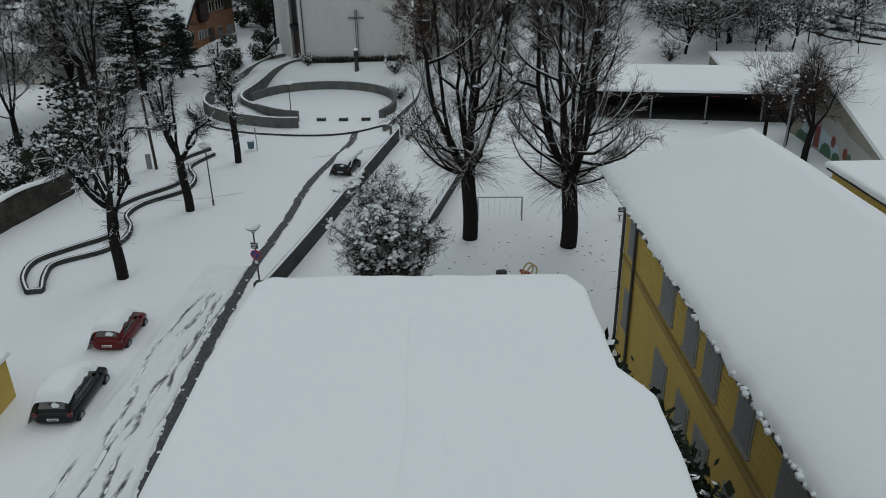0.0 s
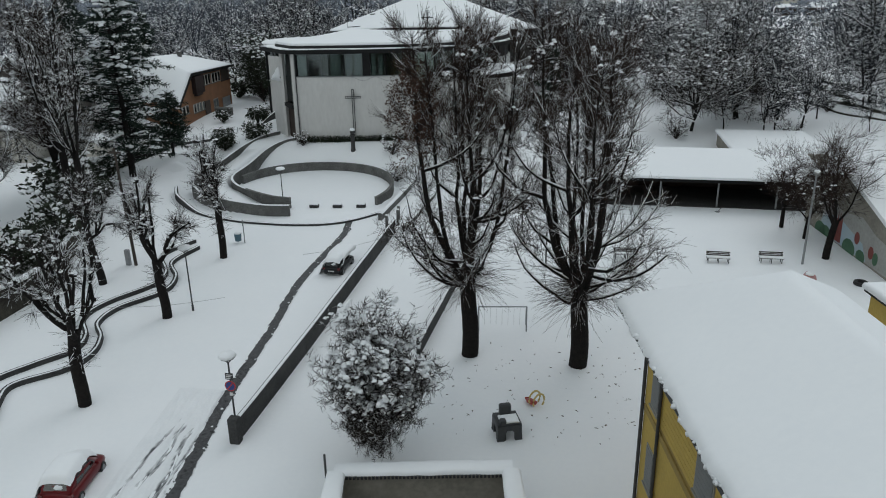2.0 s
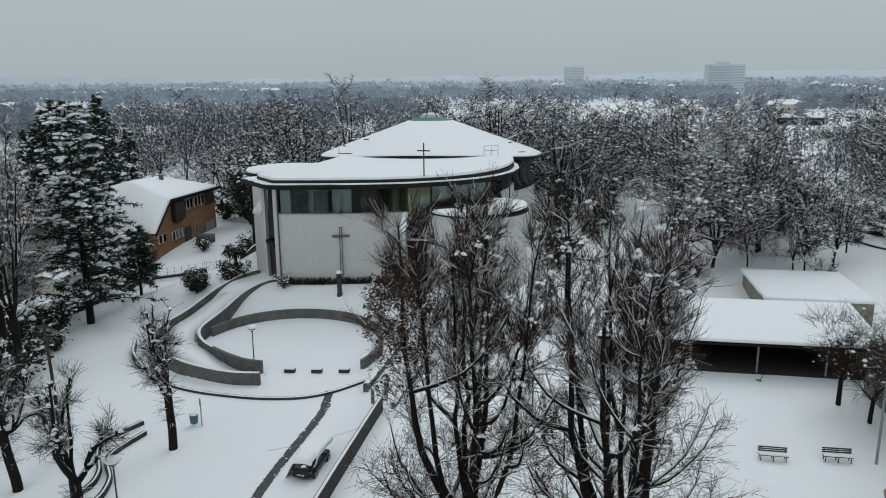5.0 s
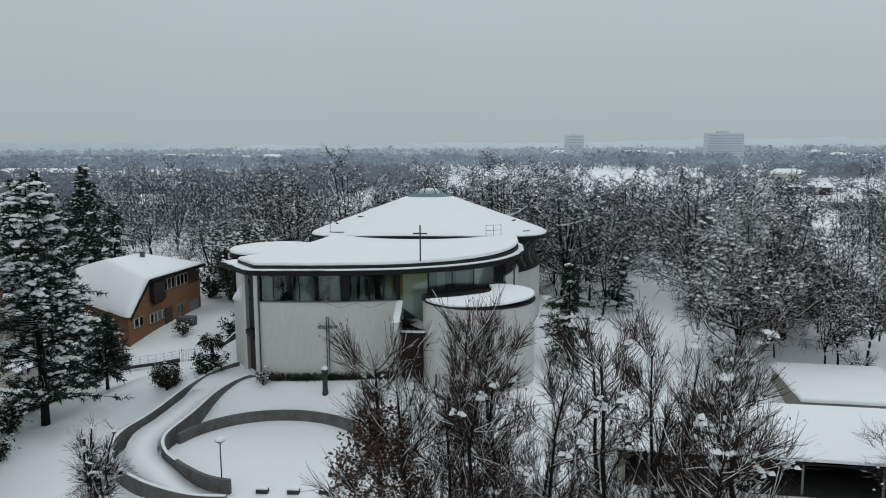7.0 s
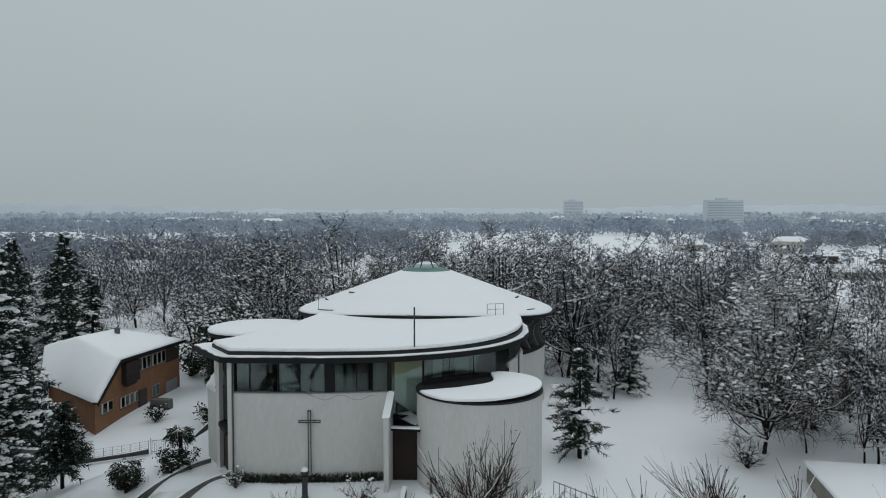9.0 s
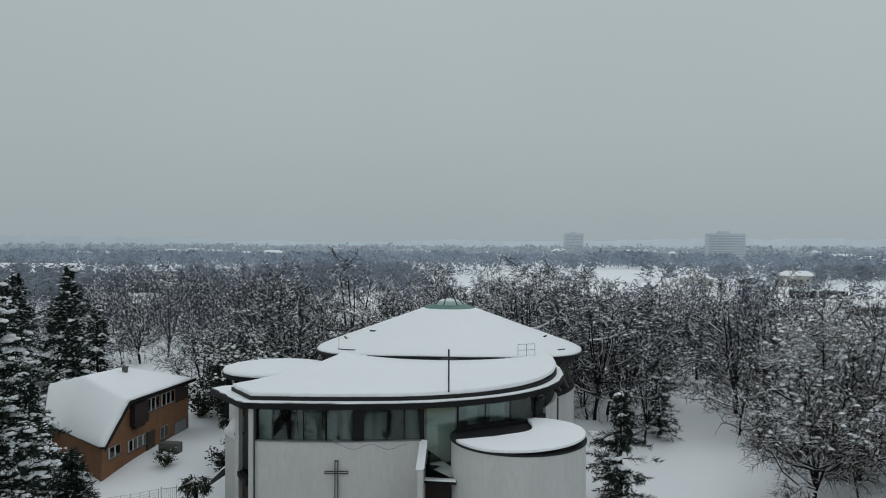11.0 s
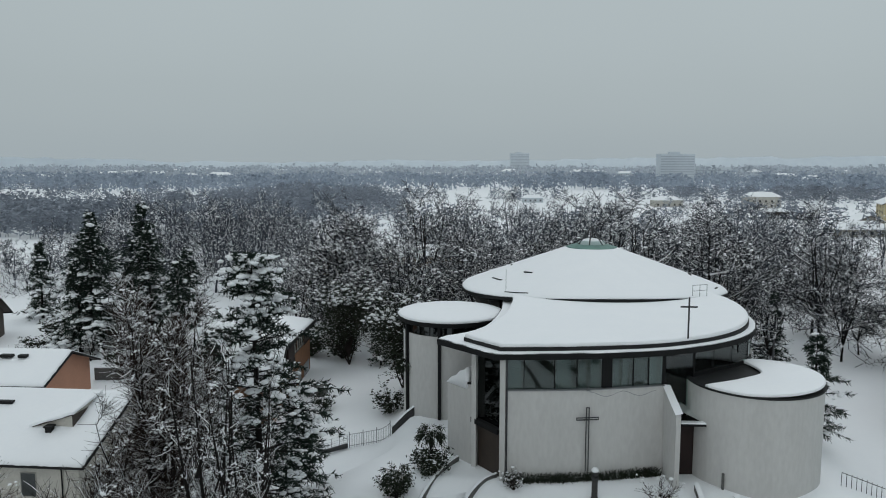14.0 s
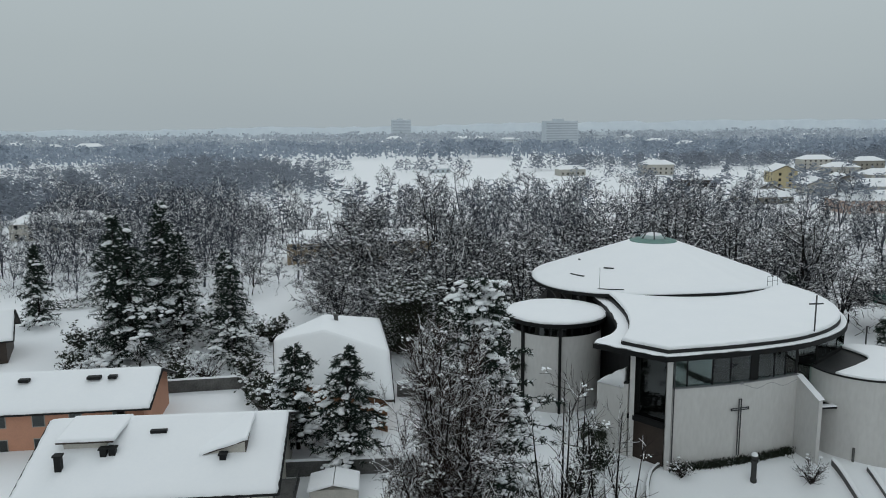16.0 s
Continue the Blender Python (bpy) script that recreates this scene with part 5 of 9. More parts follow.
def house_window(h, x, y, z, w, hh, face="-y", mat=None):
    if face == "-y":
        wo = part("window", box(x - w, x + w, y - 0.06, y + 0.02, z, z + hh), FRAMEGREY, h, "dark window")
        part("pane", box(x - w + 0.1, x + w - 0.1, y - 0.08, y - 0.05, z + 0.1, z + hh - 0.1), mat or DARKGLASS, wo)
    else:
        wo = part("window", box(y - 0.02, y + 0.06, x - w, x + w, z, z + hh), FRAMEGREY, h, "dark window")
        part("pane", box(y + 0.05, y + 0.08, x - w + 0.1, x + w - 0.1, z + 0.1, z + hh - 0.1), mat or DARKGLASS, wo)


h2, h2z = villa(pose(-99.6, 98.6, 1.0, 0, 0, 0), 22.0, 18.0, 5.5, 9.0, CREAM, "white rendered villa with snowy roof, dormers and chimneys", 1.1, 41)
d_ob = part("dormer", box(1.8, 5.8, 4.9, 9.2, 5.6, 8.55), CREAM, h2, "low cream dormer")
part("dormer_snow", snow_slab([(1.3, 4.4), (6.8, 4.4), (7.1, 9.4), (1.3, 9.4)], lambda x, y: 8.55 + 0.1 * (y - 4.4), 0.36, 0.5, 0.06, 3), SNOW, d_ob, "thick snow", smooth=True)
part("dormer_eave", box(1.25, 6.7, 4.38, 4.55, 8.4, 8.56), DARKWOOD, d_ob, "dark eaves")
g_ob = part("dormer", ([(15.2, 3.6, 7.0), (19.4, 3.6, 7.0), (19.4, 3.6, 8.35), (15.2, 8.6, 7.6), (19.4, 8.6, 7.6), (19.4, 8.6, 8.9)], [(0, 1, 2), (3, 5, 4), (0, 2, 5, 3), (1, 4, 5, 2)]), CREAM, h2, "pale wedge dormer")
part("dormer_eave", ([(15.0, 3.42, 6.98), (19.6, 3.42, 8.42), (19.6, 3.42, 8.60), (15.0, 3.42, 7.16), (15.0, 3.7, 6.98), (19.6, 3.7, 8.42), (19.6, 3.7, 8.60), (15.0, 3.7, 7.16)], [(0, 1, 2, 3), (7, 6, 5, 4), (0, 4, 5, 1), (3, 2, 6, 7), (1, 5, 6, 2), (0, 3, 7, 4)]), DARKWOOD, g_ob, "dark eaves")
part("dormer_cheek", box(19.4, 19.48, 3.6, 8.6, 7.0, 8.3), DARKWOOD, g_ob, "dark cheek")
part("dormer_snow", snow_slab([(15.0, 3.4), (19.7, 3.4), (19.7, 8.8), (15.0, 8.8)], lambda x, y: 7.05 + 0.31 * (x - 15.0) + 0.12 * (y - 3.4), 0.34, 0.45, 0.05, 5), SNOW, g_ob, "thick snow", smooth=True)
for x, y, hgt in ((2.3, 2.4, 8.5), (5.9, 4.0, 8.35), (6.7, 4.1, 8.35), (17.4, 3.0, 7.75)):
    ch = part("chimney", box(x - 0.3, x + 0.3, y - 0.3, y + 0.3, 5.5, hgt - 0.4), DARKMETAL, h2, "dark chimney")
    part("chimney_cap", box(x - 0.42, x + 0.42, y - 0.42, y + 0.42, hgt - 0.4, hgt - 0.25), DARKMETAL, ch)
part("skylight", box(9.6, 11.2, 6.4, 6.9, 8.3, 8.62), DARKMETAL, h2, "bare dark skylight edge")
for x, w in ((13.0, 0.95), (17.0, 0.8), (6.0, 0.9)):
    house_window(h2, x, 0.0, 1.6, w, 2.4)
part("downpipe", tube([(20.6, -0.9, 5.0), (20.4, -0.15, 4.4), (20.4, -0.12, -0.8)], 0.07, 6), DARKMETAL, h2, "dark downpipe")
house_window(h2, 3.0, 22.0, 2.2, 0.6, 1.5, "+x")
house_window(h2, 9.0, 22.0, 2.2, 0.6, 1.5, "+x")
part("balcony_slab", box(22.0, 24.0, 3.0, 8.0, 1.9, 2.1), CONCRETE, h2)
for k in range(9):
    part("balcony_bar", box(23.9, 23.96, 3.0 + k * 0.62, 3.06 + k * 0.62, 2.1, 3.1), IRON, h2)
part("balcony_rail", box(23.88, 23.98, 3.0, 8.0, 3.1, 3.16), IRON, h2)

h1, h1z = villa(pose(-117.0, 119.5, 1.0, 0, 0, 2), 21.5, 11.5, 6.0, 8.4, SALMON, "salmon-pink villa with dark windows and snowy roof", 1.0, 51)
for x in (5.0, 9.4, 13.6, 18.6):
    for z in (0.6, 3.6):
        house_window(h1, x, 0.0, z, 0.75, 1.6)
for x, w in ((6.0, 1.2), (14.0, 1.6), (16.5, 1.0)):
    part("skylight", box(x, x + w, 3.4, 4.2, 8.0, 8.35), DARKMETAL, h1, "bare dark skylight edge")

h3, _ = villa(pose(-139.0, 148.0, 1.2, 0, 0, 20), 13.0, 10.0, 6.0, 9.0, DARKWOOD, "dark timber house under snow", 1.2, 61)
garage = thing("garden_shed", "small white garden shed with a snowy twin-pitched roof", "shed", pose(-74.3, 103.2, 1.3, 0, 0, 0))
part("wall", box(0, 4.8, 0, 3.4, -0.6, 2.0), CREAM, garage)
for s, x0, x1 in ((0, -0.2, 2.38), (1, 2.46, 5.0)):
    part("roof_snow", snow_slab([(x0, -0.3), (x1, -0.3), (x1, 3.7), (x0, 3.7)], lambda x, y, s=s: 2.0 + (0.25 * x if s == 0 else 0.25 * (4.8 - x)), 0.22, 0.5, 0.03, 14), SNOW, garage, "snow", smooth=True)
gwall = thing("garden_wall", "grey garden wall between the villas capped with snow", "wall", kind="structure")
for path in ([(-78.0, 110.8), (-62.0, 110.8)], [(-97.5, 135.6), (-87.0, 136.6)], [(-87.0, 136.6), (-78.5, 118.0)]):
    pp = dense(path, 1.0, False)
    part("wall_face", wall_along(pp, 0.35, 0.5, lambda x, y: ground_z(x, y) + 1.8), CONCRETE, gwall)
    part("wall_snow", ridge_snow(pp, 0.45, lambda x, y: ground_z(x, y) + 1.8, 0.2, 15), SNOW, gwall, "cap of snow", smooth=True)


# ---------------------------------------------------------------- growing things
def part_np(name, V, Q, mat, parent=None, label="", smooth=False):
    """A mesh from numpy arrays: vertices and faces of one size."""
    me = bpy.data.meshes.new(name)
    k = Q.shape[1]
    me.vertices.add(len(V))
    me.vertices.foreach_set("co", np.asarray(V, dtype=np.float32).ravel())
    me.loops.add(Q.size)
    me.loops.foreach_set("vertex_index", Q.astype(np.int32).ravel())
    me.polygons.add(len(Q))
    me.polygons.foreach_set("loop_start", np.arange(0, Q.size, k, dtype=np.int32))
    if smooth:
        me.polygons.foreach_set("use_smooth", np.ones(len(Q), dtype=bool))
    me.materials.append(mat)
    me.update(calc_edges=True)
    ob = new(name, me)
    if parent:
        ob.parent = parent
        if label:
            ob["label"] = label
    return ob


def unit(a):
    return a / np.maximum(np.linalg.norm(a, axis=-1, keepdims=True), 1e-9)


def shoots(rg, parents, n, k, length, t0, t1, spread, up, wiggle, along=0.6, taper=0.0):
    """n polylines of k points that leave random spots of their parents. along: how far they keep the parent's way; up: their pull upwards."""
    P = parents[rg.integers(0, len(parents), n)]
    m = P.shape[1] - 1
    t = rg.uniform(t0, t1, n)
    i = np.minimum((t * m).astype(int), m - 1)
    u = (t * m - i)[:, None]
    a, b = P[np.arange(n), i], P[np.arange(n), i + 1]
    base, d0 = a * (1 - u) + b * u, unit(b - a)
    r = rg.normal(size=(n, 3))
    side = unit(r - d0 * (r * d0).sum(1, keepdims=True))
    d = unit(d0 * along + side * spread)
    L = length * rg.uniform(0.6, 1.25, n) * (1 - taper * t)
    out = np.empty((n, k, 3))
    out[:, 0] = base
    for j in range(1, k):
        d = unit(d + rg.normal(size=(n, 3)) * wiggle + np.array([0, 0, up]))
        out[:, j] = out[:, j - 1] + d * (L / (k - 1))[:, None]
    return out


ROLL = np.random.default_rng(4)


def strands(P, r0, r1, sides=3):
    """Tapered tubes (or ribbons, with two sides) round all polylines of P at once."""
    n, k, _ = P.shape
    d = unit(np.gradient(P, axis=1))
    ref = np.where(np.abs(d[..., 2:3]) > 0.9, np.array([1.0, 0, 0]), np.array([0, 0, 1.0]))
    a = unit(np.cross(d, ref))
    b = np.cross(d, a)
    r = (np.linspace(0, 1, k)[None, :] * (np.asarray(r1) - np.asarray(r0)).reshape(-1, 1) + np.asarray(r0).reshape(-1, 1))[..., None] * np.ones((n, k, 1))
    if sides == 2:
        turn_ = ROLL.uniform(0, 6.283, (n, 1, 1))
        a = a * np.cos(turn_) + b * np.sin(turn_)
        V = np.stack([P - a * r, P + a * r], axis=2)
    else:
        ph = [2 * np.pi * s / sides + 0.5 for s in range(sides)]
        V = np.stack([P + (a * np.cos(p) + b * np.sin(p)) * r for p in ph], axis=2)
    idx = np.arange(n * k * sides).reshape(n, k, sides)
    if sides == 2:
        Q = np.stack([idx[:, :-1, 0], idx[:, :-1, 1], idx[:, 1:, 1], idx[:, 1:, 0]], axis=-1).reshape(-1, 4)
    else:
        nx_ = np.roll(idx, -1, axis=2)
        Q = np.stack([idx[:, :-1], nx_[:, :-1], nx_[:, 1:], idx[:, 1:]], axis=-1).reshape(-1, 4)
    return V.reshape(-1, 3), Q


def merge(*vq):
    Vs, Qs, o = [], [], 0
    for V, Q in vq:
        Vs.append(V); Qs.append(Q + o); o += len(V)
    return np.concatenate(Vs), np.concatenate(Qs)


ICO_V = unit(np.array([(s * 1.0, t * 1.618, 0) for s in (-1, 1) for t in (-1, 1)] + [(0, s * 1.0, t * 1.618) for s in (-1, 1) for t in (-1, 1)] + [(t * 1.618, 0, s * 1.0) for s in (-1, 1) for t in (-1, 1)], dtype=float))
ICO_F = []
for i in range(12):
    for j in range(i + 1, 12):
        for k in range(j + 1, 12):
            p, q, r = ICO_V[i], ICO_V[j], ICO_V[k]
            if max(np.linalg.norm(p - q), np.linalg.norm(q - r), np.linalg.norm(p - r)) < 1.1:
                ICO_F.append((i, j, k) if np.dot(np.cross(q - p, r - p), p) > 0 else (i, k, j))
ICO_F = np.array(ICO_F)


def clumps(rg, C, r, flat=0.6, stretch=None):
    """Lumps of snow or foliage at the places C."""
    n = len(C)
    s = np.stack([rg.uniform(0.7, 1.4, n), rg.uniform(0.7, 1.4, n), np.full(n, flat)], axis=1) * np.asarray(r).reshape(-1, 1)
    V = C[:, None, :] + ICO_V[None] * s[:, None, :] * rg.uniform(0.75, 1.25, (n, 12, 1))
    return V.reshape(-1, 3), (ICO_F[None] + 12 * np.arange(n)[:, None, None]).reshape(-1, 3)


def cards(rg, C, size, tilt=0.6):
    """Small leaf blades at the places C."""
    n = len(C)
    a = unit(rg.normal(size=(n, 3)) * np.array([1, 1, tilt]))
    b = unit(np.cross(a, rg.normal(size=(n, 3))))
    s = (size * rg.uniform(0.6, 1.4, n))[:, None]
    V = np.stack([C - a * s, C + b * s * 0.4, C + a * s, C - b * s * 0.4], axis=1).reshape(-1, 3)
    return V, np.arange(4 * n).reshape(n, 4)


def tufts(rg, C, r):
    """Small blocky lumps of four-sided faces, cheap enough for many trees."""
    n = len(C)
    cube = np.array([(-1, -1, -0.3), (1, -1, -0.3), (1, 1, -0.3), (-1, 1, -0.3), (-0.55, -0.55, 0.6), (0.55, -0.55, 0.6), (0.55, 0.55, 0.6), (-0.55, 0.55, 0.6)])
    V = C[:, None] + cube[None] * np.asarray(r).reshape(-1, 1, 1) * rg.uniform(0.6, 1.3, (n, 8, 1))
    F = np.array([(4, 5, 6, 7), (0, 1, 5, 4), (1, 2, 6, 5), (2, 3, 7, 6), (3, 0, 4, 7)])
    return V.reshape(-1, 3), (F[None] + 8 * np.arange(n)[:, None, None]).reshape(-1, 4)


def bare_tree(name, label, seed, h, r, fork=0.22, limbs=6, lean=(0, 0), reach=0.34, up=0.10, twigs=2600, fine=0.016, snow=60, shoot_mat=None, boughs=30, wig=0.10, twig_len=0.13, side=3):
    """A leafless broadleaf: trunk with limbs, crown of fine twigs, lumps of snow caught in it."""
    rg = np.random.default_rng(seed)
    t = thing(name, label, "tree")
    top = fork * h
    trunk = np.array([[(lean[0] * s * s * top, lean[1] * s * s * top, -0.4 + (top + 0.4) * s) for s in np.linspace(0, 1, 6)]])
    d = rg.uniform(0, 6.28) + np.arange(limbs) * 6.283 / limbs + rg.normal(size=limbs) * 0.25
    L1 = np.empty((limbs, 8, 3))
    for i in range(limbs):
        p = np.array(trunk[0, -1]) - np.array([0, 0, rg.uniform(0, 0.25) * top])
        inner = i < max(1, limbs // 3)
        w = rg.uniform(0.10, 0.22) if inner else rg.uniform(0.45, 0.85)
        q = unit(np.array([math.cos(d[i]) * w, math.sin(d[i]) * w, 1.0]))
        ln = (h - top) * (rg.uniform(0.78, 0.92) if inner else rg.uniform(0.55, 0.8))
        for j in range(8):
            L1[i, j] = p
            q = unit(q + rg.normal(size=3) * wig + np.array([0, 0, up * 1.5]))
            p = p + q * ln / 7
    r1 = r * rg.uniform(0.34, 0.52, limbs)
    L2 = shoots(rg, L1, boughs, 6, h * reach, 0.12, 0.9, 0.9, up, 0.14, 0.6, 0.45)
    L3 = shoots(rg, np.concatenate([shoots(rg, L1, boughs * 2, 6, h * reach * 0.8, 0.2, 1.0, 0.8, up, 0.15, 0.7, 0.3), L2]), boughs * 5, 5, h * reach * 0.52, 0.25, 1.0, 0.8, up * 1.2, 0.15, 0.7)
    tw = [shoots(rg, L3, int(twigs * 0.65), 4, h * twig_len, 0.1, 1.0, 0.75, up * 1.4, 0.13, 0.8),
          shoots(rg, L2, int(twigs * 0.25), 4, h * twig_len * 0.9, 0.15, 1.0, 0.8, up, 0.14, 0.7),
          shoots(rg, L1, int(twigs * 0.10), 4, h * twig_len, 0.1, 1.0, 0.9, up, 0.14, 0.5)]
    part_np("trunk", *merge(strands(trunk, [r * 1.12], [r * 0.92], 10), strands(L1, r1, r1 * 0.12, 7), strands(L2, np.full(len(L2), r * 0.13), np.full(len(L2), r * 0.035), 5)), BARK, t, "dark wet trunk and limbs", smooth=True)
    parts = [strands(L3, np.full(len(L3), min(r * 0.05, 0.03)), np.full(len(L3), fine), 3)]
    for x in tw:
        parts.append(strands(x, np.full(len(x), fine), np.full(len(x), fine * 0.45), side))
    part_np("crown", *merge(*parts), shoot_mat or TWIG, t, "fine bare twigs lined with snow")
    if snow:
        pick = np.concatenate([L3.reshape(-1, 3), tw[0][:, 2:].reshape(-1, 3)])
        C = pick[rg.integers(0, len(pick), snow)]
        cs = tagged(part_np("caught_snow", *clumps(rg, C, rg.uniform(0.05, 0.17, snow), 0.55), SNOW, t, "lumps of snow", smooth=True), kind="stuff")
    return t


def bent(A, B, lift, k=7):
    """Limbs that leave A outwards and curve up to B."""
    C = A + (B - A) * np.array([0.72, 0.72, 0.0]) + np.column_stack([np.zeros(len(A)), np.zeros(len(A)), (B - A)[:, 2] * lift])
    u = np.linspace(0, 1, k)[None, :, None]
    return (1 - u) ** 2 * A[:, None] + 2 * u * (1 - u) * C[:, None] + u ** 2 * B[:, None]


def skeleton_of(rg, h, r, fork, width, leaders, sides, lean=(0.0, 0.0), wig=0.02, fan=(0.22, 0.5)):
    """Trunk, upright leaders and spreading side limbs inside an egg-shaped crown."""
    top = fork * h
    trunk = np.array([[(lean[0] * s * s * top, lean[1] * s * s * top, -0.4 + (top + 0.4) * s) for s in np.linspace(0, 1, 6)]])
    a = rg.uniform(0, 6.283) + np.arange(leaders) * 6.283 / leaders + rg.normal(size=leaders) * 0.3
    w = width * rg.uniform(*fan, leaders)
    B = np.column_stack([np.cos(a) * w, np.sin(a) * w, h * rg.uniform(0.80, 0.95, leaders)])
    B[:, :2] += trunk[0, -1, :2]
    L0 = bent(np.repeat(trunk[0, -1][None], leaders, 0) - np.column_stack([np.zeros((leaders, 2)), rg.uniform(0, 0.12, leaders) * top]), B, 0.42, 8)
    i = rg.integers(0, leaders, sides)
    j = rg.choice([0, 1, 1, 2, 2, 3, 4, 5], sides)
    A = L0[i, j]
    u = np.clip((A[:, 2] - top) / (h - top) + rg.uniform(0.12, 0.34, sides), 0.1, 0.92)
    R = width * np.sin(np.pi * np.power(0.14 + 0.82 * u, 0.85)) * rg.uniform(0.62, 0.9, sides)
    b = np.arctan2(A[:, 1] - trunk[0, -1, 1], A[:, 0] - trunk[0, -1, 0]) + rg.normal(size=sides) * 0.8
    b = np.where(j == 0, rg.uniform(0, 6.283, sides), b)
    E = np.column_stack([np.cos(b) * R + trunk[0, -1, 0], np.sin(b) * R + trunk[0, -1, 1], top + u * (h - top)])
    L1 = bent(A, E, rg.uniform(0.05, 0.4, sides), 7)
    for L in (L0, L1):
        L[:, 1:] += np.cumsum(rg.normal(size=L[:, 1:].shape) * wig * h * 0.12, axis=1)
    return trunk, L0, L1


def crown_tree(name, label, seed, h, r, fork, width, leaders, sides, boughs, twigs, fine=0.011, twig_len=1.7, droop=0.06, lumps=60, lump=0.12, lay=1.0, mat=None, limb=0.055, lean=(0, 0), lay_twigs=0.0, rise=0.12, fan=(0.22, 0.5)):
    """A leafless tree: dark trunk and limbs, fans of fine straight shoots, snow lying along the limbs."""
    rg = np.random.default_rng(seed)
    t = thing(name, label, "tree")
    trunk, L0, L1 = skeleton_of(rg, h, r, fork, width, leaders, sides, lean, fan=fan)
    n0, n1 = len(L0), len(L1)
    L2 = np.concatenate([shoots(rg, L1, boughs, 5, width * 0.5, 0.25, 1.0, 0.8, 0.10, 0.12, 0.7, 0.3), shoots(rg, L0, boughs, 5, width * 0.46, 0.3, 1.0, 0.55, 0.10 + rise * 0.6, 0.09, 0.8, 0.4)])
    L3 = shoots(rg, L2, boughs * 4, 4, twig_len * 1.25, 0.2, 1.0, 0.7, 0.02 + rise * 0.5, 0.11, 0.7)
    hi, lo = L2[L2[:, 2, 2] > 0.5 * h], L2[L2[:, 2, 2] <= 0.5 * h]
    tw = [shoots(rg, L3, int(twigs * 0.46), 3, twig_len * 0.75, 0.1, 1.0, 0.75, 0.10, 0.14, 0.7),
          shoots(rg, hi, int(twigs * 0.30), 3, twig_len * 1.15, 0.1, 1.0, 0.6, rise, 0.06, 0.6),
          shoots(rg, np.concatenate([L0[:, 2:7], L1[:, 2:7]]), int(twigs * 0.12), 3, twig_len, 0.0, 1.0, 0.9, 0.05, 0.08, 0.4)]
    if len(lo):
        tw.append(shoots(rg, lo, int(twigs * 0.20), 4, twig_len * 1.1, 0.1, 1.0, 0.8, -droop * 1.6, 0.12, 0.7))
    part_np("trunk", *merge(strands(trunk, [r * 1.1], [r * 0.86], 10), strands(L0, np.full(n0, r * 0.42), np.full(n0, r * 0.05), 7), strands(L1, r * rg.uniform(0.16, 0.30, n1), np.full(n1, r * 0.04), 6), strands(L2, np.full(len(L2), r * limb), np.full(len(L2), r * limb * 0.4), 3)), BARK, t, "dark wet trunk and limbs", smooth=True)
    parts = [strands(L3, np.full(len(L3), fine * 1.7), np.full(len(L3), fine), 2)]
    for x in tw:
        parts.append(strands(x, np.full(len(x), fine * 1.05), np.full(len(x), fine * 0.55), 2))
    part_np("crown", *merge(*parts), mat or TWIG, t, "fine bare shoots")
    if lay:
        flat = [L[np.abs(unit(L[:, -1] - L[:, 0])[:, 2]) < 0.93] for L in (L1, L2)]
        lie = [strands(flat[0] + np.array([0, 0, r * 0.22]), np.full(len(flat[0]), r * 0.17 * lay), np.full(len(flat[0]), 0.03 * lay), 4), strands(flat[1] + np.array([0, 0, r * 0.07]), np.full(len(flat[1]), r * 0.085 * lay), np.full(len(flat[1]), 0.02 * lay), 3)]
        if lay_twigs:
            for x in tw + [L3]:
                y = x[rg.random(len(x)) < lay_twigs]
                lie.append(strands(y[:, :3] + np.array([0, 0, fine * 1.5]), np.full(len(y), fine * 1.6), np.full(len(y), fine * 0.9), 2))
        tagged(part_np("lying_snow", *merge(*lie), SNOW, t, "snow lying along the limbs"), kind="stuff")
    if lumps:
        pick = np.concatenate([L3[:, 1:].reshape(-1, 3), L2[:, 2:].reshape(-1, 3)])
        pick = pick[pick[:, 2] > np.quantile(pick[:, 2], 0.3)]
        C = np.repeat(pick[rg.integers(0, len(pick), lumps // 2)], 5, axis=0)
        C = C + rg.normal(size=C.shape) * lump * np.array([1.1, 1.1, 0.7])
        tagged(part_np("caught_snow", *tufts(rg, C, lump * rg.uniform(0.25, 0.8, len(C))), SNOW, t, "lumps of snow", smooth=True), kind="stuff")
    return t


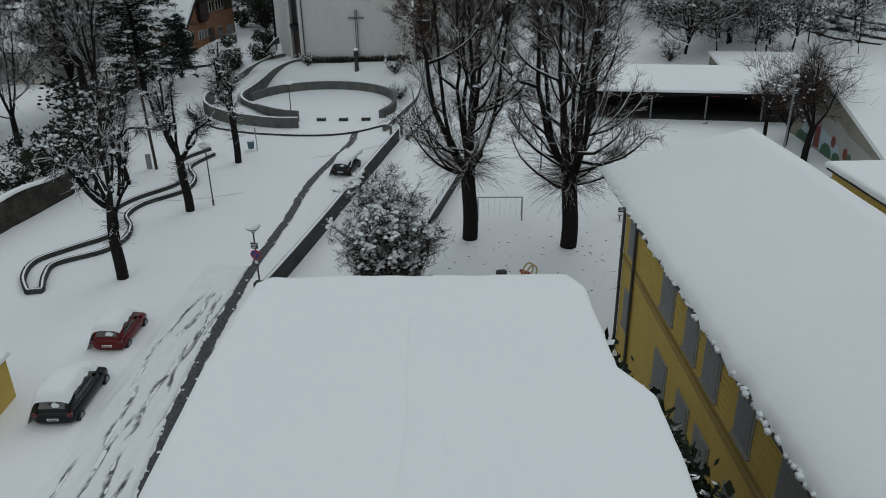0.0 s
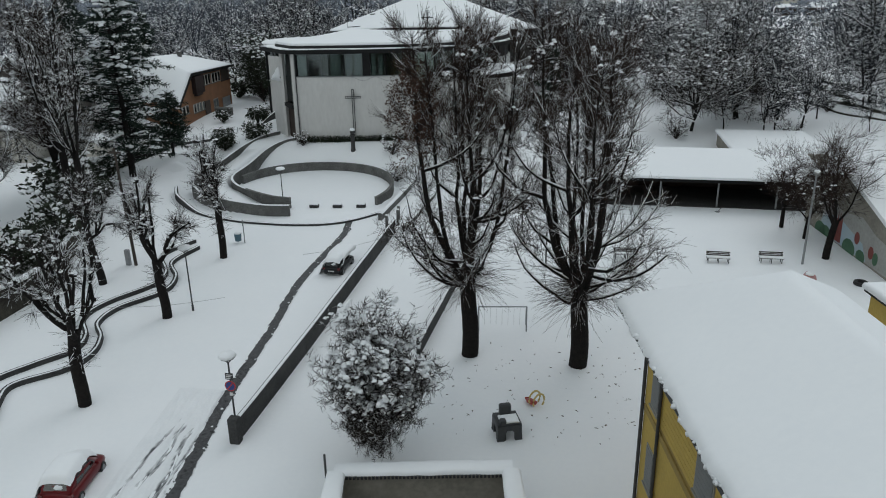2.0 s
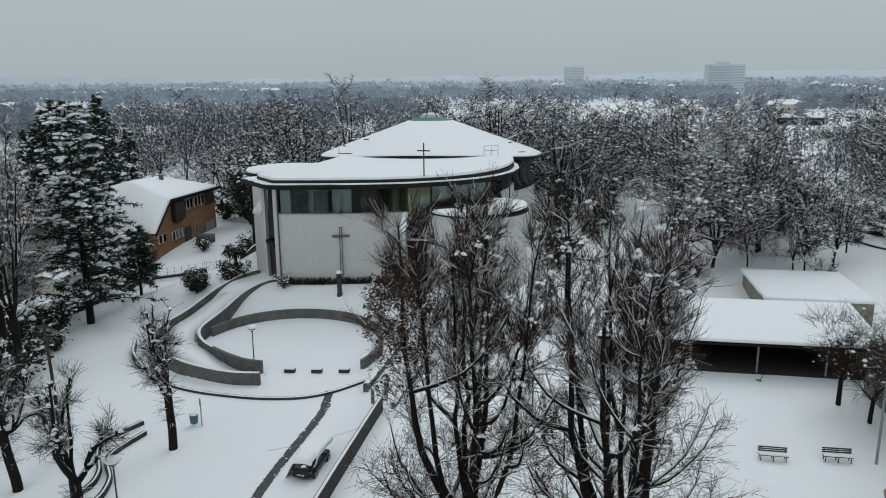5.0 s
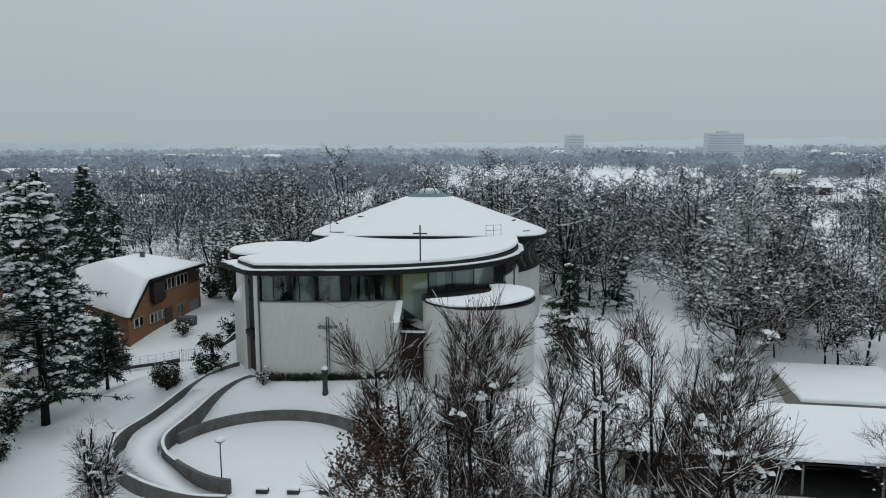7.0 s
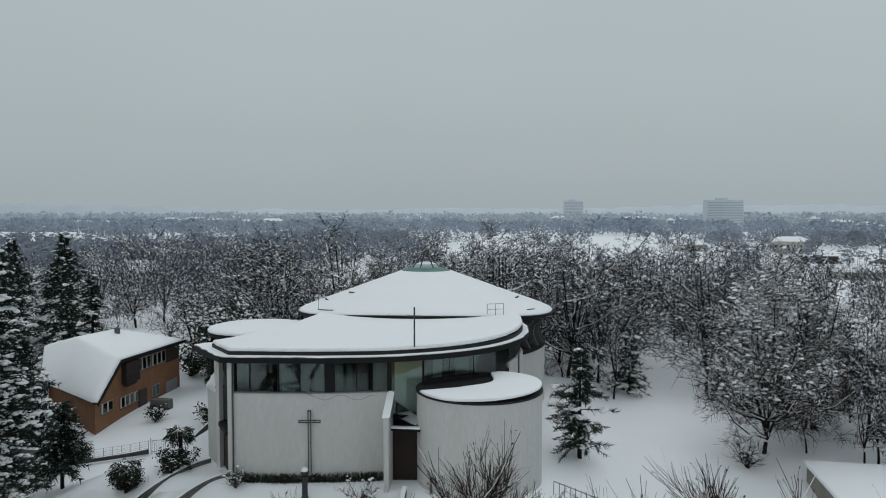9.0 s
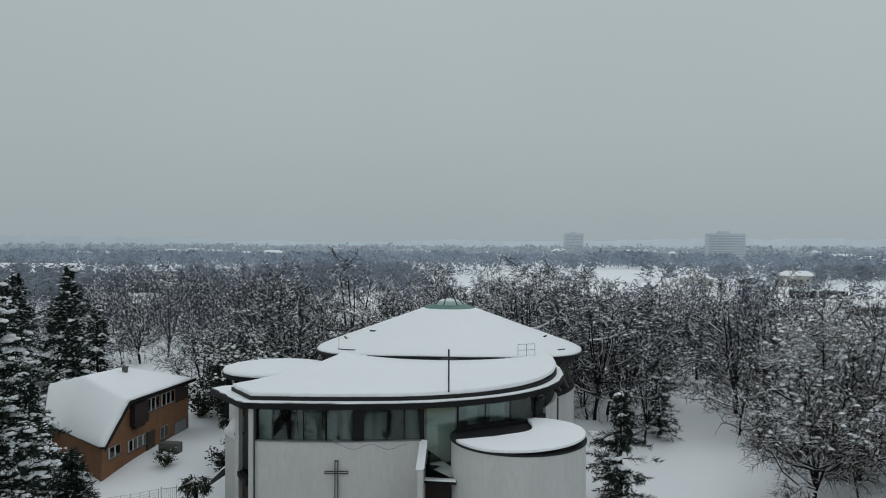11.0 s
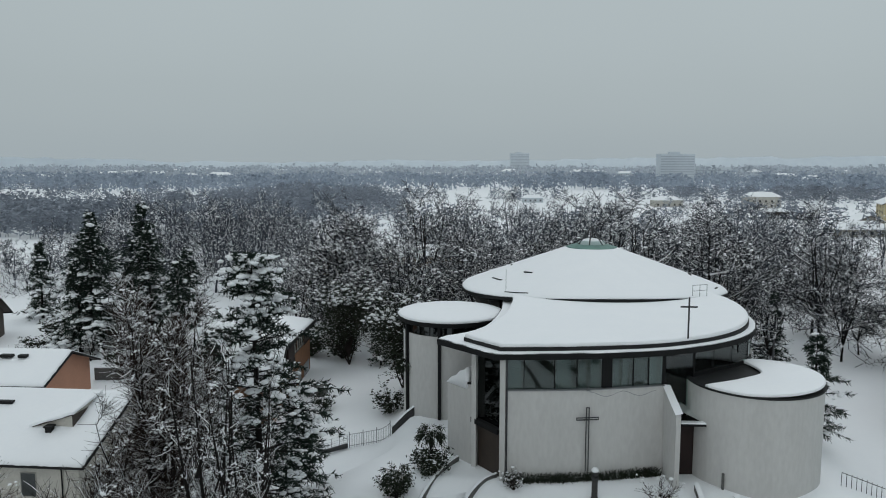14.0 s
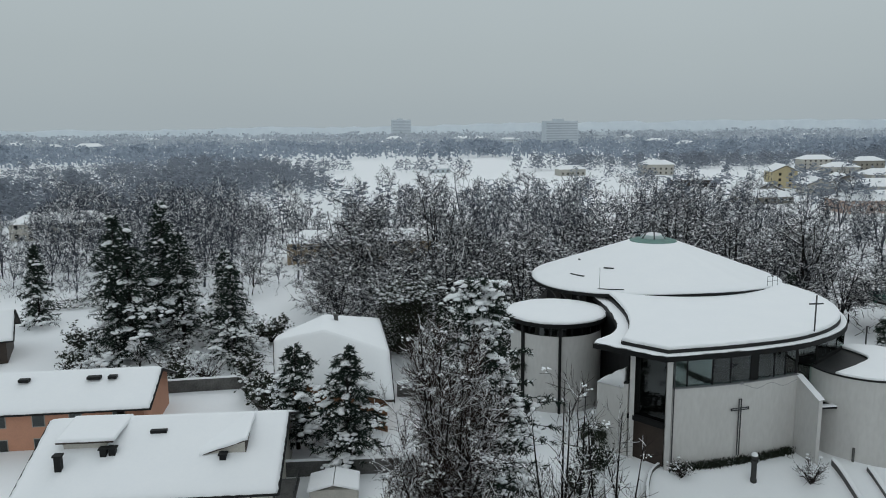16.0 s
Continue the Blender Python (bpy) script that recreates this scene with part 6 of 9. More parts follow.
def conifer(name, label, seed, h, width, whorl=0.5, droop=-0.05, start=0.12, pads=170, pad=0.34, needle=0.055, per=16, top_pow=0.85, mat=None, ragged=0.10):
    """An evergreen with tiers of needled boughs and snow lying on them."""
    rg = np.random.default_rng(seed)
    t = thing(name, label, "tree")
    trunk = np.array([[(0, 0, -0.4 + (h + 0.4) * s) for s in np.linspace(0, 1, 8)]])
    n = int(h / whorl) * 6
    s = np.sort(rg.uniform(start, 0.985, n))
    a = rg.uniform(0, 6.283, n)
    L = width * np.power(1 - (s - start) / (1 - start), top_pow) * rg.uniform(0.65, 1.15, n) * (0.82 + ragged * np.sin(a * 3 + s * 17) + ragged * np.sin(a * 2 - s * 9)) + 0.25
    B = np.empty((n, 6, 3))
    p = np.stack([np.zeros(n), np.zeros(n), s * h], axis=1)
    d = np.stack([np.cos(a), np.sin(a), rg.uniform(-0.12, 0.38, n)], axis=1)
    for j in range(6):
        B[:, j] = p
        d = unit(d + np.array([0, 0, droop]) + rg.normal(size=(n, 3)) * 0.05)
        p = p + d * (L / 5)[:, None]
    part_np("trunk", *merge(strands(trunk, [0.018 * h + 0.05], [0.02], 8), strands(B[:, [0, 2, 5]], 0.012 * L + 0.02, np.full(n, 0.012), 3)), BARK, t, "dark trunk and boughs")
    tw = shoots(rg, B, n * per, 2, 0.38 + 0.035 * width, 0.14, 1.0, 0.8, droop * 1.2, 0.10, 0.75)
    # twigs hang flat along the boughs
    part_np("crown", *strands(tw, np.full(len(tw), needle * 1.6), np.full(len(tw), needle * 0.6), 2), mat or NEEDLE, t, "dark green needles dusted with snow")
    # loose dabs, and cushions bending the tips of the laden boughs
    k = pads // 3
    dabs = tw[rg.integers(0, len(tw), k), 1] + np.array([0, 0, 0.05])
    laden = rg.choice(n, max(6, (pads - k) // 11), p=L / L.sum())
    run = rg.uniform(0.5, 1.0, len(laden))[:, None, None] + rg.normal(size=(len(laden), 11, 1)) * 0.13
    f = np.clip(run, 0.2, 1.0) * 5
    j0 = np.minimum(f.astype(int), 4)[:, :, 0]
    at = B[laden[:, None], j0] + (B[laden[:, None], j0 + 1] - B[laden[:, None], j0]) * (f - j0[:, :, None])
    side = np.stack([-np.sin(a[laden]), np.cos(a[laden]), np.zeros(len(laden))], axis=1)
    off = rg.normal(size=(len(laden), 11, 1)) * (0.10 * L[laden] + 0.05)[:, None, None]
    at = at + side[:, None, :] * off + np.array([0, 0, 0.12]) - np.abs(off) * np.array([0, 0, 0.35])
    size = (np.minimum(rg.lognormal(0.0, 0.3, len(laden)), 1.25)[:, None] * rg.uniform(0.4, 1.05, (len(laden), 11))).reshape(-1)
    C = np.concatenate([at.reshape(-1, 3), dabs])
    tagged(part_np("caught_snow", *clumps(rg, C, pad * np.concatenate([size, rg.uniform(0.15, 0.5, k)]), 0.5), SNOW, t, "cushions of snow on the boughs", smooth=True), kind="stuff")
    return t


def shrub(name, label, seed, h, w, leaves=1500, mat=None, snow=40, size=0.09, twiggy=200, cat="shrub"):
    rg = np.random.default_rng(seed)
    t = thing(name, label, cat)
    core = np.array([[(0, 0, -0.1 + 0.35 * h * s) for s in np.linspace(0, 1, 4)]])
    st = shoots(rg, core, 26, 5, h * 0.75, 0.0, 1.0, 0.9 * w / h, 0.12, 0.12, 0.4)
    tw = shoots(rg, st, max(60, twiggy), 4, h * 0.3, 0.2, 1.0, 0.8, 0.05, 0.15, 0.6)
    part_np("stem", *merge(strands(st, np.full(len(st), 0.03 + 0.006 * h), np.full(len(st), 0.01), 4), strands(tw, np.full(len(tw), 0.014), np.full(len(tw), 0.007), 2)), TWIG, t, "thin stems")
    pick = np.concatenate([tw.reshape(-1, 3), st[:, 2:].reshape(-1, 3)])
    if leaves:
        C = pick[rg.integers(0, len(pick), leaves)] + rg.normal(size=(leaves, 3)) * 0.07 * w
        part_np("foliage", *cards(rg, C, size), mat or BOXLEAF, t, "dense dark leaves")
    hi = pick[pick[:, 2] > np.quantile(pick[:, 2], 0.80 if cat == "tree" else 0.45)]
    tagged(part_np("caught_snow", *clumps(rg, hi[rg.integers(0, len(hi), snow)], rg.uniform(0.06, 0.2, snow) * (0.8 + 0.05 * h), 0.55), SNOW, t, "lumps of snow", smooth=True), kind="stuff")
    return t


def plant(t, x, y, turn=0.0, scale=1.0, sink=0.0):
    t.matrix_world = Matrix.Translation((x, y, ground_z(x, y) - sink)) @ Matrix.Rotation(radians(turn), 4, "Z") @ Matrix.Scale(scale, 4)
    return t


def replant(t, x, y, turn=0.0, scale=1.0):
    o = copy_thing(t, Matrix.Translation((x, y, ground_z(x, y))) @ Matrix.Rotation(radians(turn), 4, "Z"))
    o.scale = (scale, scale, scale)
    return o


def sprays(rg, at, out, n, length, up, wide=1.0, k=3):
    """Fans of n fine shoots that burst from each knuckle."""
    at, out = np.repeat(at, n, axis=0), np.repeat(out, n, axis=0)
    m = len(at)
    d = unit(out + unit(rg.normal(size=(m, 3))) * wide)
    L = length * rg.uniform(0.45, 1.2, m)
    P = np.empty((m, k, 3))
    P[:, 0] = at + rg.normal(size=(m, 3)) * 0.06
    for j in range(1, k):
        d = unit(d + rg.normal(size=(m, 3)) * 0.08 + np.array([0, 0, up]))
        P[:, j] = P[:, j - 1] + d * (L / (k - 1))[:, None]
    return P


def lime_tree(label, seed, h, r, fork, width, stems, arms, rust=0, clots=140, low=1.0):
    """A pollarded lime: short trunk, thick upright stems, arching arms, fans of fine shoots at every knuckle."""
    rg = np.random.default_rng(seed)
    t = thing("lime_tree", label, "tree")
    top = fork * h
    trunk = np.array([[(0.10 * math.sin(s * 5), 0.08 * math.cos(s * 4), -0.4 + (top + 0.4) * s) for s in np.linspace(0, 1, 7)]])
    head = trunk[0, -1]
    # stems leave the head steeply and then run almost straight up
    a = rg.uniform(0, 6.283) + np.arange(stems) * 6.283 / stems + rg.normal(size=stems) * 0.35
    w = width * np.where(np.arange(stems) % 3 == 0, rg.uniform(0.12, 0.26, stems), rg.uniform(0.36, 0.64, stems))
    u = np.linspace(0, 1, 11)
    zt = h * rg.uniform(0.86, 0.97, stems)
    L0 = np.empty((stems, 11, 3))
    for i in range(stems):
        q = w[i] * (0.75 * (1 - np.exp(-u * 4.5)) + 0.25 * u)
        L0[i] = np.stack([head[0] + np.cos(a[i]) * q, head[1] + np.sin(a[i]) * q, head[2] - rg.uniform(0.1, 0.9) + (zt[i] - top) * u], axis=1)
    L0[:, 1:] += np.cumsum(rg.normal(size=(stems, 10, 3)) * np.array([0.11, 0.11, 0.0]), axis=1)
    # arms arch out of the lower stems and turn up
    i, j = rg.integers(0, stems, arms), rg.choice([0, 0, 1, 1, 2, 2, 3, 4, 5], arms)
    A = L0[i, j]
    b = np.arctan2(A[:, 1] - head[1], A[:, 0] - head[0]) + rg.normal(size=arms) * 0.7
    b = np.where(j == 0, rg.uniform(0, 6.283, arms), b)
    v = np.clip(j / 10 + rg.uniform(0.06, 0.24, arms), 0.05, 0.85)
    R = width * np.clip(0.70 + 1.5 * v - 2.3 * v * v, 0.2, 1.0) * rg.uniform(0.55, 0.92, arms)
    E = np.column_stack([np.cos(b) * R + head[0], np.sin(b) * R + head[1], top + v * (h - top)])
    L1 = bent(A, E, rg.uniform(0.05, 0.35, arms), 8)
    L1[:, 1:] += np.cumsum(rg.normal(size=(arms, 7, 3)) * 0.06, axis=1)
    # boughs, then shoots
    B0 = np.concatenate([shoots(rg, L0, 150, 6, 2.5, 0.12, 1.0, 1.0, 0.08, 0.12, 0.6, 0.3), shoots(rg, L0[:, 5:], 190, 6, 2.6, 0.0, 1.0, 0.95, 0.10, 0.12, 0.7, 0.35)])
    B1 = shoots(rg, L1, 230, 5, 1.7, 0.2, 1.0, 0.8, 0.10, 0.12, 0.7, 0.2)
    tips = np.concatenate([B0[:, 3:].reshape(-1, 3), B1[:, 2:].reshape(-1, 3), L1[:, 3:].reshape(-1, 3), L0[:, 4:].reshape(-1, 3)])
    way = np.concatenate([np.repeat(unit(B0[:, -1] - B0[:, 0]), 3, 0), np.repeat(unit(B1[:, -1] - B1[:, 0]), 3, 0), np.repeat(unit(L1[:, -1] - L1[:, 3]), 5, 0), np.repeat(unit(L0[:, -1] - L0[:, 4]), 7, 0)])
    s = (tips[:, 2] - top) / (h - top)
    hi, mid, lo = s > 0.55, (s <= 0.55) & (s > 0.22), s <= 0.22
    tw = [sprays(rg, tips[hi], way[hi] + np.array([0, 0, 0.3]), 12, 1.05, 0.12, 0.75),
          sprays(rg, tips[mid], way[mid] + np.array([0, 0, 0.1]), 7, 0.9, 0.03, 0.95),
          sprays(rg, tips[lo], way[lo], 6, 1.05, -0.08, 1.05),
          shoots(rg, L0, 1300, 3, 0.9, 0.0, 1.0, 1.0, 0.06, 0.08, 0.5),
          shoots(rg, B0, 1500, 3, 0.75, 0.1, 1.0, 0.9, 0.05, 0.10, 0.6)]
    # the ruff of thin shoots below the head
    m = int(36 * low)
    c = rg.uniform(0, 6.283, m)
    ruff = np.column_stack([np.cos(c) * r * 0.8 + head[0], np.sin(c) * r * 0.8 + head[1], top + rg.uniform(-0.9, 1.0, m)])
    tw.append(sprays(rg, ruff, np.column_stack([np.cos(c), np.sin(c), np.full(m, 0.12)]) * 1.4, 14, 2.9, -0.10, 0.7, 5))
    L2 = np.concatenate([B0, np.concatenate([B1, B1[:, -1:]], axis=1)])
    rs, ra = r * rg.uniform(0.30, 0.46, stems), r * rg.uniform(0.15, 0.27, arms)
    part_np("trunk", *merge(strands(trunk, [r * 1.08], [r * 0.92], 10), strands(L0, rs, rs * 0.16, 7), strands(L1, ra, ra * 0.22, 6), strands(B0, np.full(len(B0), 0.027), np.full(len(B0), 0.009), 3), strands(B1, np.full(len(B1), 0.027), np.full(len(B1), 0.009), 3)), BARK, t, "dark wet trunk and stems", smooth=True)
    part_np("crown", *merge(*[strands(x, np.full(len(x), 0.0100), np.full(len(x), 0.006), 2) for x in tw]), ROSETWIG, t, "fans of fine bare shoots")
    flat = L1[np.abs(unit(L1[:, 5] - L1[:, 0])[:, 2]) < 0.9]
    nb = L2[rg.random(len(L2)) < 0.75]
    lie = [strands(flat + np.array([0, 0, r * 0.15]), np.full(len(flat), 0.075), np.full(len(flat), 0.022), 4), strands(nb + np.array([0, 0, 0.03]), np.full(len(nb), 0.019), np.full(len(nb), 0.010), 3)]
    for x in tw:
        y = x[rg.random(len(x)) < 0.07]
        lie.append(strands(y[:, :3] + np.array([0, 0, 0.015]), np.full(len(y), 0.015), np.full(len(y), 0.008), 2))
    tagged(part_np("lying_snow", *merge(*lie), SNOW, t, "snow lying along the limbs"), kind="stuff")
    q = tips[s > 0.35]
    q = q[rg.choice(len(q), clots, p=(np.exp(3.0 * (q[:, 2] / h) + 0.4 * q[:, 0]) / np.exp(3.0 * (q[:, 2] / h) + 0.4 * q[:, 0]).sum()))]
    C = np.repeat(q, 6, axis=0) + rg.normal(size=(clots * 6, 3)) * np.array([0.13, 0.13, 0.08])
    tagged(part_np("caught_snow", *tufts(rg, C, 0.13 * rg.uniform(0.3, 1.0, len(C))), SNOW, t, "clots of snow", smooth=True), kind="stuff")
    ends = np.concatenate([x[:, -1] for x in tw])
    tagged(part_np("seed_pod", *cards(rg, ends[rg.integers(0, len(ends), 2600)] - np.array([0, 0, 0.04]), 0.05, 3.0), RUSTLEAF, t, "withered seed pods"), kind="stuff")
    if rust:
        C = ends[np.linalg.norm((ends - np.array([-0.55 * width, -0.2 * width, 0.70 * h])) * np.array([1, 1, 0.45]), axis=1) < 1.8]
        C = C[rg.integers(0, len(C), rust)] + rg.normal(size=(rust, 3)) * 0.1
        tagged(part_np("withered_leaf", *cards(rg, C, 0.09), RUSTLEAF, t, "rust-brown withered leaves"), kind="stuff")
    return t


# the two great limes in the play yard
plant(lime_tree("tall lime with dense upright shoots and dark trunk", 3, 24.2, 0.56, 0.25, 6.2, 8, 26, 5200, 60, 0.9), -7.6, 53.0, 0)
plant(lime_tree("tall lime with spreading limbs and clinging snow", 8, 24.4, 0.60, 0.22, 7.6, 9, 30, 0, 150, 1.15), 0.0, 52.6, 0)
def crooked(rg, A, d, L, k, wig, up):
    """Knotty limbs that leave the points A along d and bend as they grow."""
    P, p, d = np.empty((len(A), k, 3)), A.copy(), unit(d)
    for m in range(k):
        P[:, m] = p
        d = unit(d + rg.normal(size=d.shape) * wig + np.array([0, 0, up]))
        p = p + d * (L / (k - 1))[:, None]
    return P


def pollard_tree(label, seed, h, r, fork, spread, limbs, lean):
    """A street pollard: stout trunk, elbowed limbs with swollen knuckles, tufts of fine shoots, snow on every limb."""
    rg = np.random.default_rng(seed)
    t = thing("pollard_tree", label, "tree")
    top = fork * h
    trunk = np.array([[(lean[0] * u * u * top + 0.05 * math.sin(u * 7), lean[1] * u * u * top + 0.05 * math.cos(u * 6), -0.4 + (top + 0.4) * u) for u in np.linspace(0, 1, 8)]])
    head = trunk[0, -1]
    a = rg.uniform(0, 6.283) + np.arange(limbs) * 6.283 / limbs + rg.normal(size=limbs) * 0.3
    A = np.repeat(head[None], limbs, 0) - np.column_stack([np.zeros((limbs, 2)), rg.uniform(0, 0.12, limbs) * top])
    L1 = crooked(rg, A, np.column_stack([np.cos(a), np.sin(a), rg.uniform(0.35, 0.9, limbs)]), rg.uniform(0.20, 0.27, limbs) * h, 6, 0.18, 0.16)
    own = np.repeat(np.arange(limbs), 3)
    at = rg.choice([2, 3, 4, 5, 5], len(own))
    out = L1[own, 5] - L1[own, 0]
    L2 = crooked(rg, L1[own, at], out * np.array([1, 1, 0.3]) / (0.3 * h) + rg.normal(size=(len(own), 3)) * 0.55 + np.array([0, 0, 1.1]), rg.uniform(0.18, 0.34, len(own)) * h, 6, 0.2, 0.14)
    L2 = np.concatenate([L2, crooked(rg, np.repeat(head[None], 2, 0), rg.normal(size=(2, 3)) * 0.3 + np.array([0, 0, 1]), rg.uniform(0.4, 0.5, 2) * h, 6, 0.12, 0.1)])
    L3 = shoots(rg, L2, 46, 5, 0.105 * h, 0.3, 1.0, 0.9, 0.10, 0.2, 0.6, 0.2)
    reach_ = spread / max(1e-3, np.quantile(np.linalg.norm((L3 - head)[..., :2], axis=2), 0.97))
    for L in (L1, L2, L3):
        L[..., :2] = head[:2] + (L[..., :2] - head[:2]) * min(1.7, max(0.7, reach_))
    tips = np.concatenate([L2[:, 2:].reshape(-1, 3), L3[:, 2:].reshape(-1, 3), L1[:, 3:].reshape(-1, 3)])
    way = np.concatenate([np.repeat(unit(L2[:, -1] - L2[:, 2]), 4, 0), np.repeat(unit(L3[:, -1] - L3[:, 1]), 3, 0), np.repeat(unit(L1[:, -1] - L1[:, 2]), 3, 0)])
    c = rg.uniform(0, 6.283, 40)
    epi = np.column_stack([np.cos(c) * r + head[0] * 0.6, np.sin(c) * r + head[1] * 0.6, top * rg.uniform(0.45, 1.0, 40)])
    tw = [sprays(rg, tips, way, 12, 1.0, 0.03, 0.9), sprays(rg, epi, np.column_stack([np.cos(c), np.sin(c), np.full(40, 0.2)]), 3, 0.9, -0.06, 0.6)]
    K = np.concatenate([L1[:, -1], L2[:, -1], L1[:, 2], head[None]])
    part_np("trunk", *merge(strands(trunk, [r * 1.1], [r * 0.95], 10), strands(L1, np.full(limbs, r * 0.62), np.full(limbs, r * 0.40), 7), strands(L2, np.full(len(L2), r * 0.36), np.full(len(L2), r * 0.16), 6), strands(L3, np.full(len(L3), 0.035), np.full(len(L3), 0.014), 3)), BARK, t, "dark wet trunk and elbowed limbs", smooth=True)
    for spot in K:
        part_np("knuckle", *clumps(rg, spot[None], [r * rg.uniform(0.38, 0.55)], 1.0), BARK, t, smooth=True)
    part_np("crown", *merge(*[strands(x, np.full(len(x), 0.0125), np.full(len(x), 0.007), 2) for x in tw]), TWIG, t, "tufts of fine bare shoots")
    lie = [strands(L1[:, 1:] + np.array([0, 0, r * 0.42]), np.full(limbs, r * 0.42), np.full(limbs, r * 0.28), 5), strands(L2[:, 1:] + np.array([0, 0, r * 0.16]), np.full(len(L2), r * 0.20), np.full(len(L2), r * 0.10), 4), strands(L3 + np.array([0, 0, 0.03]), np.full(len(L3), 0.034), np.full(len(L3), 0.018), 3)]
    for x in tw:
        y = x[rg.random(len(x)) < 0.10]
        lie.append(strands(y[:, :3] + np.array([0, 0, 0.02]), np.full(len(y), 0.022), np.full(len(y), 0.011), 2))
    tagged(part_np("lying_snow", *merge(*lie), SNOW, t, "snow lying along the limbs"), kind="stuff")
    q = np.concatenate([K, tips[rg.integers(0, len(tips), 34)]])
    C = np.repeat(q, 5, axis=0) + rg.normal(size=(len(q) * 5, 3)) * np.array([0.11, 0.11, 0.06]) + np.array([0, 0, 0.08])
    tagged(part_np("caught_snow", *tufts(rg, C, 0.12 * rg.uniform(0.4, 1.1, len(C))), SNOW, t, "clots of snow", smooth=True), kind="stuff")
    return t


# pollards of the park
for sd, lb, hh, rr, fk, wd, ld, ln, x, y, a in ((11, "bare pollard with thick knuckled limbs and dark trunk", 14.2, 0.38, 0.38, 3.0, 4, (0.05, 0), -31.0, 42.7, 0), (12, "bare pollard forking low with snow in its crown", 13.4, 0.36, 0.36, 2.8, 3, (-0.04, 0), -32.1, 55.0, 40), (13, "slim bare pollard beside the plaza ramp", 13.4, 0.31, 0.37, 2.8, 4, (0, 0), -32.9, 66.9, 80), (14, "leaning bare pollard near the winding wall", 12.4, 0.33, 0.35, 2.9, 3, (-0.16, 0.05), -41.0, 60.0, 10)):
    plant(pollard_tree(lb, sd, hh, rr, fk, wd, ld, ln), x, y, a)
plant(bare_tree("bare_tree", "wide bare tree standing before the painted wall", 15, 11.8, 0.30, 0.30, 6, (0.10, 0), 0.32, 0.06, 2600, 0.012, 60, ROSETWIG, 30, 0.13, 0.14, side=2), 22.4, 75.6, 0)
plant(bare_tree("bare_tree", "small bare tree by the open shelter", 16, 8.6, 0.20, 0.26, 6, (0, 0), 0.34, 0.07, 2000, 0.012, 60, ROSETWIG, 26, 0.13, 0.15, side=2), 20.5, 84.2, 0)
plant(bare_tree("bare_tree", "slender bare tree beside the painted wall", 43, 7.6, 0.17, 0.3, 5, (0.05, 0), 0.32, 0.07, 1500, 0.012, 50, ROSETWIG, 22, 0.13, 0.15, side=2), 21.9, 80.9, 0)
bigbare = crown_tree("bare_tree", "tall egg-shaped bare tree, its fine twigs tipped with snow", 17, 25.6, 0.52, 0.16, 5.8, 8, 34, 190, 16500, 0.0165, 1.15, 0.03, 1000, 0.13, 0.8, ROSETWIG, 0.085, lay_twigs=0.22)
plant(bigbare, -61.9, 83.6, 0)
replant(bigbare, -63.0, 66.0, 220, 0.74)
vtree = crown_tree("bare_tree", "tall open bare tree with forked upright limbs", 46, 23.4, 0.42, 0.3, 3.6, 4, 9, 28, 1000, 0.015, 1.2, 0.0, 90, 0.12, 1.1, TWIG, 0.075, rise=0.16, fan=(0.3, 0.8), lay_twigs=0.12)
plant(vtree, -54.9, 76.1, 30)
replant(vtree, -52.7, 75.2, 170, 0.93)
bigbare2 = crown_tree("bare_tree", "bare garden tree with snow lying along its limbs", 18, 17.5, 0.34, 0.2, 5.2, 4, 16, 100, 6500, 0.0125, 1.35, 0.03, 120, 0.16, 1.3, TWIG, 0.08, lay_twigs=0.10)
plant(bigbare2, -73.0, 64.0, 0)
replant(bigbare2, -60.5, 63.0, 200, 0.9)
replant(bigbare2, -68.0, 71.0, 300, 0.9)
replant(bigbare2, -59.5, 69.5, 150, 0.95)
fruit = crown_tree("fruit_tree", "young leafless fruit tree with snow along its upright limbs", 19, 6.6, 0.20, 0.24, 2.1, 4, 9, 16, 260, 0.014, 0.8, 0.0, 40, 0.10, 1.2, TWIG, 0.14, rise=0.2, fan=(0.3, 0.8), lay_twigs=0.1)
plant(fruit, -97.5, 146.5, 60, 0.8)
replant(fruit, -104.0, 145.5, 200, 0.75)

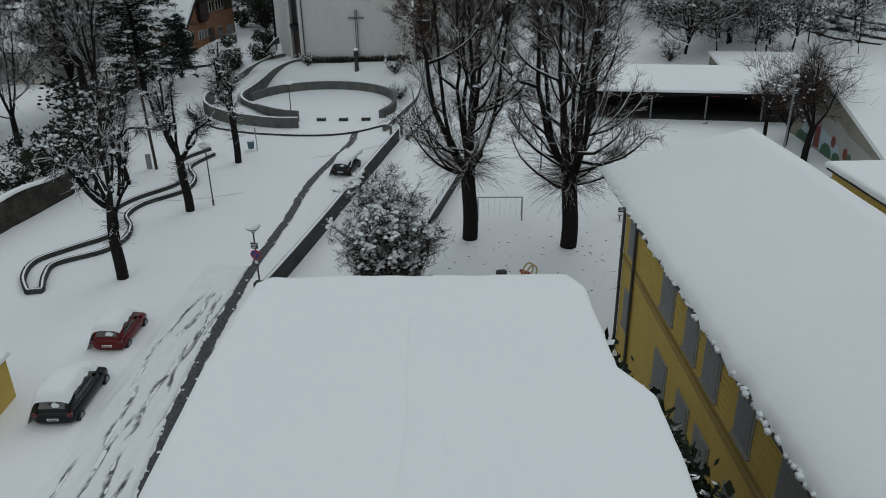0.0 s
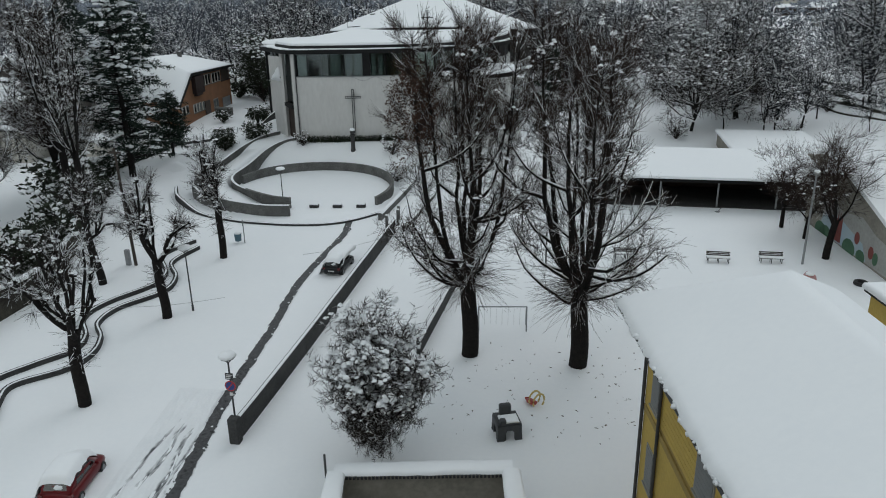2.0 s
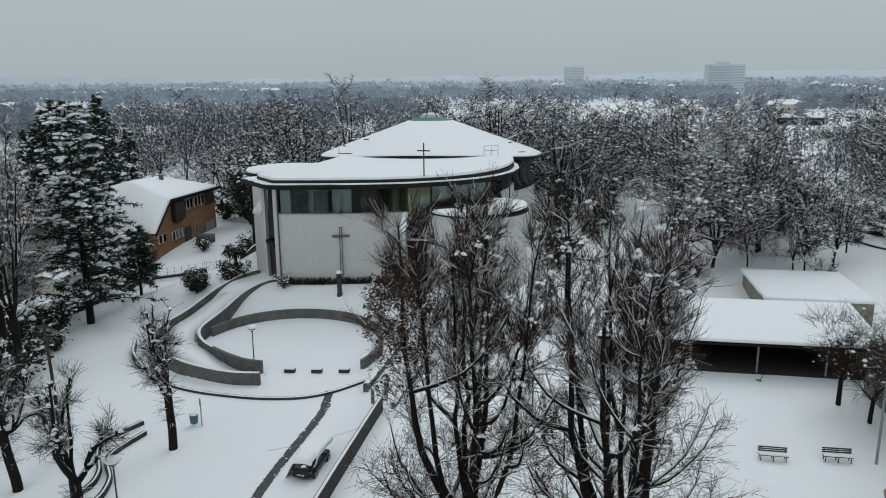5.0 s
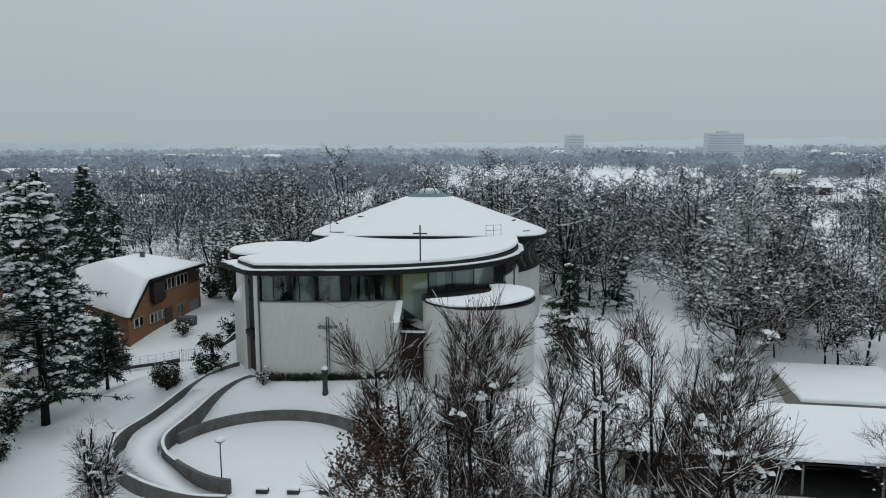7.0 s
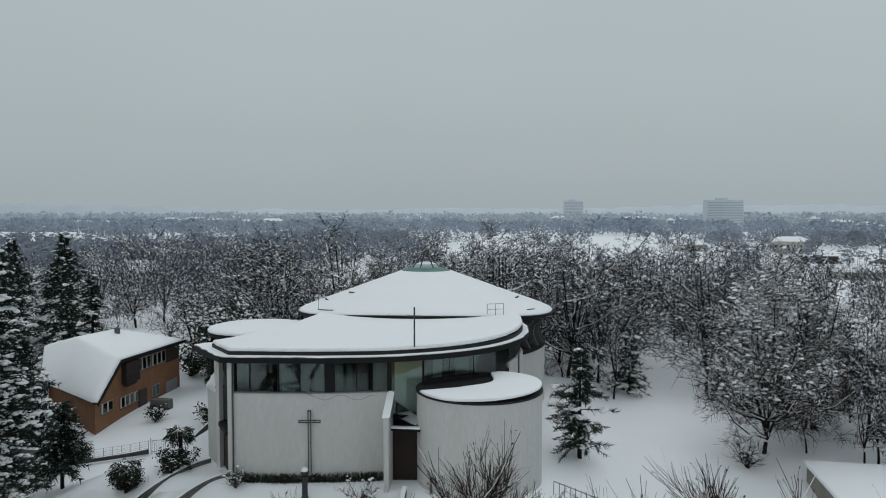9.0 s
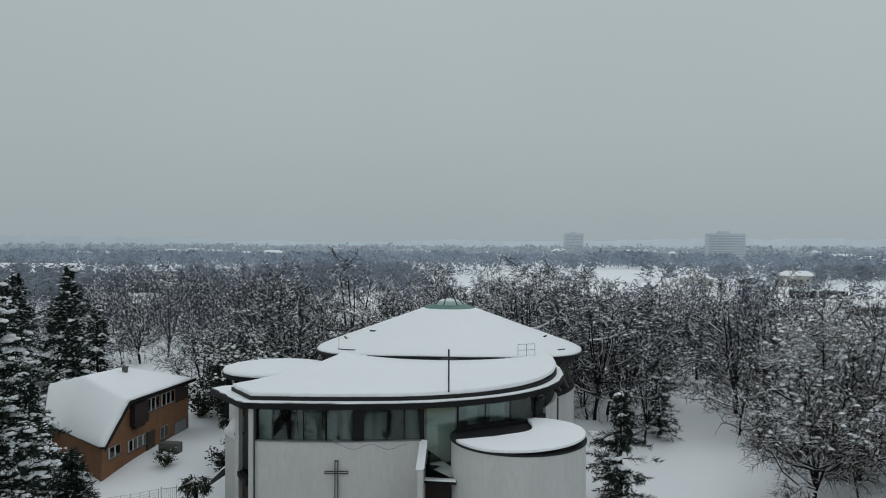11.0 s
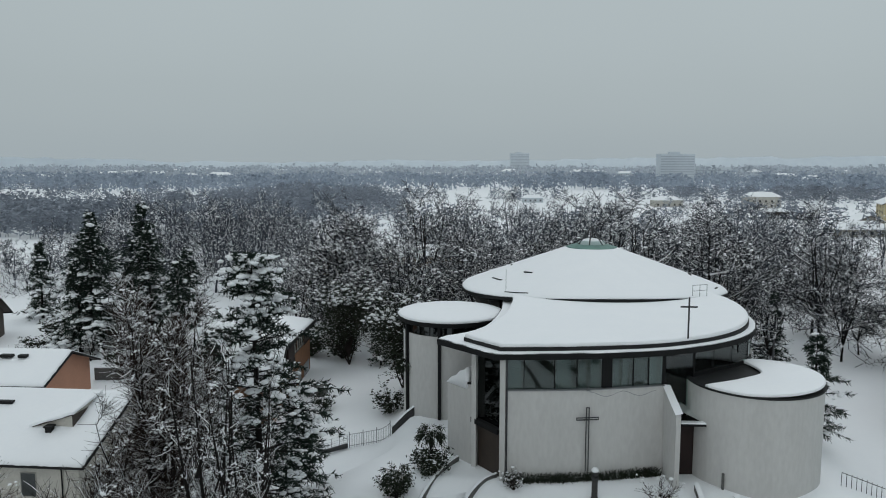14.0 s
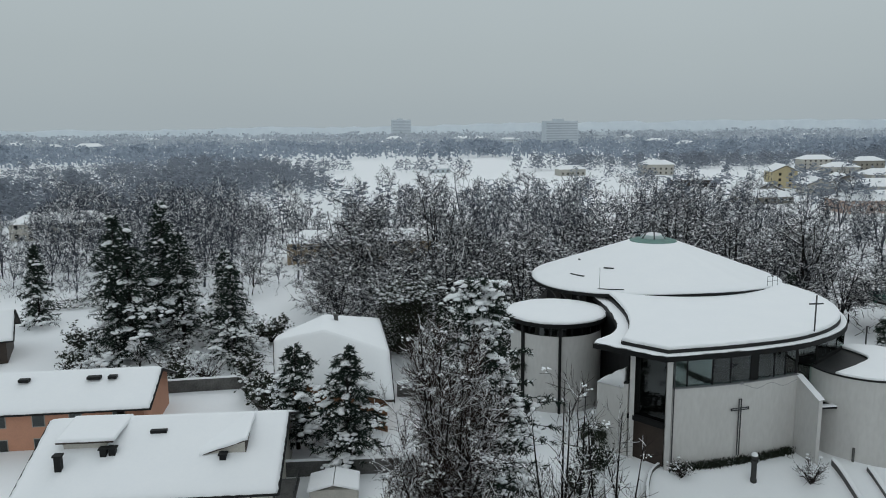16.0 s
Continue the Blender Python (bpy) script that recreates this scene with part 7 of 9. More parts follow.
# evergreens
def cedar_tree(label, seed, h, reach, tiers):
    """A cedar: straight trunk, level boughs in open tiers, flat sprays of needles, thick pads of snow."""
    rg = np.random.default_rng(seed)
    t = thing("cedar_tree", label, "tree")
    trunk = np.array([[(0.15 * math.sin(s * 4), 0.12 * math.cos(s * 5), -0.4 + (h + 0.2) * s) for s in np.linspace(0, 1, 10)]])
    z = np.repeat(np.linspace(2.4, h - 0.5, tiers), 8) + rg.normal(size=tiers * 8) * 0.25
    n = len(z)
    a = rg.uniform(0, 6.283, n)
    s_ = np.clip(z / h, 0, 1)
    L = reach * np.clip(1.08 - s_ ** 2.4, 0.16, 1.0) * rg.uniform(0.55, 1.1, n) * (0.85 + 0.16 * np.sin(a * 2 + 0.6) + 0.12 * np.sin(a * 3 + s_ * 15)) + 0.3
    B = np.empty((n, 7, 3))
    p = np.stack([np.zeros(n), np.zeros(n), z], axis=1)
    d = np.stack([np.cos(a), np.sin(a), rg.uniform(0.05, 0.30, n) + 0.35 * s_ ** 4], axis=1)
    for j in range(7):
        B[:, j] = p
        d = unit(d + np.array([0, 0, -0.055]) + rg.normal(size=(n, 3)) * np.array([0.07, 0.07, 0.02]))
        p = p + d * (L / 6)[:, None]
    part_np("trunk", *merge(strands(trunk, [0.46], [0.05], 9), strands(B, 0.012 * L + 0.03, np.full(n, 0.014), 4)), BARK, t, "dark trunk and level boughs", smooth=True)
    side = shoots(rg, B, n * 9, 3, 1.25, 0.22, 1.0, 0.85, -0.04, 0.06, 0.75, 0.3)
    side[:, 1:, 2] = side[:, :1, 2] + (side[:, 1:, 2] - side[:, :1, 2]) * 0.22 - np.array([0.05, 0.14])
    tw = np.concatenate([shoots(rg, side, n * 130, 2, 0.42, 0.05, 1.0, 0.85, -0.16, 0.08, 0.6), shoots(rg, B[:, 2:], n * 40, 2, 0.42, 0.0, 1.0, 0.9, -0.16, 0.08, 0.6)])
    part_np("crown", *merge(strands(tw, np.full(len(tw), 0.048), np.full(len(tw), 0.018), 2), strands(side, np.full(len(side), 0.02), np.full(len(side), 0.01), 2)), NEEDLE, t, "flat sprays of dark needles")
    # pads lie on the outer half of most boughs, drooping with them
    keep = np.flatnonzero(rg.random(n) < 0.62)
    C, R = [], []
    for i in keep:
        for c in range(rg.integers(1, 3)):
            u = rg.uniform(0.5, 0.97)
            k = min(int(u * 6), 5)
            q = B[i, k] + (B[i, k + 1] - B[i, k]) * (u * 6 - k)
            e = unit(B[i, k + 1] - B[i, k])
            f = np.array([-e[1], e[0], 0.0])
            m, size = 14, rg.uniform(0.25, 0.72) * (0.75 + 0.5 * s_[i])
            x, y = rg.normal(size=m) * size * 0.85, rg.normal(size=m) * size * 0.55
            C.append(q + x[:, None] * e + y[:, None] * f + np.column_stack([np.zeros((m, 2)), 0.12 - 0.22 * (x * x + y * y) / size]))
            R.append(size * rg.uniform(0.28, 0.55, m))
    k = side[rg.random(len(side)) < 0.35]
    C.append(k[:, 1:].reshape(-1, 3) + np.array([0, 0, 0.06])); R.append(rg.uniform(0.05, 0.17, 2 * len(k)))
    tagged(part_np("lying_snow", *clumps(rg, np.concatenate(C), np.concatenate(R), 0.5), SNOW, t, "thick pads of snow on the boughs", smooth=True), kind="stuff")
    return t


cedar = cedar_tree("tall open cedar with level boughs under pads of snow", 21, 25.4, 7.4, 25)
plant(cedar, -58.3, 93.1, 0)
spruce = conifer("spruce_tree", "dark narrow spruce dusted with snow", 22, 20.0, 6.4, 0.42, -0.09, 0.06, 1050, 0.44, 0.036, 42, 0.75, ragged=0.3)
plant(spruce, -107.0, 152.0, 0, 1.1)
for x, y, a, s in ((-106.0, 168.0, 40, 1.2), (-101.0, 160.0, 140, 1.0), (-112.0, 161.0, 200, 1.15), (-93.0, 158.0, 90, 0.85), (-90.0, 147.5, 300, 0.82)):
    replant(spruce, x, y, a, s)
snowfir = conifer("fir_tree", "fir tree with thick snow on every bough", 23, 13.0, 3.9, 0.42, -0.10, 0.06, 560, 0.40, 0.032, 44, 0.9, ragged=0.2)
plant(snowfir, -106.5, 163.5, 0, 1.05)
plant(conifer("fir_tree", "broad open fir with snow on its boughs beside the drum", 29, 12.0, 4.4, 0.5, -0.08, 0.10, 300, 0.36, 0.028, 60, 0.8, ragged=0.2), -4.6, 116.5, 0)
for x, y, a, s in ((-108.6, 150.6, 60, 1.35), (-57.5, 147.5, 10, 0.7), (-132.0, 176.0, 200, 1.2), (3.0, 152.0, 80, 0.9)):
    replant(snowfir, x, y, a, s)
yew = shrub("yew_tree", "dark rounded yew with lumps of snow", 24, 8.2, 1.9, 9000, BOXLEAF, 230, 0.14, 900, "tree")
gfir = conifer("fir_tree", "broad dark garden fir with snow on its boughs", 36, 11.4, 3.9, 0.34, -0.09, 0.06, 900, 0.34, 0.03, 62, 0.6, ragged=0.25)
plant(gfir, -70.7, 112.9, 0, 1.25)
replant(gfir, -77.0, 117.5, 130, 1.12)
plant(yew, -52.3, 135.4, 60, 1.5)
replant(yew, -62.4, 147.0, 250, 1.5)
plant(conifer("young_fir", "broad young evergreen on a short bare trunk, dusted with snow", 25, 9.2, 3.5, 0.3, -0.10, 0.2, 330, 0.28, 0.03, 50, 0.5, ragged=0.2), -58.0, 103.4, 0)

# shrubs
low = shrub("evergreen_shrub", "low dark evergreen shrub half covered in snow", 27, 2.0, 1.4, 800, BOXLEAF, 30, 0.13, 110)
plant(low, -60.0, 90.0, 10, 1.4)
laurel = shrub("laurel_shrub", "low spreading dark laurel capped with snow", 35, 2.9, 2.4, 2600, BOXLEAF, 70, 0.17, 260)
plant(laurel, -44.9, 103.2, 0, 1.0, 0.6)
replant(laurel, -47.6, 99.1, 140, 0.8)
for x, y, a, s in ((-52.4, 125.9, 80, 1.7), (-48.0, 62.0, 50, 1.5), (-49.5, 56.5, 150, 1.7), (-61.4, 126.4, 260, 1.15), (-56.0, 84.0, 20, 1.2), (-49.5, 66.0, 70, 2.2), (-52.0, 71.5, 160, 2.6), (-55.5, 77.5, 250, 2.4), (-50.5, 61.0, 300, 2.3), (-59.5, 81.0, 15, 2.8), (-96.5, 141.0, 40, 1.6), (-87.5, 142.0, 200, 1.9), (-100.0, 150.0, 90, 1.5), (-114.0, 147.0, 10, 1.8), (-117.0, 158.0, 100, 2.2), (-84.5, 133.0, 170, 1.9), (-82.0, 126.5, 220, 2.4), (-97.0, 168.0, 30, 2.5), (-86.0, 160.0, 130, 2.6), (-78.0, 150.0, 60, 2.4), (-70.0, 152.0, 240, 2.7), (-64.5, 150.5, 310, 2.2)):
    replant(low, x, y, a, s)
twigbush = shrub("bare_shrub", "small leafless shrub dusted with snow", 28, 2.4, 1.7, 0, None, 50, 0.1, 260)
plant(twigbush, -24.3, 98.8, 0, 1.15)
for x, y, a, s in ((-37.0, 100.2, 90, 0.8), (-22.5, 94.0, 200, 1.0), (30.0, 122.0, 10, 1.4), (14.0, 122.0, 50, 1.5), (-99.0, 143.5, 20, 1.7), (-92.5, 139.0, 140, 1.9), (-112.0, 141.5, 230, 1.6), (-104.0, 137.0, 70, 1.4), (-80.5, 139.0, 10, 2.0), (-75.0, 146.0, 120, 2.2)):
    replant(twigbush, x, y, a, s)
# small palms by the church
def palm(label, x, y, h, seed):
    rg = np.random.default_rng(seed)
    t = thing("palm_tree", label, "palm", Matrix.Translation((x, y, ground_z(x, y))))
    stem = np.array([[(0.05 * math.sin(3 * s), 0, -0.3 + (h + 0.3) * s) for s in np.linspace(0, 1, 6)]])
    part_np("trunk", *strands(stem, [0.17], [0.20], 9), BARK, t, "shaggy dark trunk")
    n = 52
    a, el = rg.uniform(0, 6.283, n), rg.uniform(-0.2, 1.1, n)
    d = np.stack([np.cos(a) * np.cos(el), np.sin(a) * np.cos(el), np.sin(el)], axis=1)
    p, fr_ = np.tile(np.array([0, 0, h]), (n, 1)).astype(float), np.empty((n, 6, 3))
    for j in range(6):
        fr_[:, j] = p
        p = p + d * 0.30
        d = unit(d + np.array([0, 0, -0.34]))
    blades = shoots(rg, fr_[:, 2:], n * 16, 3, 0.55, 0.0, 1.0, 0.7, -0.35, 0.05, 0.8)
    part_np("frond", *merge(strands(fr_, np.full(n, 0.03), np.full(n, 0.012), 2), strands(blades, np.full(len(blades), 0.045), np.full(len(blades), 0.012), 2)), BOXLEAF, t, "drooping dark fronds")
    C = fr_[:, 2:4].reshape(-1, 3)[rg.integers(0, 2 * n, 26)] + np.array([0, 0, 0.05])
    tagged(part_np("caught_snow", *clumps(rg, C, rg.uniform(0.08, 0.24, 26), 0.45), SNOW, t, "clots of snow", smooth=True), kind="stuff")
    return t


palm("small palm with drooping fronds under clots of snow", -45.0, 104.3, 3.2, 51)
palm("tall palm against the rotunda with snow in its crown", -49.4, 120.8, 6.2, 52)
palm("low palm beside the ramp wall, snow on its fronds", -47.6, 98.8, 2.2, 53)
# dead plants along the church wall
rg = np.random.default_rng(30)
bed_pts = np.array([front_at(t, -0.35) for t in rg.uniform(0.0, 0.97, 900)])
bed_base = np.column_stack([bed_pts + rg.normal(size=(900, 2)) * 0.18, np.full(900, CHURCH - 0.05)])
bl = np.stack([bed_base, bed_base + np.column_stack([rg.normal(size=(900, 2)) * 0.12, rg.uniform(0.2, 0.55, 900)]), bed_base + np.column_stack([rg.normal(size=(900, 2)) * 0.25, rg.uniform(0.4, 0.95, 900)])], axis=1)
bed = tagged(part_np("flower_bed", *strands(bl, np.full(900, 0.05), np.full(900, 0.02), 3), BOXLEAF), "withered dark bedding plants along the church wall", "plants", kind="stuff")

# ---------------------------------------------------------------- woods and distance
def frosted(seed, h, sides, boughs, ribbons, fine, width=0.3, fork=0.16, lumps=40, lump=0.16, share=0.18, leaders=4, kp=2, reach=0.085):
    """A round-headed woodland tree: wood, dark twigs, lying snow."""
    rg = np.random.default_rng(seed)
    trunk, L0, L1 = skeleton_of(rg, h, 0.013 * h, fork, width * h, leaders, sides, (rg.normal() * 0.1, rg.normal() * 0.1), 0.05)
    L2 = shoots(rg, np.concatenate([L1, L0[:, 1:]]), boughs, 4, h * 0.16, 0.2, 1.0, 0.9, 0.05, 0.2, 0.6)
    L3 = shoots(rg, L2, ribbons, kp, h * reach, 0.1, 1.0, 1.1, 0.05, 0.3, 0.5)
    wood = merge(strands(trunk[:, ::2], [0.013 * h], [0.009 * h], 4), strands(L0[:, ::2], np.full(len(L0), 0.008 * h), np.full(len(L0), 0.002 * h), 3), strands(L1[:, ::2], np.full(sides, 0.005 * h), np.full(sides, 0.002 * h), 2))
    twig = merge(strands(L2, np.full(boughs, 0.0022 * h), np.full(boughs, fine), 2), strands(L3, np.full(ribbons, fine * 1.2), np.full(ribbons, fine * 0.6), 2))
    # snow lies thickest in a few patches of the crown
    heart = L2[rg.integers(0, boughs, 12), 2]
    near = np.exp(-(np.linalg.norm(L3[:, None, 0] - heart[None], axis=2).min(1) / (0.13 * h)) ** 2)
    up_ = np.clip((L3[:, 0, 2] / h - 0.15) * 1.6, 0.2, 1.0)
    pick = L3[rg.random(ribbons) < share * (0.45 + 1.3 * near) * up_]
    a_, m = pick[:, :1] + (pick[:, -1:] - pick[:, :1]) * 0.15, int(boughs * 0.5)
    b_ = pick[:, :1] + (pick[:, -1:] - pick[:, :1]) * rg.uniform(0.5, 0.9, (len(pick), 1, 1))
    strips = np.concatenate([a_, b_], axis=1) + np.array([0, 0, 0.03])
    half = L2[:m][:, [0, 2]] if kp == 2 else L2[:m]
    lie = merge(strands(L1[:, ::2] + np.array([0, 0, 0.006 * h]), np.full(sides, 0.004 * h), np.full(sides, 0.0025 * h), 2), strands(half + np.array([0, 0, 0.03]), np.full(m, fine * 1.9), np.full(m, fine), 2), strands(strips, np.full(len(strips), fine * 2.0), np.full(len(strips), fine * 1.1), 2))
    spot = np.concatenate([L3[:, 1], L2[:, 2]])
    spot = spot[spot[:, 2] > 0.35 * h]
    w = np.exp(-(np.linalg.norm(spot[:, None] - heart[None], axis=2).min(1) / (0.1 * h)) ** 2) + 0.12
    C = spot[rg.choice(len(spot), lumps, p=w / w.sum())]
    return wood, twig, merge(lie, tufts(rg, C, lump * rg.uniform(0.4, 1.5, lumps)))


variants, sketches = [], []
for i in range(6):
    hh = (14, 17, 11.5, 19, 15, 21)[i]
    wood, twig, lie = frosted(60 + i, hh, 18, 110, 1550, 0.027, (0.36, 0.33, 0.42, 0.30, 0.38, 0.29)[i], 0.2, 70, 0.13, 0.36, 5, 2, 0.06)
    t = thing("woodland_tree", "leafless woodland tree with snow along its branches", "tree", group="woods behind the church")
    part_np("trunk", *wood, BARK, t, "dark trunk and boughs")
    part_np("crown", *twig, FROST, t, "dense fine twigs")
    tagged(part_np("lying_snow", *lie, SNOW, t, "snow lying along the branches"), kind="stuff")
    variants.append(t)
    wood, twig, lie = frosted(70 + i, hh, 9, 34, 330, 0.055, 0.38, lumps=16, lump=0.17, share=0.30, leaders=4, reach=0.07)
    sketches.append((merge(wood, twig), lie))
wr = random.Random(77)


def open_spot(x, y):
    """Where woods may grow."""
    if y < 152 and x < 20:
        return False
    if -2 < x < 20 and y < 200:
        return abs(x - 8 - (y - 150) * 0.11) > 6.5 - 3.5 * S(150, 205, y)
    if x < -80 and y < 195:
        return False
    if x < -60 and y < 158:
        return False
    if 17 <= x < 60 and y < 125:
        return False
    if -104 < x < -46 and 230 < y < 254:
        return False
    if -104 < x < -52 and 190 < y <= 230:
        return wr.random() < 0.4
    if x > 60 and y > 262 + 0.9 * max(0.0, 104 - x):
        return False
    if -130 < x < 110 and y > 318:
        return False
    return not (26 < x < 80 and 118 < y < 195 and wr.random() < 0.85)


spots = []
tries = 0
while len(spots) < 600 and tries < 40000:
    tries += 1
    x, y = wr.uniform(-190, 190), 118 + 230 * wr.random() ** 0.8
    if abs(x + 25) > 40 + (y - 40) * 0.75 or not open_spot(x, y):
        continue
    if noise.noise(Vector((x * 0.03, y * 0.03, 2.0))) < -0.22 and y > 175:
        continue
    if all((x - a) ** 2 + (y - b) ** 2 > 24 for a, b in spots):
        spots.append((x, y))
spots.sort(key=lambda s: s[1] + 0.15 * abs(s[0] + 20))
for i, (x, y) in enumerate(spots[:128]):
    t = variants[i % 6]
    s, a = min(1.3, wr.uniform(0.78, 1.15) * (1.25 if i % 8 == 3 else 1.0) * (1.0 + 0.35 * noise.noise(Vector((x * 0.05, y * 0.05, 8.0))))), wr.uniform(0, 360)
    if i < 6:
        plant(t, x, y, a, s)
    else:
        replant(t, x, y, a, s).scale = (1.3 * s, 1.3 * s, s)
for nm, which, mat, lb in (("far_woods", 0, FROSTHAZE, "dense leafless woods behind the church"), ("far_woods_snow", 1, SNOW, "snow lying on the leafless woods")):
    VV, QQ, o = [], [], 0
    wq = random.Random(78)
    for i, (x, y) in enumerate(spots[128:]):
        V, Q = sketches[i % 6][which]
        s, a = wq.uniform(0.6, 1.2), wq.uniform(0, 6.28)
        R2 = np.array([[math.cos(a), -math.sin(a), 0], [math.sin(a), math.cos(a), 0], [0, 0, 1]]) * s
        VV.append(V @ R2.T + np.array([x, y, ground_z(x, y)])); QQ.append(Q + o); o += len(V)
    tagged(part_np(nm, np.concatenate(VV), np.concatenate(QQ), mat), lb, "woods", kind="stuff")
# the great bush behind the hall
wood, twig, lie = frosted(26, 9.2, 56, 900, 30000, 0.0115, 0.38, 0.03, 400, 0.07, 0.26, 10, 2, 0.05)
wood, twig, lie = [(V * np.stack([0.42 + 0.68 * np.clip(V[:, 2] / 5.6, 0, 1) ** 1.3] * 2 + [np.ones(len(V))], axis=1), Q) for V, Q in (wood, twig, lie)]
bush = thing("snowball_bush", "great leafless bush with clotted snow on its crown", "shrub")
part_np("stem", *wood, BARK, bush, "dark stems")
part_np("crown", *twig, TWIG, bush, "dense fine twigs")
tagged(part_np("lying_snow", *lie, SNOW, bush, "snow lying along the twigs"), kind="stuff")
rg = np.random.default_rng(9)
seeds_ = twig[0][rg.integers(0, len(twig[0]), 900)]
seeds_ = seeds_[seeds_[:, 2] > 4.2][:190]
C = np.concatenate([seeds_ + rg.normal(size=seeds_.shape) * np.array([0.2, 0.2, 0.12]) for _ in range(11)])
tagged(part_np("caught_snow", *tufts(rg, C, rg.uniform(0.04, 0.15, len(C))), SNOW, bush, "clots of snow", smooth=True), kind="stuff")
plant(bush, -10.8, 40.4, 0, 1.0)
# brambles and saplings on the woodland floor
rg = np.random.default_rng(55)
P0 = []
while len(P0) < 15000:
    x, y = wr.uniform(-190, 190), 150 + 190 * wr.random() ** 0.9
    if abs(x + 25) < 40 + (y - 40) * 0.72 and open_spot(x, y) and (x > -62 or y > 196):
        P0.append((x, y, ground_z(x, y)))
P0 = np.array(P0)
d1 = np.column_stack([rg.normal(size=(15000, 2)) * 0.7, rg.uniform(0.3, 1.3, 15000)])
tagged(part_np("undergrowth", *strands(np.stack([P0, P0 + d1, P0 + d1 * 1.5 + rg.normal(size=(15000, 3)) * 0.5], axis=1), np.full(15000, 0.055), np.full(15000, 0.02), 2), FROST), "dark brambles and saplings on the woodland floor", "undergrowth", kind="stuff")
# one great frosted tree beside the lawn
wood, twig, lie = frosted(90, 21.0, 32, 380, 13000, 0.017, 0.40, 0.08, 1000, 0.14, 0.85, 6, 2, 0.06)
gt = thing("woodland_tree", "broad leafless tree, white with snow, beside the lawn", "tree")
part_np("trunk", *wood, BARK, gt, "dark trunk and boughs")
part_np("crown", *twig, TWIG, gt, "dense fine twigs")
tagged(part_np("lying_snow", *lie, SNOW, gt, "snow lying along the branches"), kind="stuff")
plant(gt, 16.8, 126.5, 30, 1.1)
replant(gt, 25.5, 137.0, 120, 0.85)
for k, (x, y, a, q) in enumerate(((27.0, 124.5, 40, 0.75), (33.5, 129.0, 130, 0.8), (31.0, 141.0, 220, 1.0), (22.0, 147.0, 300, 1.1), (38.0, 137.5, 10, 0.85), (28.0, 155.0, 80, 1.1), (0.5, 147.0, 170, 1.0), (-1.5, 156.0, 30, 1.15), (43.0, 128.0, 260, 0.7))):
    replant(variants[k % 6], x, y, a, q)
replant(gt, 27.0, 150.0, 220, 0.8)


def far_trees(name, label, spots_, h0, h1, seed, mat, ribbons=46, fat=0.10, spread=0.23):
    rg = np.random.default_rng(seed)
    VV, QQ, o = [], [], 0
    for x, y in spots_:
        h = rg.uniform(h0, h1) * (1.0 + 0.55 * noise.noise(Vector((x * 0.011, y * 0.007, 3.0))))
        n = ribbons
        c = np.column_stack([rg.normal(size=(n, 2)) * h * spread, rg.uniform(0.14, 0.92, n) * h])
        c[:, :2] *= (1.25 - c[:, 2:3] / h)
        d = unit(np.column_stack([rg.normal(size=(n, 2)), rg.uniform(-0.3, 0.8, n)])) * h * 0.085
        P = np.stack([c - d, c + d], axis=1)
        P = np.concatenate([P, np.array([[(0, 0, -0.5), (0, 0, h * 0.7)]])])
        thick = np.full(n + 1, fat * h / 12)
        thick[-1] *= 0.4
        V, Q = strands(P, thick, thick * 0.5, 2)
        VV.append(V + np.array([x, y, ground_z(x, y)])); QQ.append(Q + o); o += len(V)
    return tagged(part_np(name, np.concatenate(VV), np.concatenate(QQ), mat), label, "woods", kind="stuff")


def field(x, y):
    """Open snowy fields among the far woods."""
    if 318 < y <= 450 and -140 < x < 125:
        return wr.random() < 0.93
    if -330 < x < -200 and 470 < y < 540:
        return True
    if -600 < x < -330 and 520 < y < 800:
        return wr.random() < 0.85
    if 450 < y < 900 and -92 - 0.27 * (y - 465) < x < 75 + 0.23 * (y - 587):
        return not (640 < y < 690 and noise.noise(Vector((x * 0.02, y * 0.02, 5.0))) > -0.1)
    if x > 60 and 335 < y < 640:
        return wr.random() < 0.86
    return False


mid = []
while len(mid) < 2050:
    y = 325 + 425 * wr.random() ** 1.25
    x = wr.uniform(-1.2, 1) * (60 + y * 0.68) - 25
    if not field(x, y):
        mid.append((x, y))
far_trees("middle_woods", "belts of bare woodland between snowy fields", mid, 8.5, 14, 5, FROSTHAZEFAR, 56, 0.34, 0.26)
far = []
while len(far) < 3600:
    y = 750 + 1700 * wr.random() ** 1.2
    x = wr.uniform(-1.25, 1) * (60 + y * 0.68)
    if not field(x, y):
        far.append((x, y))
# paled by their colour alone, in two steps of mist
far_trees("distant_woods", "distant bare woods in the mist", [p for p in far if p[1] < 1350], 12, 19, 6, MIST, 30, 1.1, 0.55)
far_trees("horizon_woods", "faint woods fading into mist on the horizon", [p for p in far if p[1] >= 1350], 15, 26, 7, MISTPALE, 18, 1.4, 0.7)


# ---------------------------------------------------------------- cars
def loft(sections):
    """Skin over closed sections with equal counts, capped at both ends."""
    n = len(sections[0])
    v = [p for s in sections for p in s]
    f = []
    for i in range(len(sections) - 1):
        f += [(i * n + k, i * n + (k + 1) % n, (i + 1) * n + (k + 1) % n, (i + 1) * n + k) for k in range(n)]
    f += [tuple(range(n - 1, -1, -1)), tuple((len(sections) - 1) * n + k for k in range(n))]
    return v, f


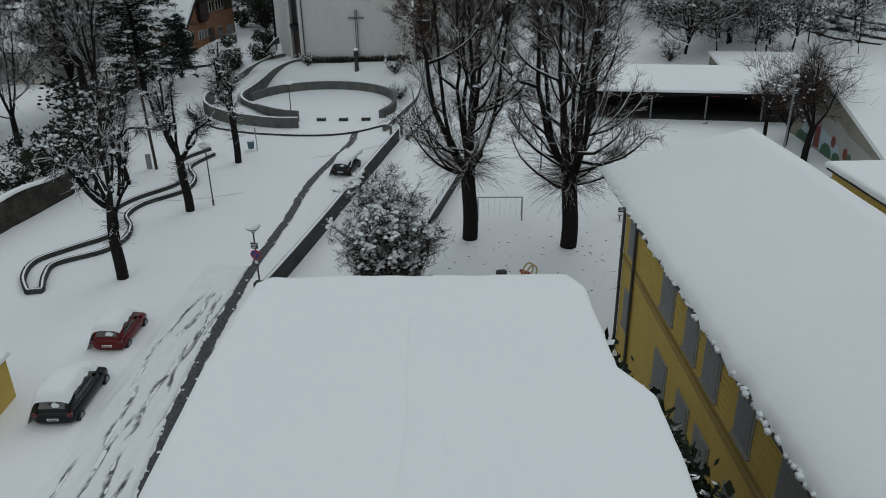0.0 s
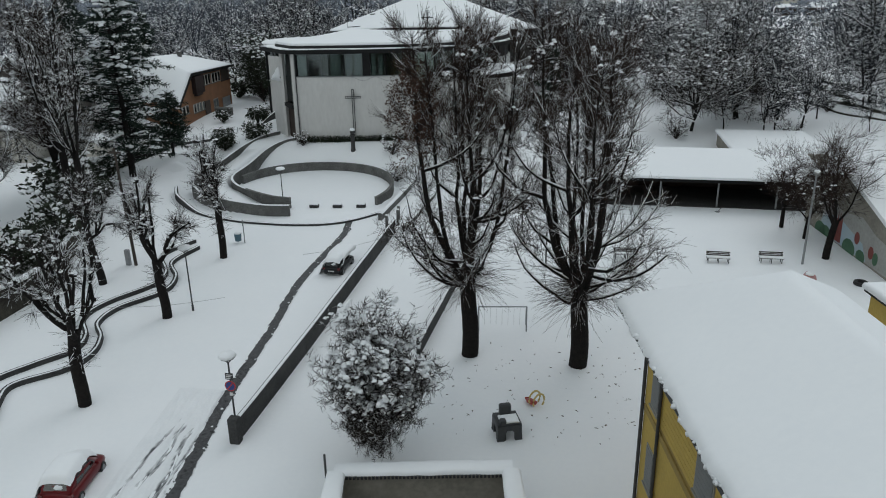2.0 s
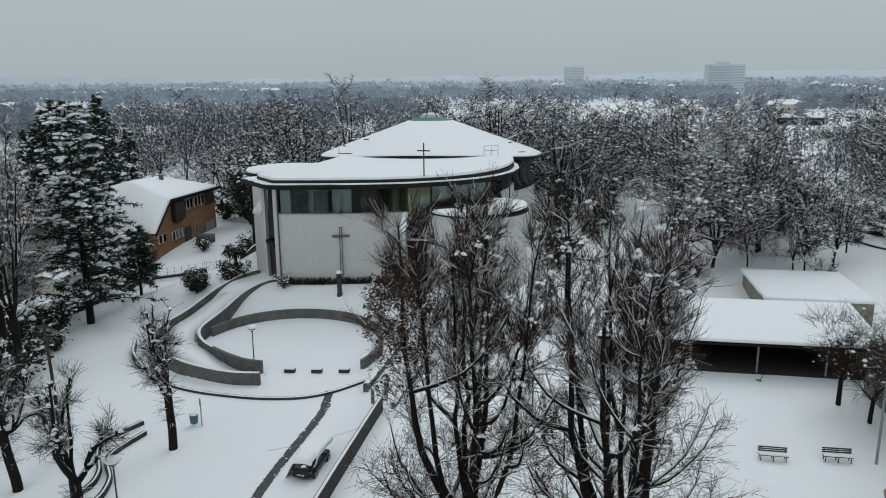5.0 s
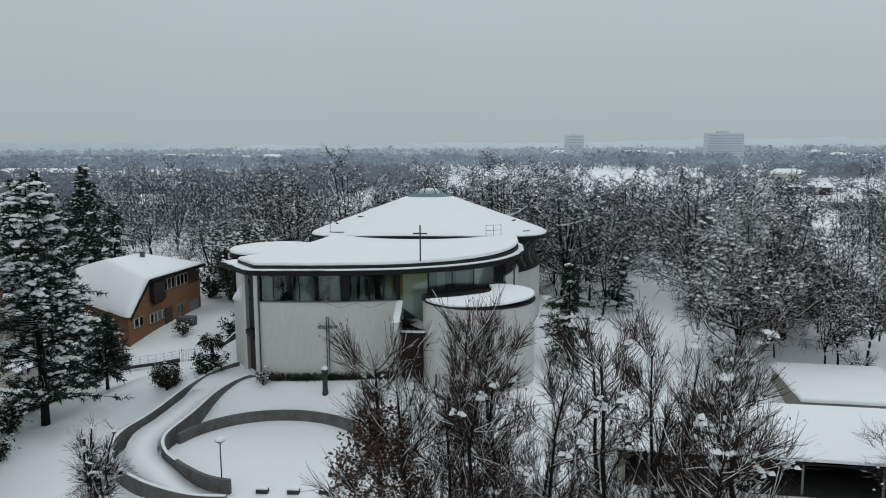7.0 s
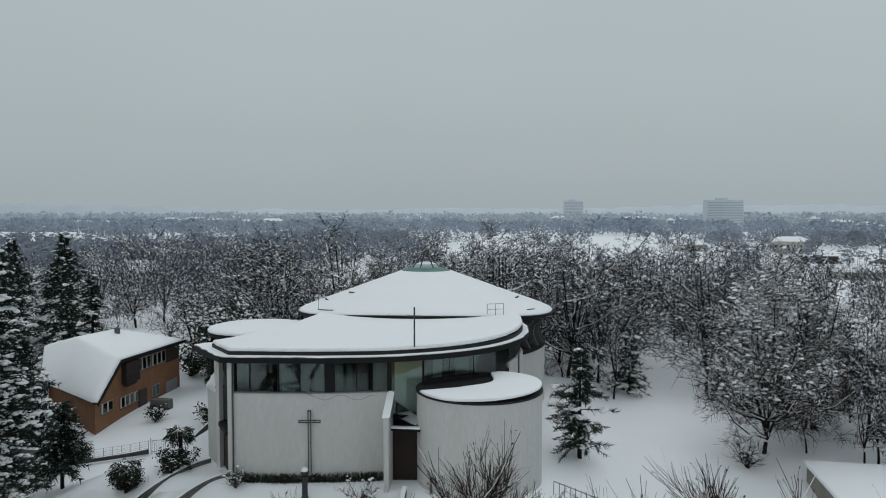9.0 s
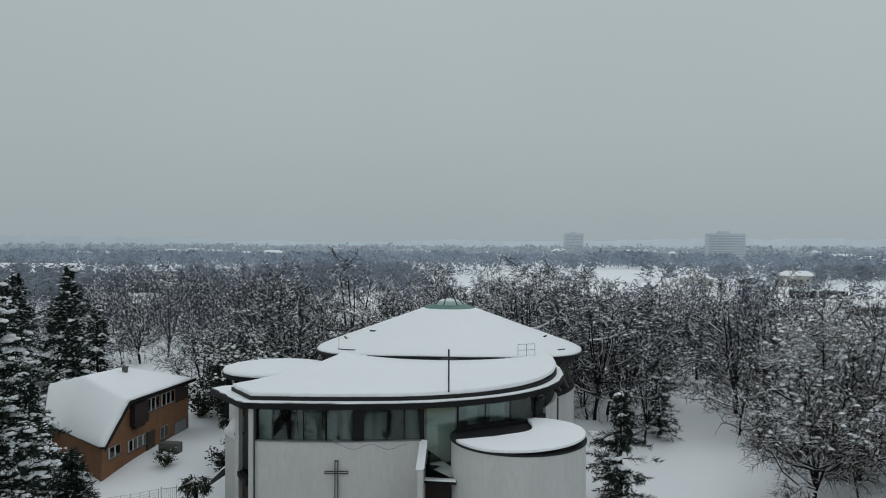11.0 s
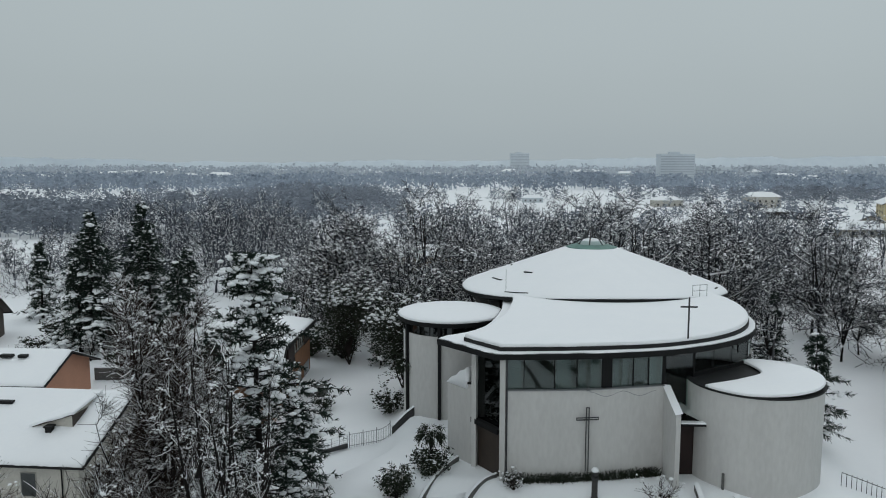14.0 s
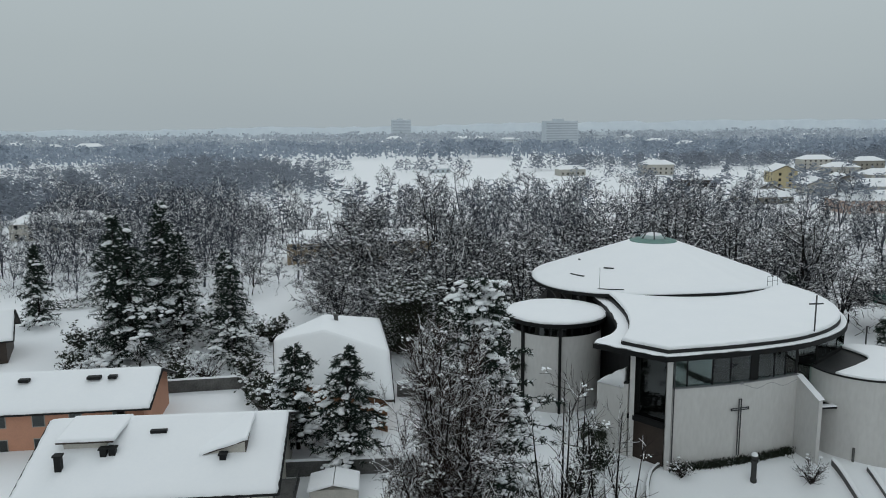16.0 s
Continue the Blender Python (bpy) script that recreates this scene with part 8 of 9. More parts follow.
def hull(y, w, z0, z1, tuck=0.12):
    return [(-w + 0.08, y, z0), (w - 0.08, y, z0), (w, y, z0 + 0.18), (w, y, z0 + (z1 - z0) * 0.7), (w - tuck, y, z1), (-w + tuck, y, z1), (-w, y, z0 + (z1 - z0) * 0.7), (-w, y, z0 + 0.18)]


def shell(y, w, z0, z1, p=3.4, n=22):
    """A rounded box-like cross-section of a car body."""
    out = []
    for i in range(n):
        a = 2 * math.pi * i / n - math.pi * 0.75
        cx_, sz = math.cos(a), math.sin(a)
        out.append((w * math.copysign(abs(cx_) ** (2 / p), cx_), y, (z0 + z1) / 2 + (z1 - z0) / 2 * math.copysign(abs(sz) ** (2 / p), sz)))
    return out


def car(label, at, paint, length=4.1, width=1.72, buried=0.0, seed=1):
    """A hatchback seen from behind; y points forward, the origin lies under its middle."""
    c = thing("car", label, "car", at)
    L, W = length / 2, width / 2
    body = [shell(-L + d, W * k, z0, z1) for d, k, z0, z1 in ((0.0, 0.76, 0.44, 0.74), (0.05, 0.86, 0.34, 0.86), (0.2, 0.95, 0.27, 0.95), (0.7, 1.0, 0.24, 0.99), (1.6, 1.0, 0.24, 0.98))]
    body += [shell(L - d, W * k, z0, z1) for d, k, z0, z1 in ((1.4, 1.0, 0.24, 0.96), (0.9, 0.98, 0.25, 0.91), (0.4, 0.93, 0.27, 0.80), (0.12, 0.84, 0.31, 0.70), (0.0, 0.70, 0.38, 0.60))]
    part("body", loft(body), paint, c, smooth=True)
    roof = [shell(y, W * k, 0.7, z, 3.0) for y, k, z in ((-L + 0.10, 0.78, 0.98), (-L + 0.30, 0.82, 1.22), (-L + 0.55, 0.84, 1.40), (-L + 0.95, 0.85, 1.48), (-0.1, 0.86, 1.51), (0.4, 0.86, 1.45), (0.8, 0.84, 1.25), (1.25, 0.80, 0.98))]
    part("cabin", loft(roof), paint, c, smooth=True)
    part("rear_window", ([(-W * 0.62, -L + 0.14, 1.04), (W * 0.62, -L + 0.14, 1.04), (W * 0.54, -L + 0.44, 1.37), (-W * 0.54, -L + 0.44, 1.37)], [(0, 1, 2, 3)]), DARKGLASS, c, "dark rear window")
    for s in (-1, 1):
        for y0, y1, y2, y3 in ((-L + 0.72, -L + 1.55, -L + 1.55, -L + 0.95), (-L + 1.63, L - 1.35, 0.35, -L + 1.63)):
            q = [(s * (W * 0.885), y0, 1.0), (s * (W * 0.885), y1, 1.0), (s * (W * 0.80), y2, 1.37), (s * (W * 0.80), y3, 1.37)]
            part("side_window", (q, [(0, 1, 2, 3) if s > 0 else (3, 2, 1, 0)]), DARKGLASS, c, "dark side window")
        part("tail_light", box(s * W * 0.78 - 0.12, s * W * 0.78 + 0.12, -L - 0.0, -L + 0.2, 0.70, 0.86, 0.02), TAILRED, c, "red tail light")
        part("mirror", box(s * W * 1.06 - 0.1, s * W * 1.06 + 0.1, L - 1.5, L - 1.38, 0.95, 1.08, 0.02), paint, c)
        for y in (-L + 0.75, L - 0.78):
            wheel = part("wheel", tube([(s * (W - 0.2), y, 0.30), (s * (W + 0.01), y, 0.30)], 0.31, 18), RUBBER, c)
            part("rim", tube([(s * (W - 0.02), y, 0.30), (s * (W + 0.025), y, 0.30)], 0.19, 12), GREYMETAL, wheel, "grey rim")
    plate = part("number_plate", box(-0.26, 0.26, -L - 0.03, -L + 0.02, 0.52, 0.63), WHITEPAINT, c, "white plate")
    for k in range(5):
        part("plate_bar", box(-0.2 + k * 0.085, -0.15 + k * 0.085, -L - 0.036, -L - 0.03, 0.545, 0.605), IRON, plate)
    # one blanket of snow over roof and bonnet, drifting down the lee side to the ground
    ty, tz = (-L + 0.1, -L + 0.3, -L + 0.55, -L + 0.95, -0.1, 0.4, 0.8, 1.3, L - 0.5, L - 0.12, L + 0.45), (1.02, 1.25, 1.42, 1.50, 1.53, 1.48, 1.30, 1.08, 0.94, 0.80, 0.02)
    ey, ex = (-L, -L + 0.9, 0.1, 0.6, 1.0, 1.4, L - 0.5, L - 0.1, L + 0.5), (0.70, 0.82, 0.80, 0.66, 0.52, 0.70, 0.52, 0.20, -0.30)
    NX, NY, sv, sf = 22, 40, [], []
    for q in range(NY + 1):
        y = -L + 0.36 + (2 * L + 0.1) * q / NY
        xr = W * (float(np.interp(y, ey, ex)) + 0.10 * noise.noise(Vector((y * 2.3, seed, 0.0))) + 0.05 * noise.noise(Vector((y * 7.0, seed, 4.0))))
        for p in range(NX + 1):
            x = -W - 0.8 + (xr + W + 0.8) * p / NX
            z = (float(np.interp(y, ty, tz)) + 0.20 - 0.12 * (x / W) ** 2 + 0.03 * noise.noise(Vector((x * 2.5, y * 2.5, seed)))) * (1 - S(0.72 * W, W + 0.75, -x))
            rim = min(1.0, (NX - p) / 2.5) * min(1.0, q / 2.0 + 0.15)
            sv.append((x, y - 0.05 * (1 - min(1.0, q / 2.0)), z - 0.24 * (1 - rim) ** 1.6))
    for q in range(NY):
        sf += [(q * (NX + 1) + p, q * (NX + 1) + p + 1, (q + 1) * (NX + 1) + p + 1, (q + 1) * (NX + 1) + p) for p in range(NX)]
    part("snow_cover", (sv, sf), SNOW, c, "thick blanket of snow over roof and bonnet", smooth=True)
    rg = random.Random(seed)
    part("rear_snow", blob((0.15, -L + 0.34, 1.12), 0.26, rg, 0.5), SNOW, c, "lump of snow", smooth=True)
    return c


car("red hatchback parked under a cap of snow", pose(-26.6, 35.5, -0.27, 0, 0, 9) @ Matrix.Diagonal((1.12, 0.95, 1.16, 1)), REDPAINT, 4.2, 1.78, seed=3)
car("dark teal hatchback parked with snow on its roof", pose(-25.3, 28.9, -0.24, 0, 0, 11) @ Matrix.Diagonal((1.1, 0.96, 1.2, 1)), BLACKPAINT, 4.9, 2.0, seed=5)
buried = car("black car parked by the wall almost buried in snow", pose(-21.3, 66.0, ground_z(-21.3, 66.0) - 0.12, 0, 0, -3), BLACKPAINT, 4.0, 1.70, seed=7)
part("drift", snow_slab([(-0.95, -1.3), (0.75, -1.3), (0.85, 2.2), (-0.95, 2.2)], lambda x, y: 0.75 + 0.55 * S(-1.3, 0, y), 0.4, 0.25, 0.08, 9), SNOW, buried, "heap of snow", smooth=True)
# the lane: ruts pressed into the snow, slush and painted-in shading in the deepest of them
def lane_middle(y):
    return float(np.interp(y, (8, 15, 22.5, 32, 40, 46), (-17.6, -18.7, -20.4, -22.1, -23.0, -23.7)))


def lane_x(y, k):
    """Across the lane, from its far edge (0) to the cobbled gutter (1)."""
    a, b = lane_middle(y) - 2.6, float(np.interp(y, (14, 24, 30.9, 38.5, 45, 54), (-15.8, -18.1, -19.85, -21.3, -22.3, -23.0))) - 0.28
    return a + (b - a) * k


def rut(x, y):
    """How deep the snow is pressed, 0 to 1."""
    o = x - lane_middle(y)
    d = 0.0
    for c, w, ph in ((-1.75, 0.15, 0.3), (-1.2, 0.13, 2.1), (-0.55, 0.17, 4.0), (-0.05, 0.12, 1.2), (0.5, 0.16, 5.1), (1.0, 0.13, 3.3), (1.45, 0.14, 0.9), (1.9, 0.2, 2.2)):
        w = w * 1.5
        k = (o - c * (1.1 - 0.32 * S(28, 42, y)) - 0.20 * math.sin(y * 0.42 + ph) - 0.09 * math.sin(y * 1.3 + ph * 2)) / w
        live = S(0.40, 0.58, 0.5 + 0.5 * noise.noise(Vector((c * 5.0, y * 0.16, ph))))
        d = max(d, math.exp(-k * k) * (0.35 + 0.65 * live))
    return d * (1 - S(1.7, 2.3, abs(o))) * (1 - S(39, 45, y)) * S(8, 12, y)


lane = thing("lane", "snowy lane churned by tyres with grey slush", "lane", kind="structure")
LW, LN = 64, 330
lv, lf = [], []
for j in range(LN + 1):
    y = 8.5 + 37.0 * j / LN
    for i in range(LW + 1):
        x = lane_x(y, i / LW)
        edge = max(S(1.3, 2.6, lane_middle(y) - x), S(0.93, 1.0, i / LW))
        along = x + 0.2 * y
        lump = noise.noise(Vector((along * 3.4, y * 0.55, 0))) * 0.07 + noise.noise(Vector((along * 9.0, y * 1.9, 3.0))) * 0.03
        lv.append((x, y, ground_z(x, y) + 0.15 * (1 - edge) - 0.03 * edge - 0.15 * rut(x, y) + lump * (1 - edge)))
for j in range(LN):
    for i in range(LW):
        q = (j * (LW + 1) + i, j * (LW + 1) + i + 1, (j + 1) * (LW + 1) + i + 1, (j + 1) * (LW + 1) + i)
        y = 8.5 + 37.0 * (j + 0.5) / LN
        x = lane_x(y, (i + 0.5) / LW)
        lf.append(q)
trod = part("trodden_snow", (lv, lf), LANESNOW, lane, smooth=True)
wear_shade = trod.data.attributes.new("wear_shade", "FLOAT", "POINT")
wear_shade.data.foreach_set("value", [rut(x, y) for x, y, z in lv])

# loose cobbles that show in the gutter strip
cob_mesh = []
crg = random.Random(8)
for k in range(3):
    v, f = blob((0, 0, 0), 0.075, crg, 0.5, 6, 3)
    me = bpy.data.meshes.new("cobble")
    me.from_pydata(v, [], f)
    me.materials.append(COBBLE)
    cob_mesh.append(me)
dens = dense(strip, 0.33, False)
for i in range(290):
    x, y = dens[int(i / 290 * min(len(dens), 110))]
    ob = new("cobble", cob_mesh[i % 3])
    ob.parent = gutter
    ob.location = (x + crg.uniform(-0.42, 0.42), y + crg.uniform(-0.15, 0.15), ground_z(x, y) + 0.035)
    ob.rotation_euler = (0, 0, crg.uniform(0, 6))
for i in range(80):
    x, y = dens[crg.randrange(len(dens))]
    x += crg.choice((-1, 1)) * crg.uniform(0.12, 0.5)
    ob = part("snow_crumb", blob((x, y, ground_z(x, y) + 0.05), crg.uniform(0.04, 0.12), crg, 0.25, 7, 3), SNOW, gutter, "crumb of snow")


# ---------------------------------------------------------------- lamps, signs, bins
def street_lamp(x, y, h, label, signs=False):
    t = thing("street_lamp", label, "street lamp", Matrix.Translation((x, y, ground_z(x, y))))
    part("pole", tube([(0, 0, -0.2), (0, 0, 0.5), (0, 0, 0.55), (0, 0, h - 0.35)], [0.085, 0.085, 0.06, 0.05], 10), IRON, t)
    for k in range(4):
        a = radians(90 * k + 20)
        part("bracket", tube([(0, 0, h - 0.4), (0.32 * math.cos(a), 0.32 * math.sin(a), h - 0.05)], 0.025, 5), IRON, t)
    part("lamp_shade", revolve([(0.02, h - 0.12), (0.42, h - 0.05), (0.45, h), (0.2, h + 0.1), (0.02, h + 0.12)], n=18), IRON, t)
    part("snow_cap", revolve([(0.44, h), (0.52, h + 0.08), (0.42, h + 0.24), (0.02, h + 0.34)], n=18, wob=0.03), SNOW, t, "mound of snow", smooth=True)
    if signs:
        p = part("sign_panel", box(-0.24, 0.24, -0.10, -0.07, h - 1.42, h - 1.0), IRON, t, "small dark panel with pale lines")
        for k in range(3):
            part("text_bar", box(-0.18, 0.18 - 0.06 * k, -0.112, -0.10, h - 1.13 - k * 0.11, h - 1.09 - k * 0.11), WHITEPAINT, p)
        for nm, r, m, d in (("sign_rim", 0.34, SIGNRED, 0.0), ("sign_disc", 0.27, SIGNBLUE, 0.012)):
            part(nm, tube([(0, -0.07 - d, h - 1.85), (0, -0.10 - d, h - 1.85)], r, 24), m, t, "round no-parking sign" if nm == "sign_rim" else "blue disc")
        part("sign_stroke", moved(box(-0.035, 0.035, -0.012, 0.0, -0.27, 0.27), pose(0, -0.115, h - 1.85, 0, 40, 0)), SIGNRED, t, "red diagonal stroke")
        part("notice", box(-0.10, 0.10, -0.09, -0.06, h - 2.5, h - 2.3), WHITEPAINT, t, "small white notice")
    return t


street_lamp(-20.05, 41.5, 5.0, "dark lamp post carrying a no-parking sign and snow", True)
street_lamp(-30.6, 56.4, 5.3, "slim dark lamp post with a mound of snow")
street_lamp(-33.0, 82.3, 4.1, "slim dark lamp post inside the round plaza")
pole = thing("wooden_pole", "tall weathered timber utility pole in the park", "utility pole", Matrix.Translation((-40.3, 64.2, ground_z(-40.3, 64.2))))
part("shaft", tube([(0, 0, -0.3), (-0.3, 0, 11.0)], [0.15, 0.10], 10), DARKWOOD, pole)
part("meter_box", box(-0.95, -0.5, -0.15, 0.15, 0.0, 1.5, 0.03), GREYMETAL, pole, "grey cabinet")
part("cross_arm", box(-0.9, 0.3, -0.05, 0.05, 10.5, 10.65), DARKWOOD, pole)

bin_ = thing("litter_bin", "dark round litter bin hung on a post", "litter bin", Matrix.Translation((-33.1, 70.6, ground_z(-33.1, 70.6))))
part("bucket", revolve([(0.02, 0.25), (0.3, 0.25), (0.36, 1.0), (0.33, 1.0), (0.28, 0.4)], n=18), TOYBLUE, bin_)
part("snow", revolve([(0.34, 0.94), (0.3, 1.08), (0.02, 1.14)], n=16), SNOW, bin_, "snow in the bin", smooth=True)
part("post", tube([(0.62, 0.1, -0.2), (0.62, 0.1, 2.4)], 0.05, 8), GREYMETAL, bin_)
part("post_sign", box(0.56, 0.68, 0.02, 0.05, 1.8, 2.4), GREYMETAL, bin_)

for k, (x, y, h) in enumerate(((-19.6, 76.8, 2.6), (-18.6, 77.6, 3.4), (-19.0, 79.6, 3.0))):
    gp = thing("gate_post", "square concrete gate post at the plaza entrance", "post", Matrix.Translation((x, y, ground_z(x, y))), "posts at the plaza entrance")
    part("shaft", box(-0.13, 0.13, -0.13, 0.13, -0.3, h * 0.5, 0.03), CONCRETE, gp)
    part("snow_cap", snow_slab([(-0.13, -0.13), (0.13, -0.13), (0.13, 0.13), (-0.13, 0.13)], h * 0.5, 0.1, 0.2, 0.02, k), SNOW, gp, "cap of snow", smooth=True)

# wires across the park
for a, b, sag in (((-36.5, 54.0, 1.4), (-28.0, 57.0, 1.5), 0.25), ((-45.0, 40.0, 8.5), (-23.5, 21.0, 3.5), 0.8), ((-24.5, 65.5, 2.2), (-18.0, 70.0, 2.6), 0.2)):
    A, B = Vector(a), Vector(b)
    wire = tagged(part("cable", tube([tuple(A.lerp(B, i / 10) - Vector((0, 0, sag * math.sin(math.pi * i / 10)))) for i in range(11)], 0.014, 4), GREYMETAL), "thin sagging cable slung above the snow", "cable")

yellow_hut = thing("yellow_hut", "small ochre hut at the edge of the lane", "hut", pose(-29.9, 26.9, 0, 0, 0, 12))
part("wall", box(-3, 1.6, -4, 1.5, -0.2, 2.45), YELLOW, yellow_hut)
part("roof_snow", snow_slab([(-3.2, -4.2), (1.8, -4.2), (1.8, 1.7), (-3.2, 1.7)], 2.45, 0.32, 0.4, 0.04, 3), SNOW, yellow_hut, "thick snow", smooth=True)


# ---------------------------------------------------------------- play yard
def bench(x, y, turn, label="park bench of dark slats standing in snow"):
    b = thing("park_bench", label, "bench", pose(x, y, ground_z(x, y) + 0.02, 0, 0, turn), "benches in the play yard")
    for k in range(3):
        part("seat_slat", box(-1.05, 1.05, -0.26 + 0.17 * k, -0.13 + 0.17 * k, 0.42, 0.46), DARKWOOD, b)
        part("back_slat", box(-1.05, 1.05, 0.26 + 0.03 * k, 0.30 + 0.03 * k, 0.55 + 0.14 * k, 0.65 + 0.14 * k), DARKWOOD, b)
    for sx in (-0.9, 0.0, 0.9):
        part("leg", box(sx - 0.03, sx + 0.03, -0.26, -0.2, -0.1, 0.42), IRON, b)
        part("leg", box(sx - 0.03, sx + 0.03, 0.24, 0.30, -0.1, 0.9), IRON, b)
    part("seat_snow", snow_slab([(-1.03, -0.24), (1.03, -0.24), (1.03, 0.22), (-1.03, 0.22)], 0.46, 0.13, 0.25, 0.03, int(x)), SNOW, b, "cushion of snow", smooth=True)
    return b


for x, y, a in ((12.55, 73.4, -1), (17.25, 73.9, 1), (4.2, 73.2, 4), (4.95, 58.3, -2), (9.7, 58.6, -3), (15.5, 58.3, -2)):
    bench(x, y, a)

goal = thing("football_goal", "small white metal goal with a sagging net", "goal", pose(-3.85, 57.2, ground_z(-3.85, 57.2), 0, 0, 8))
part("post", tube([(0, 0, -0.2), (0, 0, 2.05)], 0.05, 8), GREYMETAL, goal)
part("post", tube([(-3.6, 0, -0.2), (-3.6, 0, 2.05)], 0.05, 8), GREYMETAL, goal)
part("crossbar", tube([(-3.6, 0, 2.05), (0, 0, 2.05)], 0.05, 8), GREYMETAL, goal)
for s in (-3.6, 0):
    part("stay", tube([(s, 0, 2.05), (s, 0.7, 1.6), (s, 1.1, 0)], 0.025, 6), GREYMETAL, goal)
for k in range(9):
    part("net_cord", tube([(-3.6 + 0.45 * k, 0.02, 2.0), (-3.6 + 0.45 * k, 0.8, 1.2), (-3.6 + 0.45 * k, 1.1, 0.05)], 0.008, 3), GREYMETAL, goal)

toy = thing("play_table", "dark grey plastic play tower with arched legs", "play equipment", pose(-4.0, 43.6, ground_z(-4.0, 43.6), 0, 0, 20))
arch = [(-0.75, 0), (-0.32, 0), (-0.3, 0.45), (-0.15, 0.68), (0.15, 0.68), (0.3, 0.45), (0.32, 0), (0.75, 0), (0.68, 1.0), (-0.68, 1.0)]
for k, (px, py, rot) in enumerate(((0, -0.55, 0), (0.62, 0.1, 90), (0, 0.75, 0), (-0.62, 0.1, 90))):
    v = [(x, y, z) for y in (-0.1, 0.1) for x, z in arch]
    n = len(arch)
    f = [tuple(range(n)), tuple(range(2 * n - 1, n - 1, -1))] + [(i, n + i, n + (i + 1) % n, (i + 1) % n) for i in range(n)]
    part("arch_panel", moved((v, f), pose(px, py, 0, 0, 0, rot)), PLASTIC, toy)
part("top", join(box(-0.7, 0.7, -0.6, 0.8, 1.0, 1.08), box(-0.35, 0.35, 0.4, 0.8, 1.08, 1.75, 0.08)), PLASTIC, toy)
part("lookout_post", box(-0.55, -0.2, -0.6, -0.2, 0.0, 1.35, 0.05), PLASTIC, toy)
part("snow_cap", snow_slab([(-0.5, -0.5), (0.6, -0.5), (0.6, 0.35), (-0.5, 0.35)], 1.08, 0.12, 0.2, 0.03, 5), SNOW, toy, "snow", smooth=True)
rider = thing("spring_rider", "yellow and red spring rider tipped in the snow", "play equipment", pose(-2.6, 46.8, ground_z(-2.6, 46.8), 0, 12, 40))
for s in (-0.22, 0.22):
    ringp = [(0.05 + 0.42 * math.cos(a), s, 0.55 + 0.5 * math.sin(a)) for a in np.linspace(-0.6, 3.8, 12)]
    part("side_hoop", tube(ringp, 0.06, 6), TOYYELLOW, rider)
part("seat", loft([hull(0.1, 0.25, 0.15, 0.4), hull(0.55, 0.28, 0.12, 0.35), hull(0.95, 0.1, 0.1, 0.2, 0.03)]), TOYRED, rider, "red seat")
play = thing("crawl_tunnel", "colourful plastic crawl tunnel half full of snow", "play equipment", pose(19.0, 67.8, ground_z(19.0, 67.8), 0, 0, 14) @ Matrix.Scale(0.74, 4))
for k, (m, y) in enumerate(((TOYPINK, 0.0), (TOYPINK, -0.55), (TOYBLUE, -1.1), (TOYBLUE, -1.6), (TOYRED, -2.2), (TOYYELLOW, -2.75))):
    rr = 0.55 - 0.04 * k
    hoop = [(rr * math.cos(a), y, 0.25 + rr * 1.25 * math.sin(a)) for a in np.linspace(-0.3, math.pi + 0.3, 16)]
    part("hoop_segment", tube(hoop, 0.23 - 0.012 * k, 8), m, play)
part("head", blob((0, 0.5, 1.25), 0.75, random.Random(2), 1.1, 12, 7), TOYPINK, play, "rounded pink front", smooth=True)
part("slide", loft([hull(-3.1, 0.3, 0.5, 0.6, 0.02), hull(-3.9, 0.3, 0.05, 0.14, 0.02)]), WHITEPAINT, play, "short white slide")
part("snow_cap", blob((0, 0.4, 1.95), 0.5, random.Random(3), 0.5, 10, 6), SNOW, play, "mound of snow", smooth=True)
ring_seat = thing("rubber_tyre", "dark rubber tyre lying in the snow", "tyre", Matrix.Translation((23.6, 69.8, ground_z(23.6, 69.8))))
part("tread", revolve([(0.3, 0.05), (0.55, 0.0), (0.6, 0.15), (0.55, 0.3), (0.3, 0.28), (0.3, 0.05)], n=18), RUBBER, ring_seat)
flood = thing("floodlight_pole", "tall grey floodlight pole in the play yard", "lamp post", Matrix.Translation((20.0, 74.0, ground_z(20.0, 74.0))))
part("pole", tube([(0, 0, -0.2), (0, 0, 8.4)], [0.11, 0.08], 10), GREYMETAL, flood)
part("lamp_head", box(-0.25, 0.25, -0.15, 0.15, 8.4, 8.6, 0.03), GREYMETAL, flood)
part("snow_cap", blob((0, 0, 8.66), 0.3, random.Random(6), 0.5), SNOW, flood, "lump of snow", smooth=True)
shovel = thing("snow_shovel", "wooden snow shovel lying beside the shelter", "shovel", pose(15.0, 88.8, ground_z(15, 88.8), 0, 0, 50))
part("handle", tube([(0, 0, 0.05), (0.9, 0, 0.5)], 0.03, 6), DARKWOOD, shovel)
part("blade", box(-0.35, 0.05, -0.22, 0.22, 0.02, 0.07), GREYMETAL, shovel)
for k, (x, y, h) in enumerate(((-5.9, 79.7, 4.6), (-3.0, 70.0, 3.4))):
    pp = thing("metal_pole", "bare metal pole standing in the yard", "pole", Matrix.Translation((x, y, ground_z(x, y))))
    part("shaft", tube([(0, 0, -0.2), (0, 0, h)], 0.07, 8), IRON, pp)
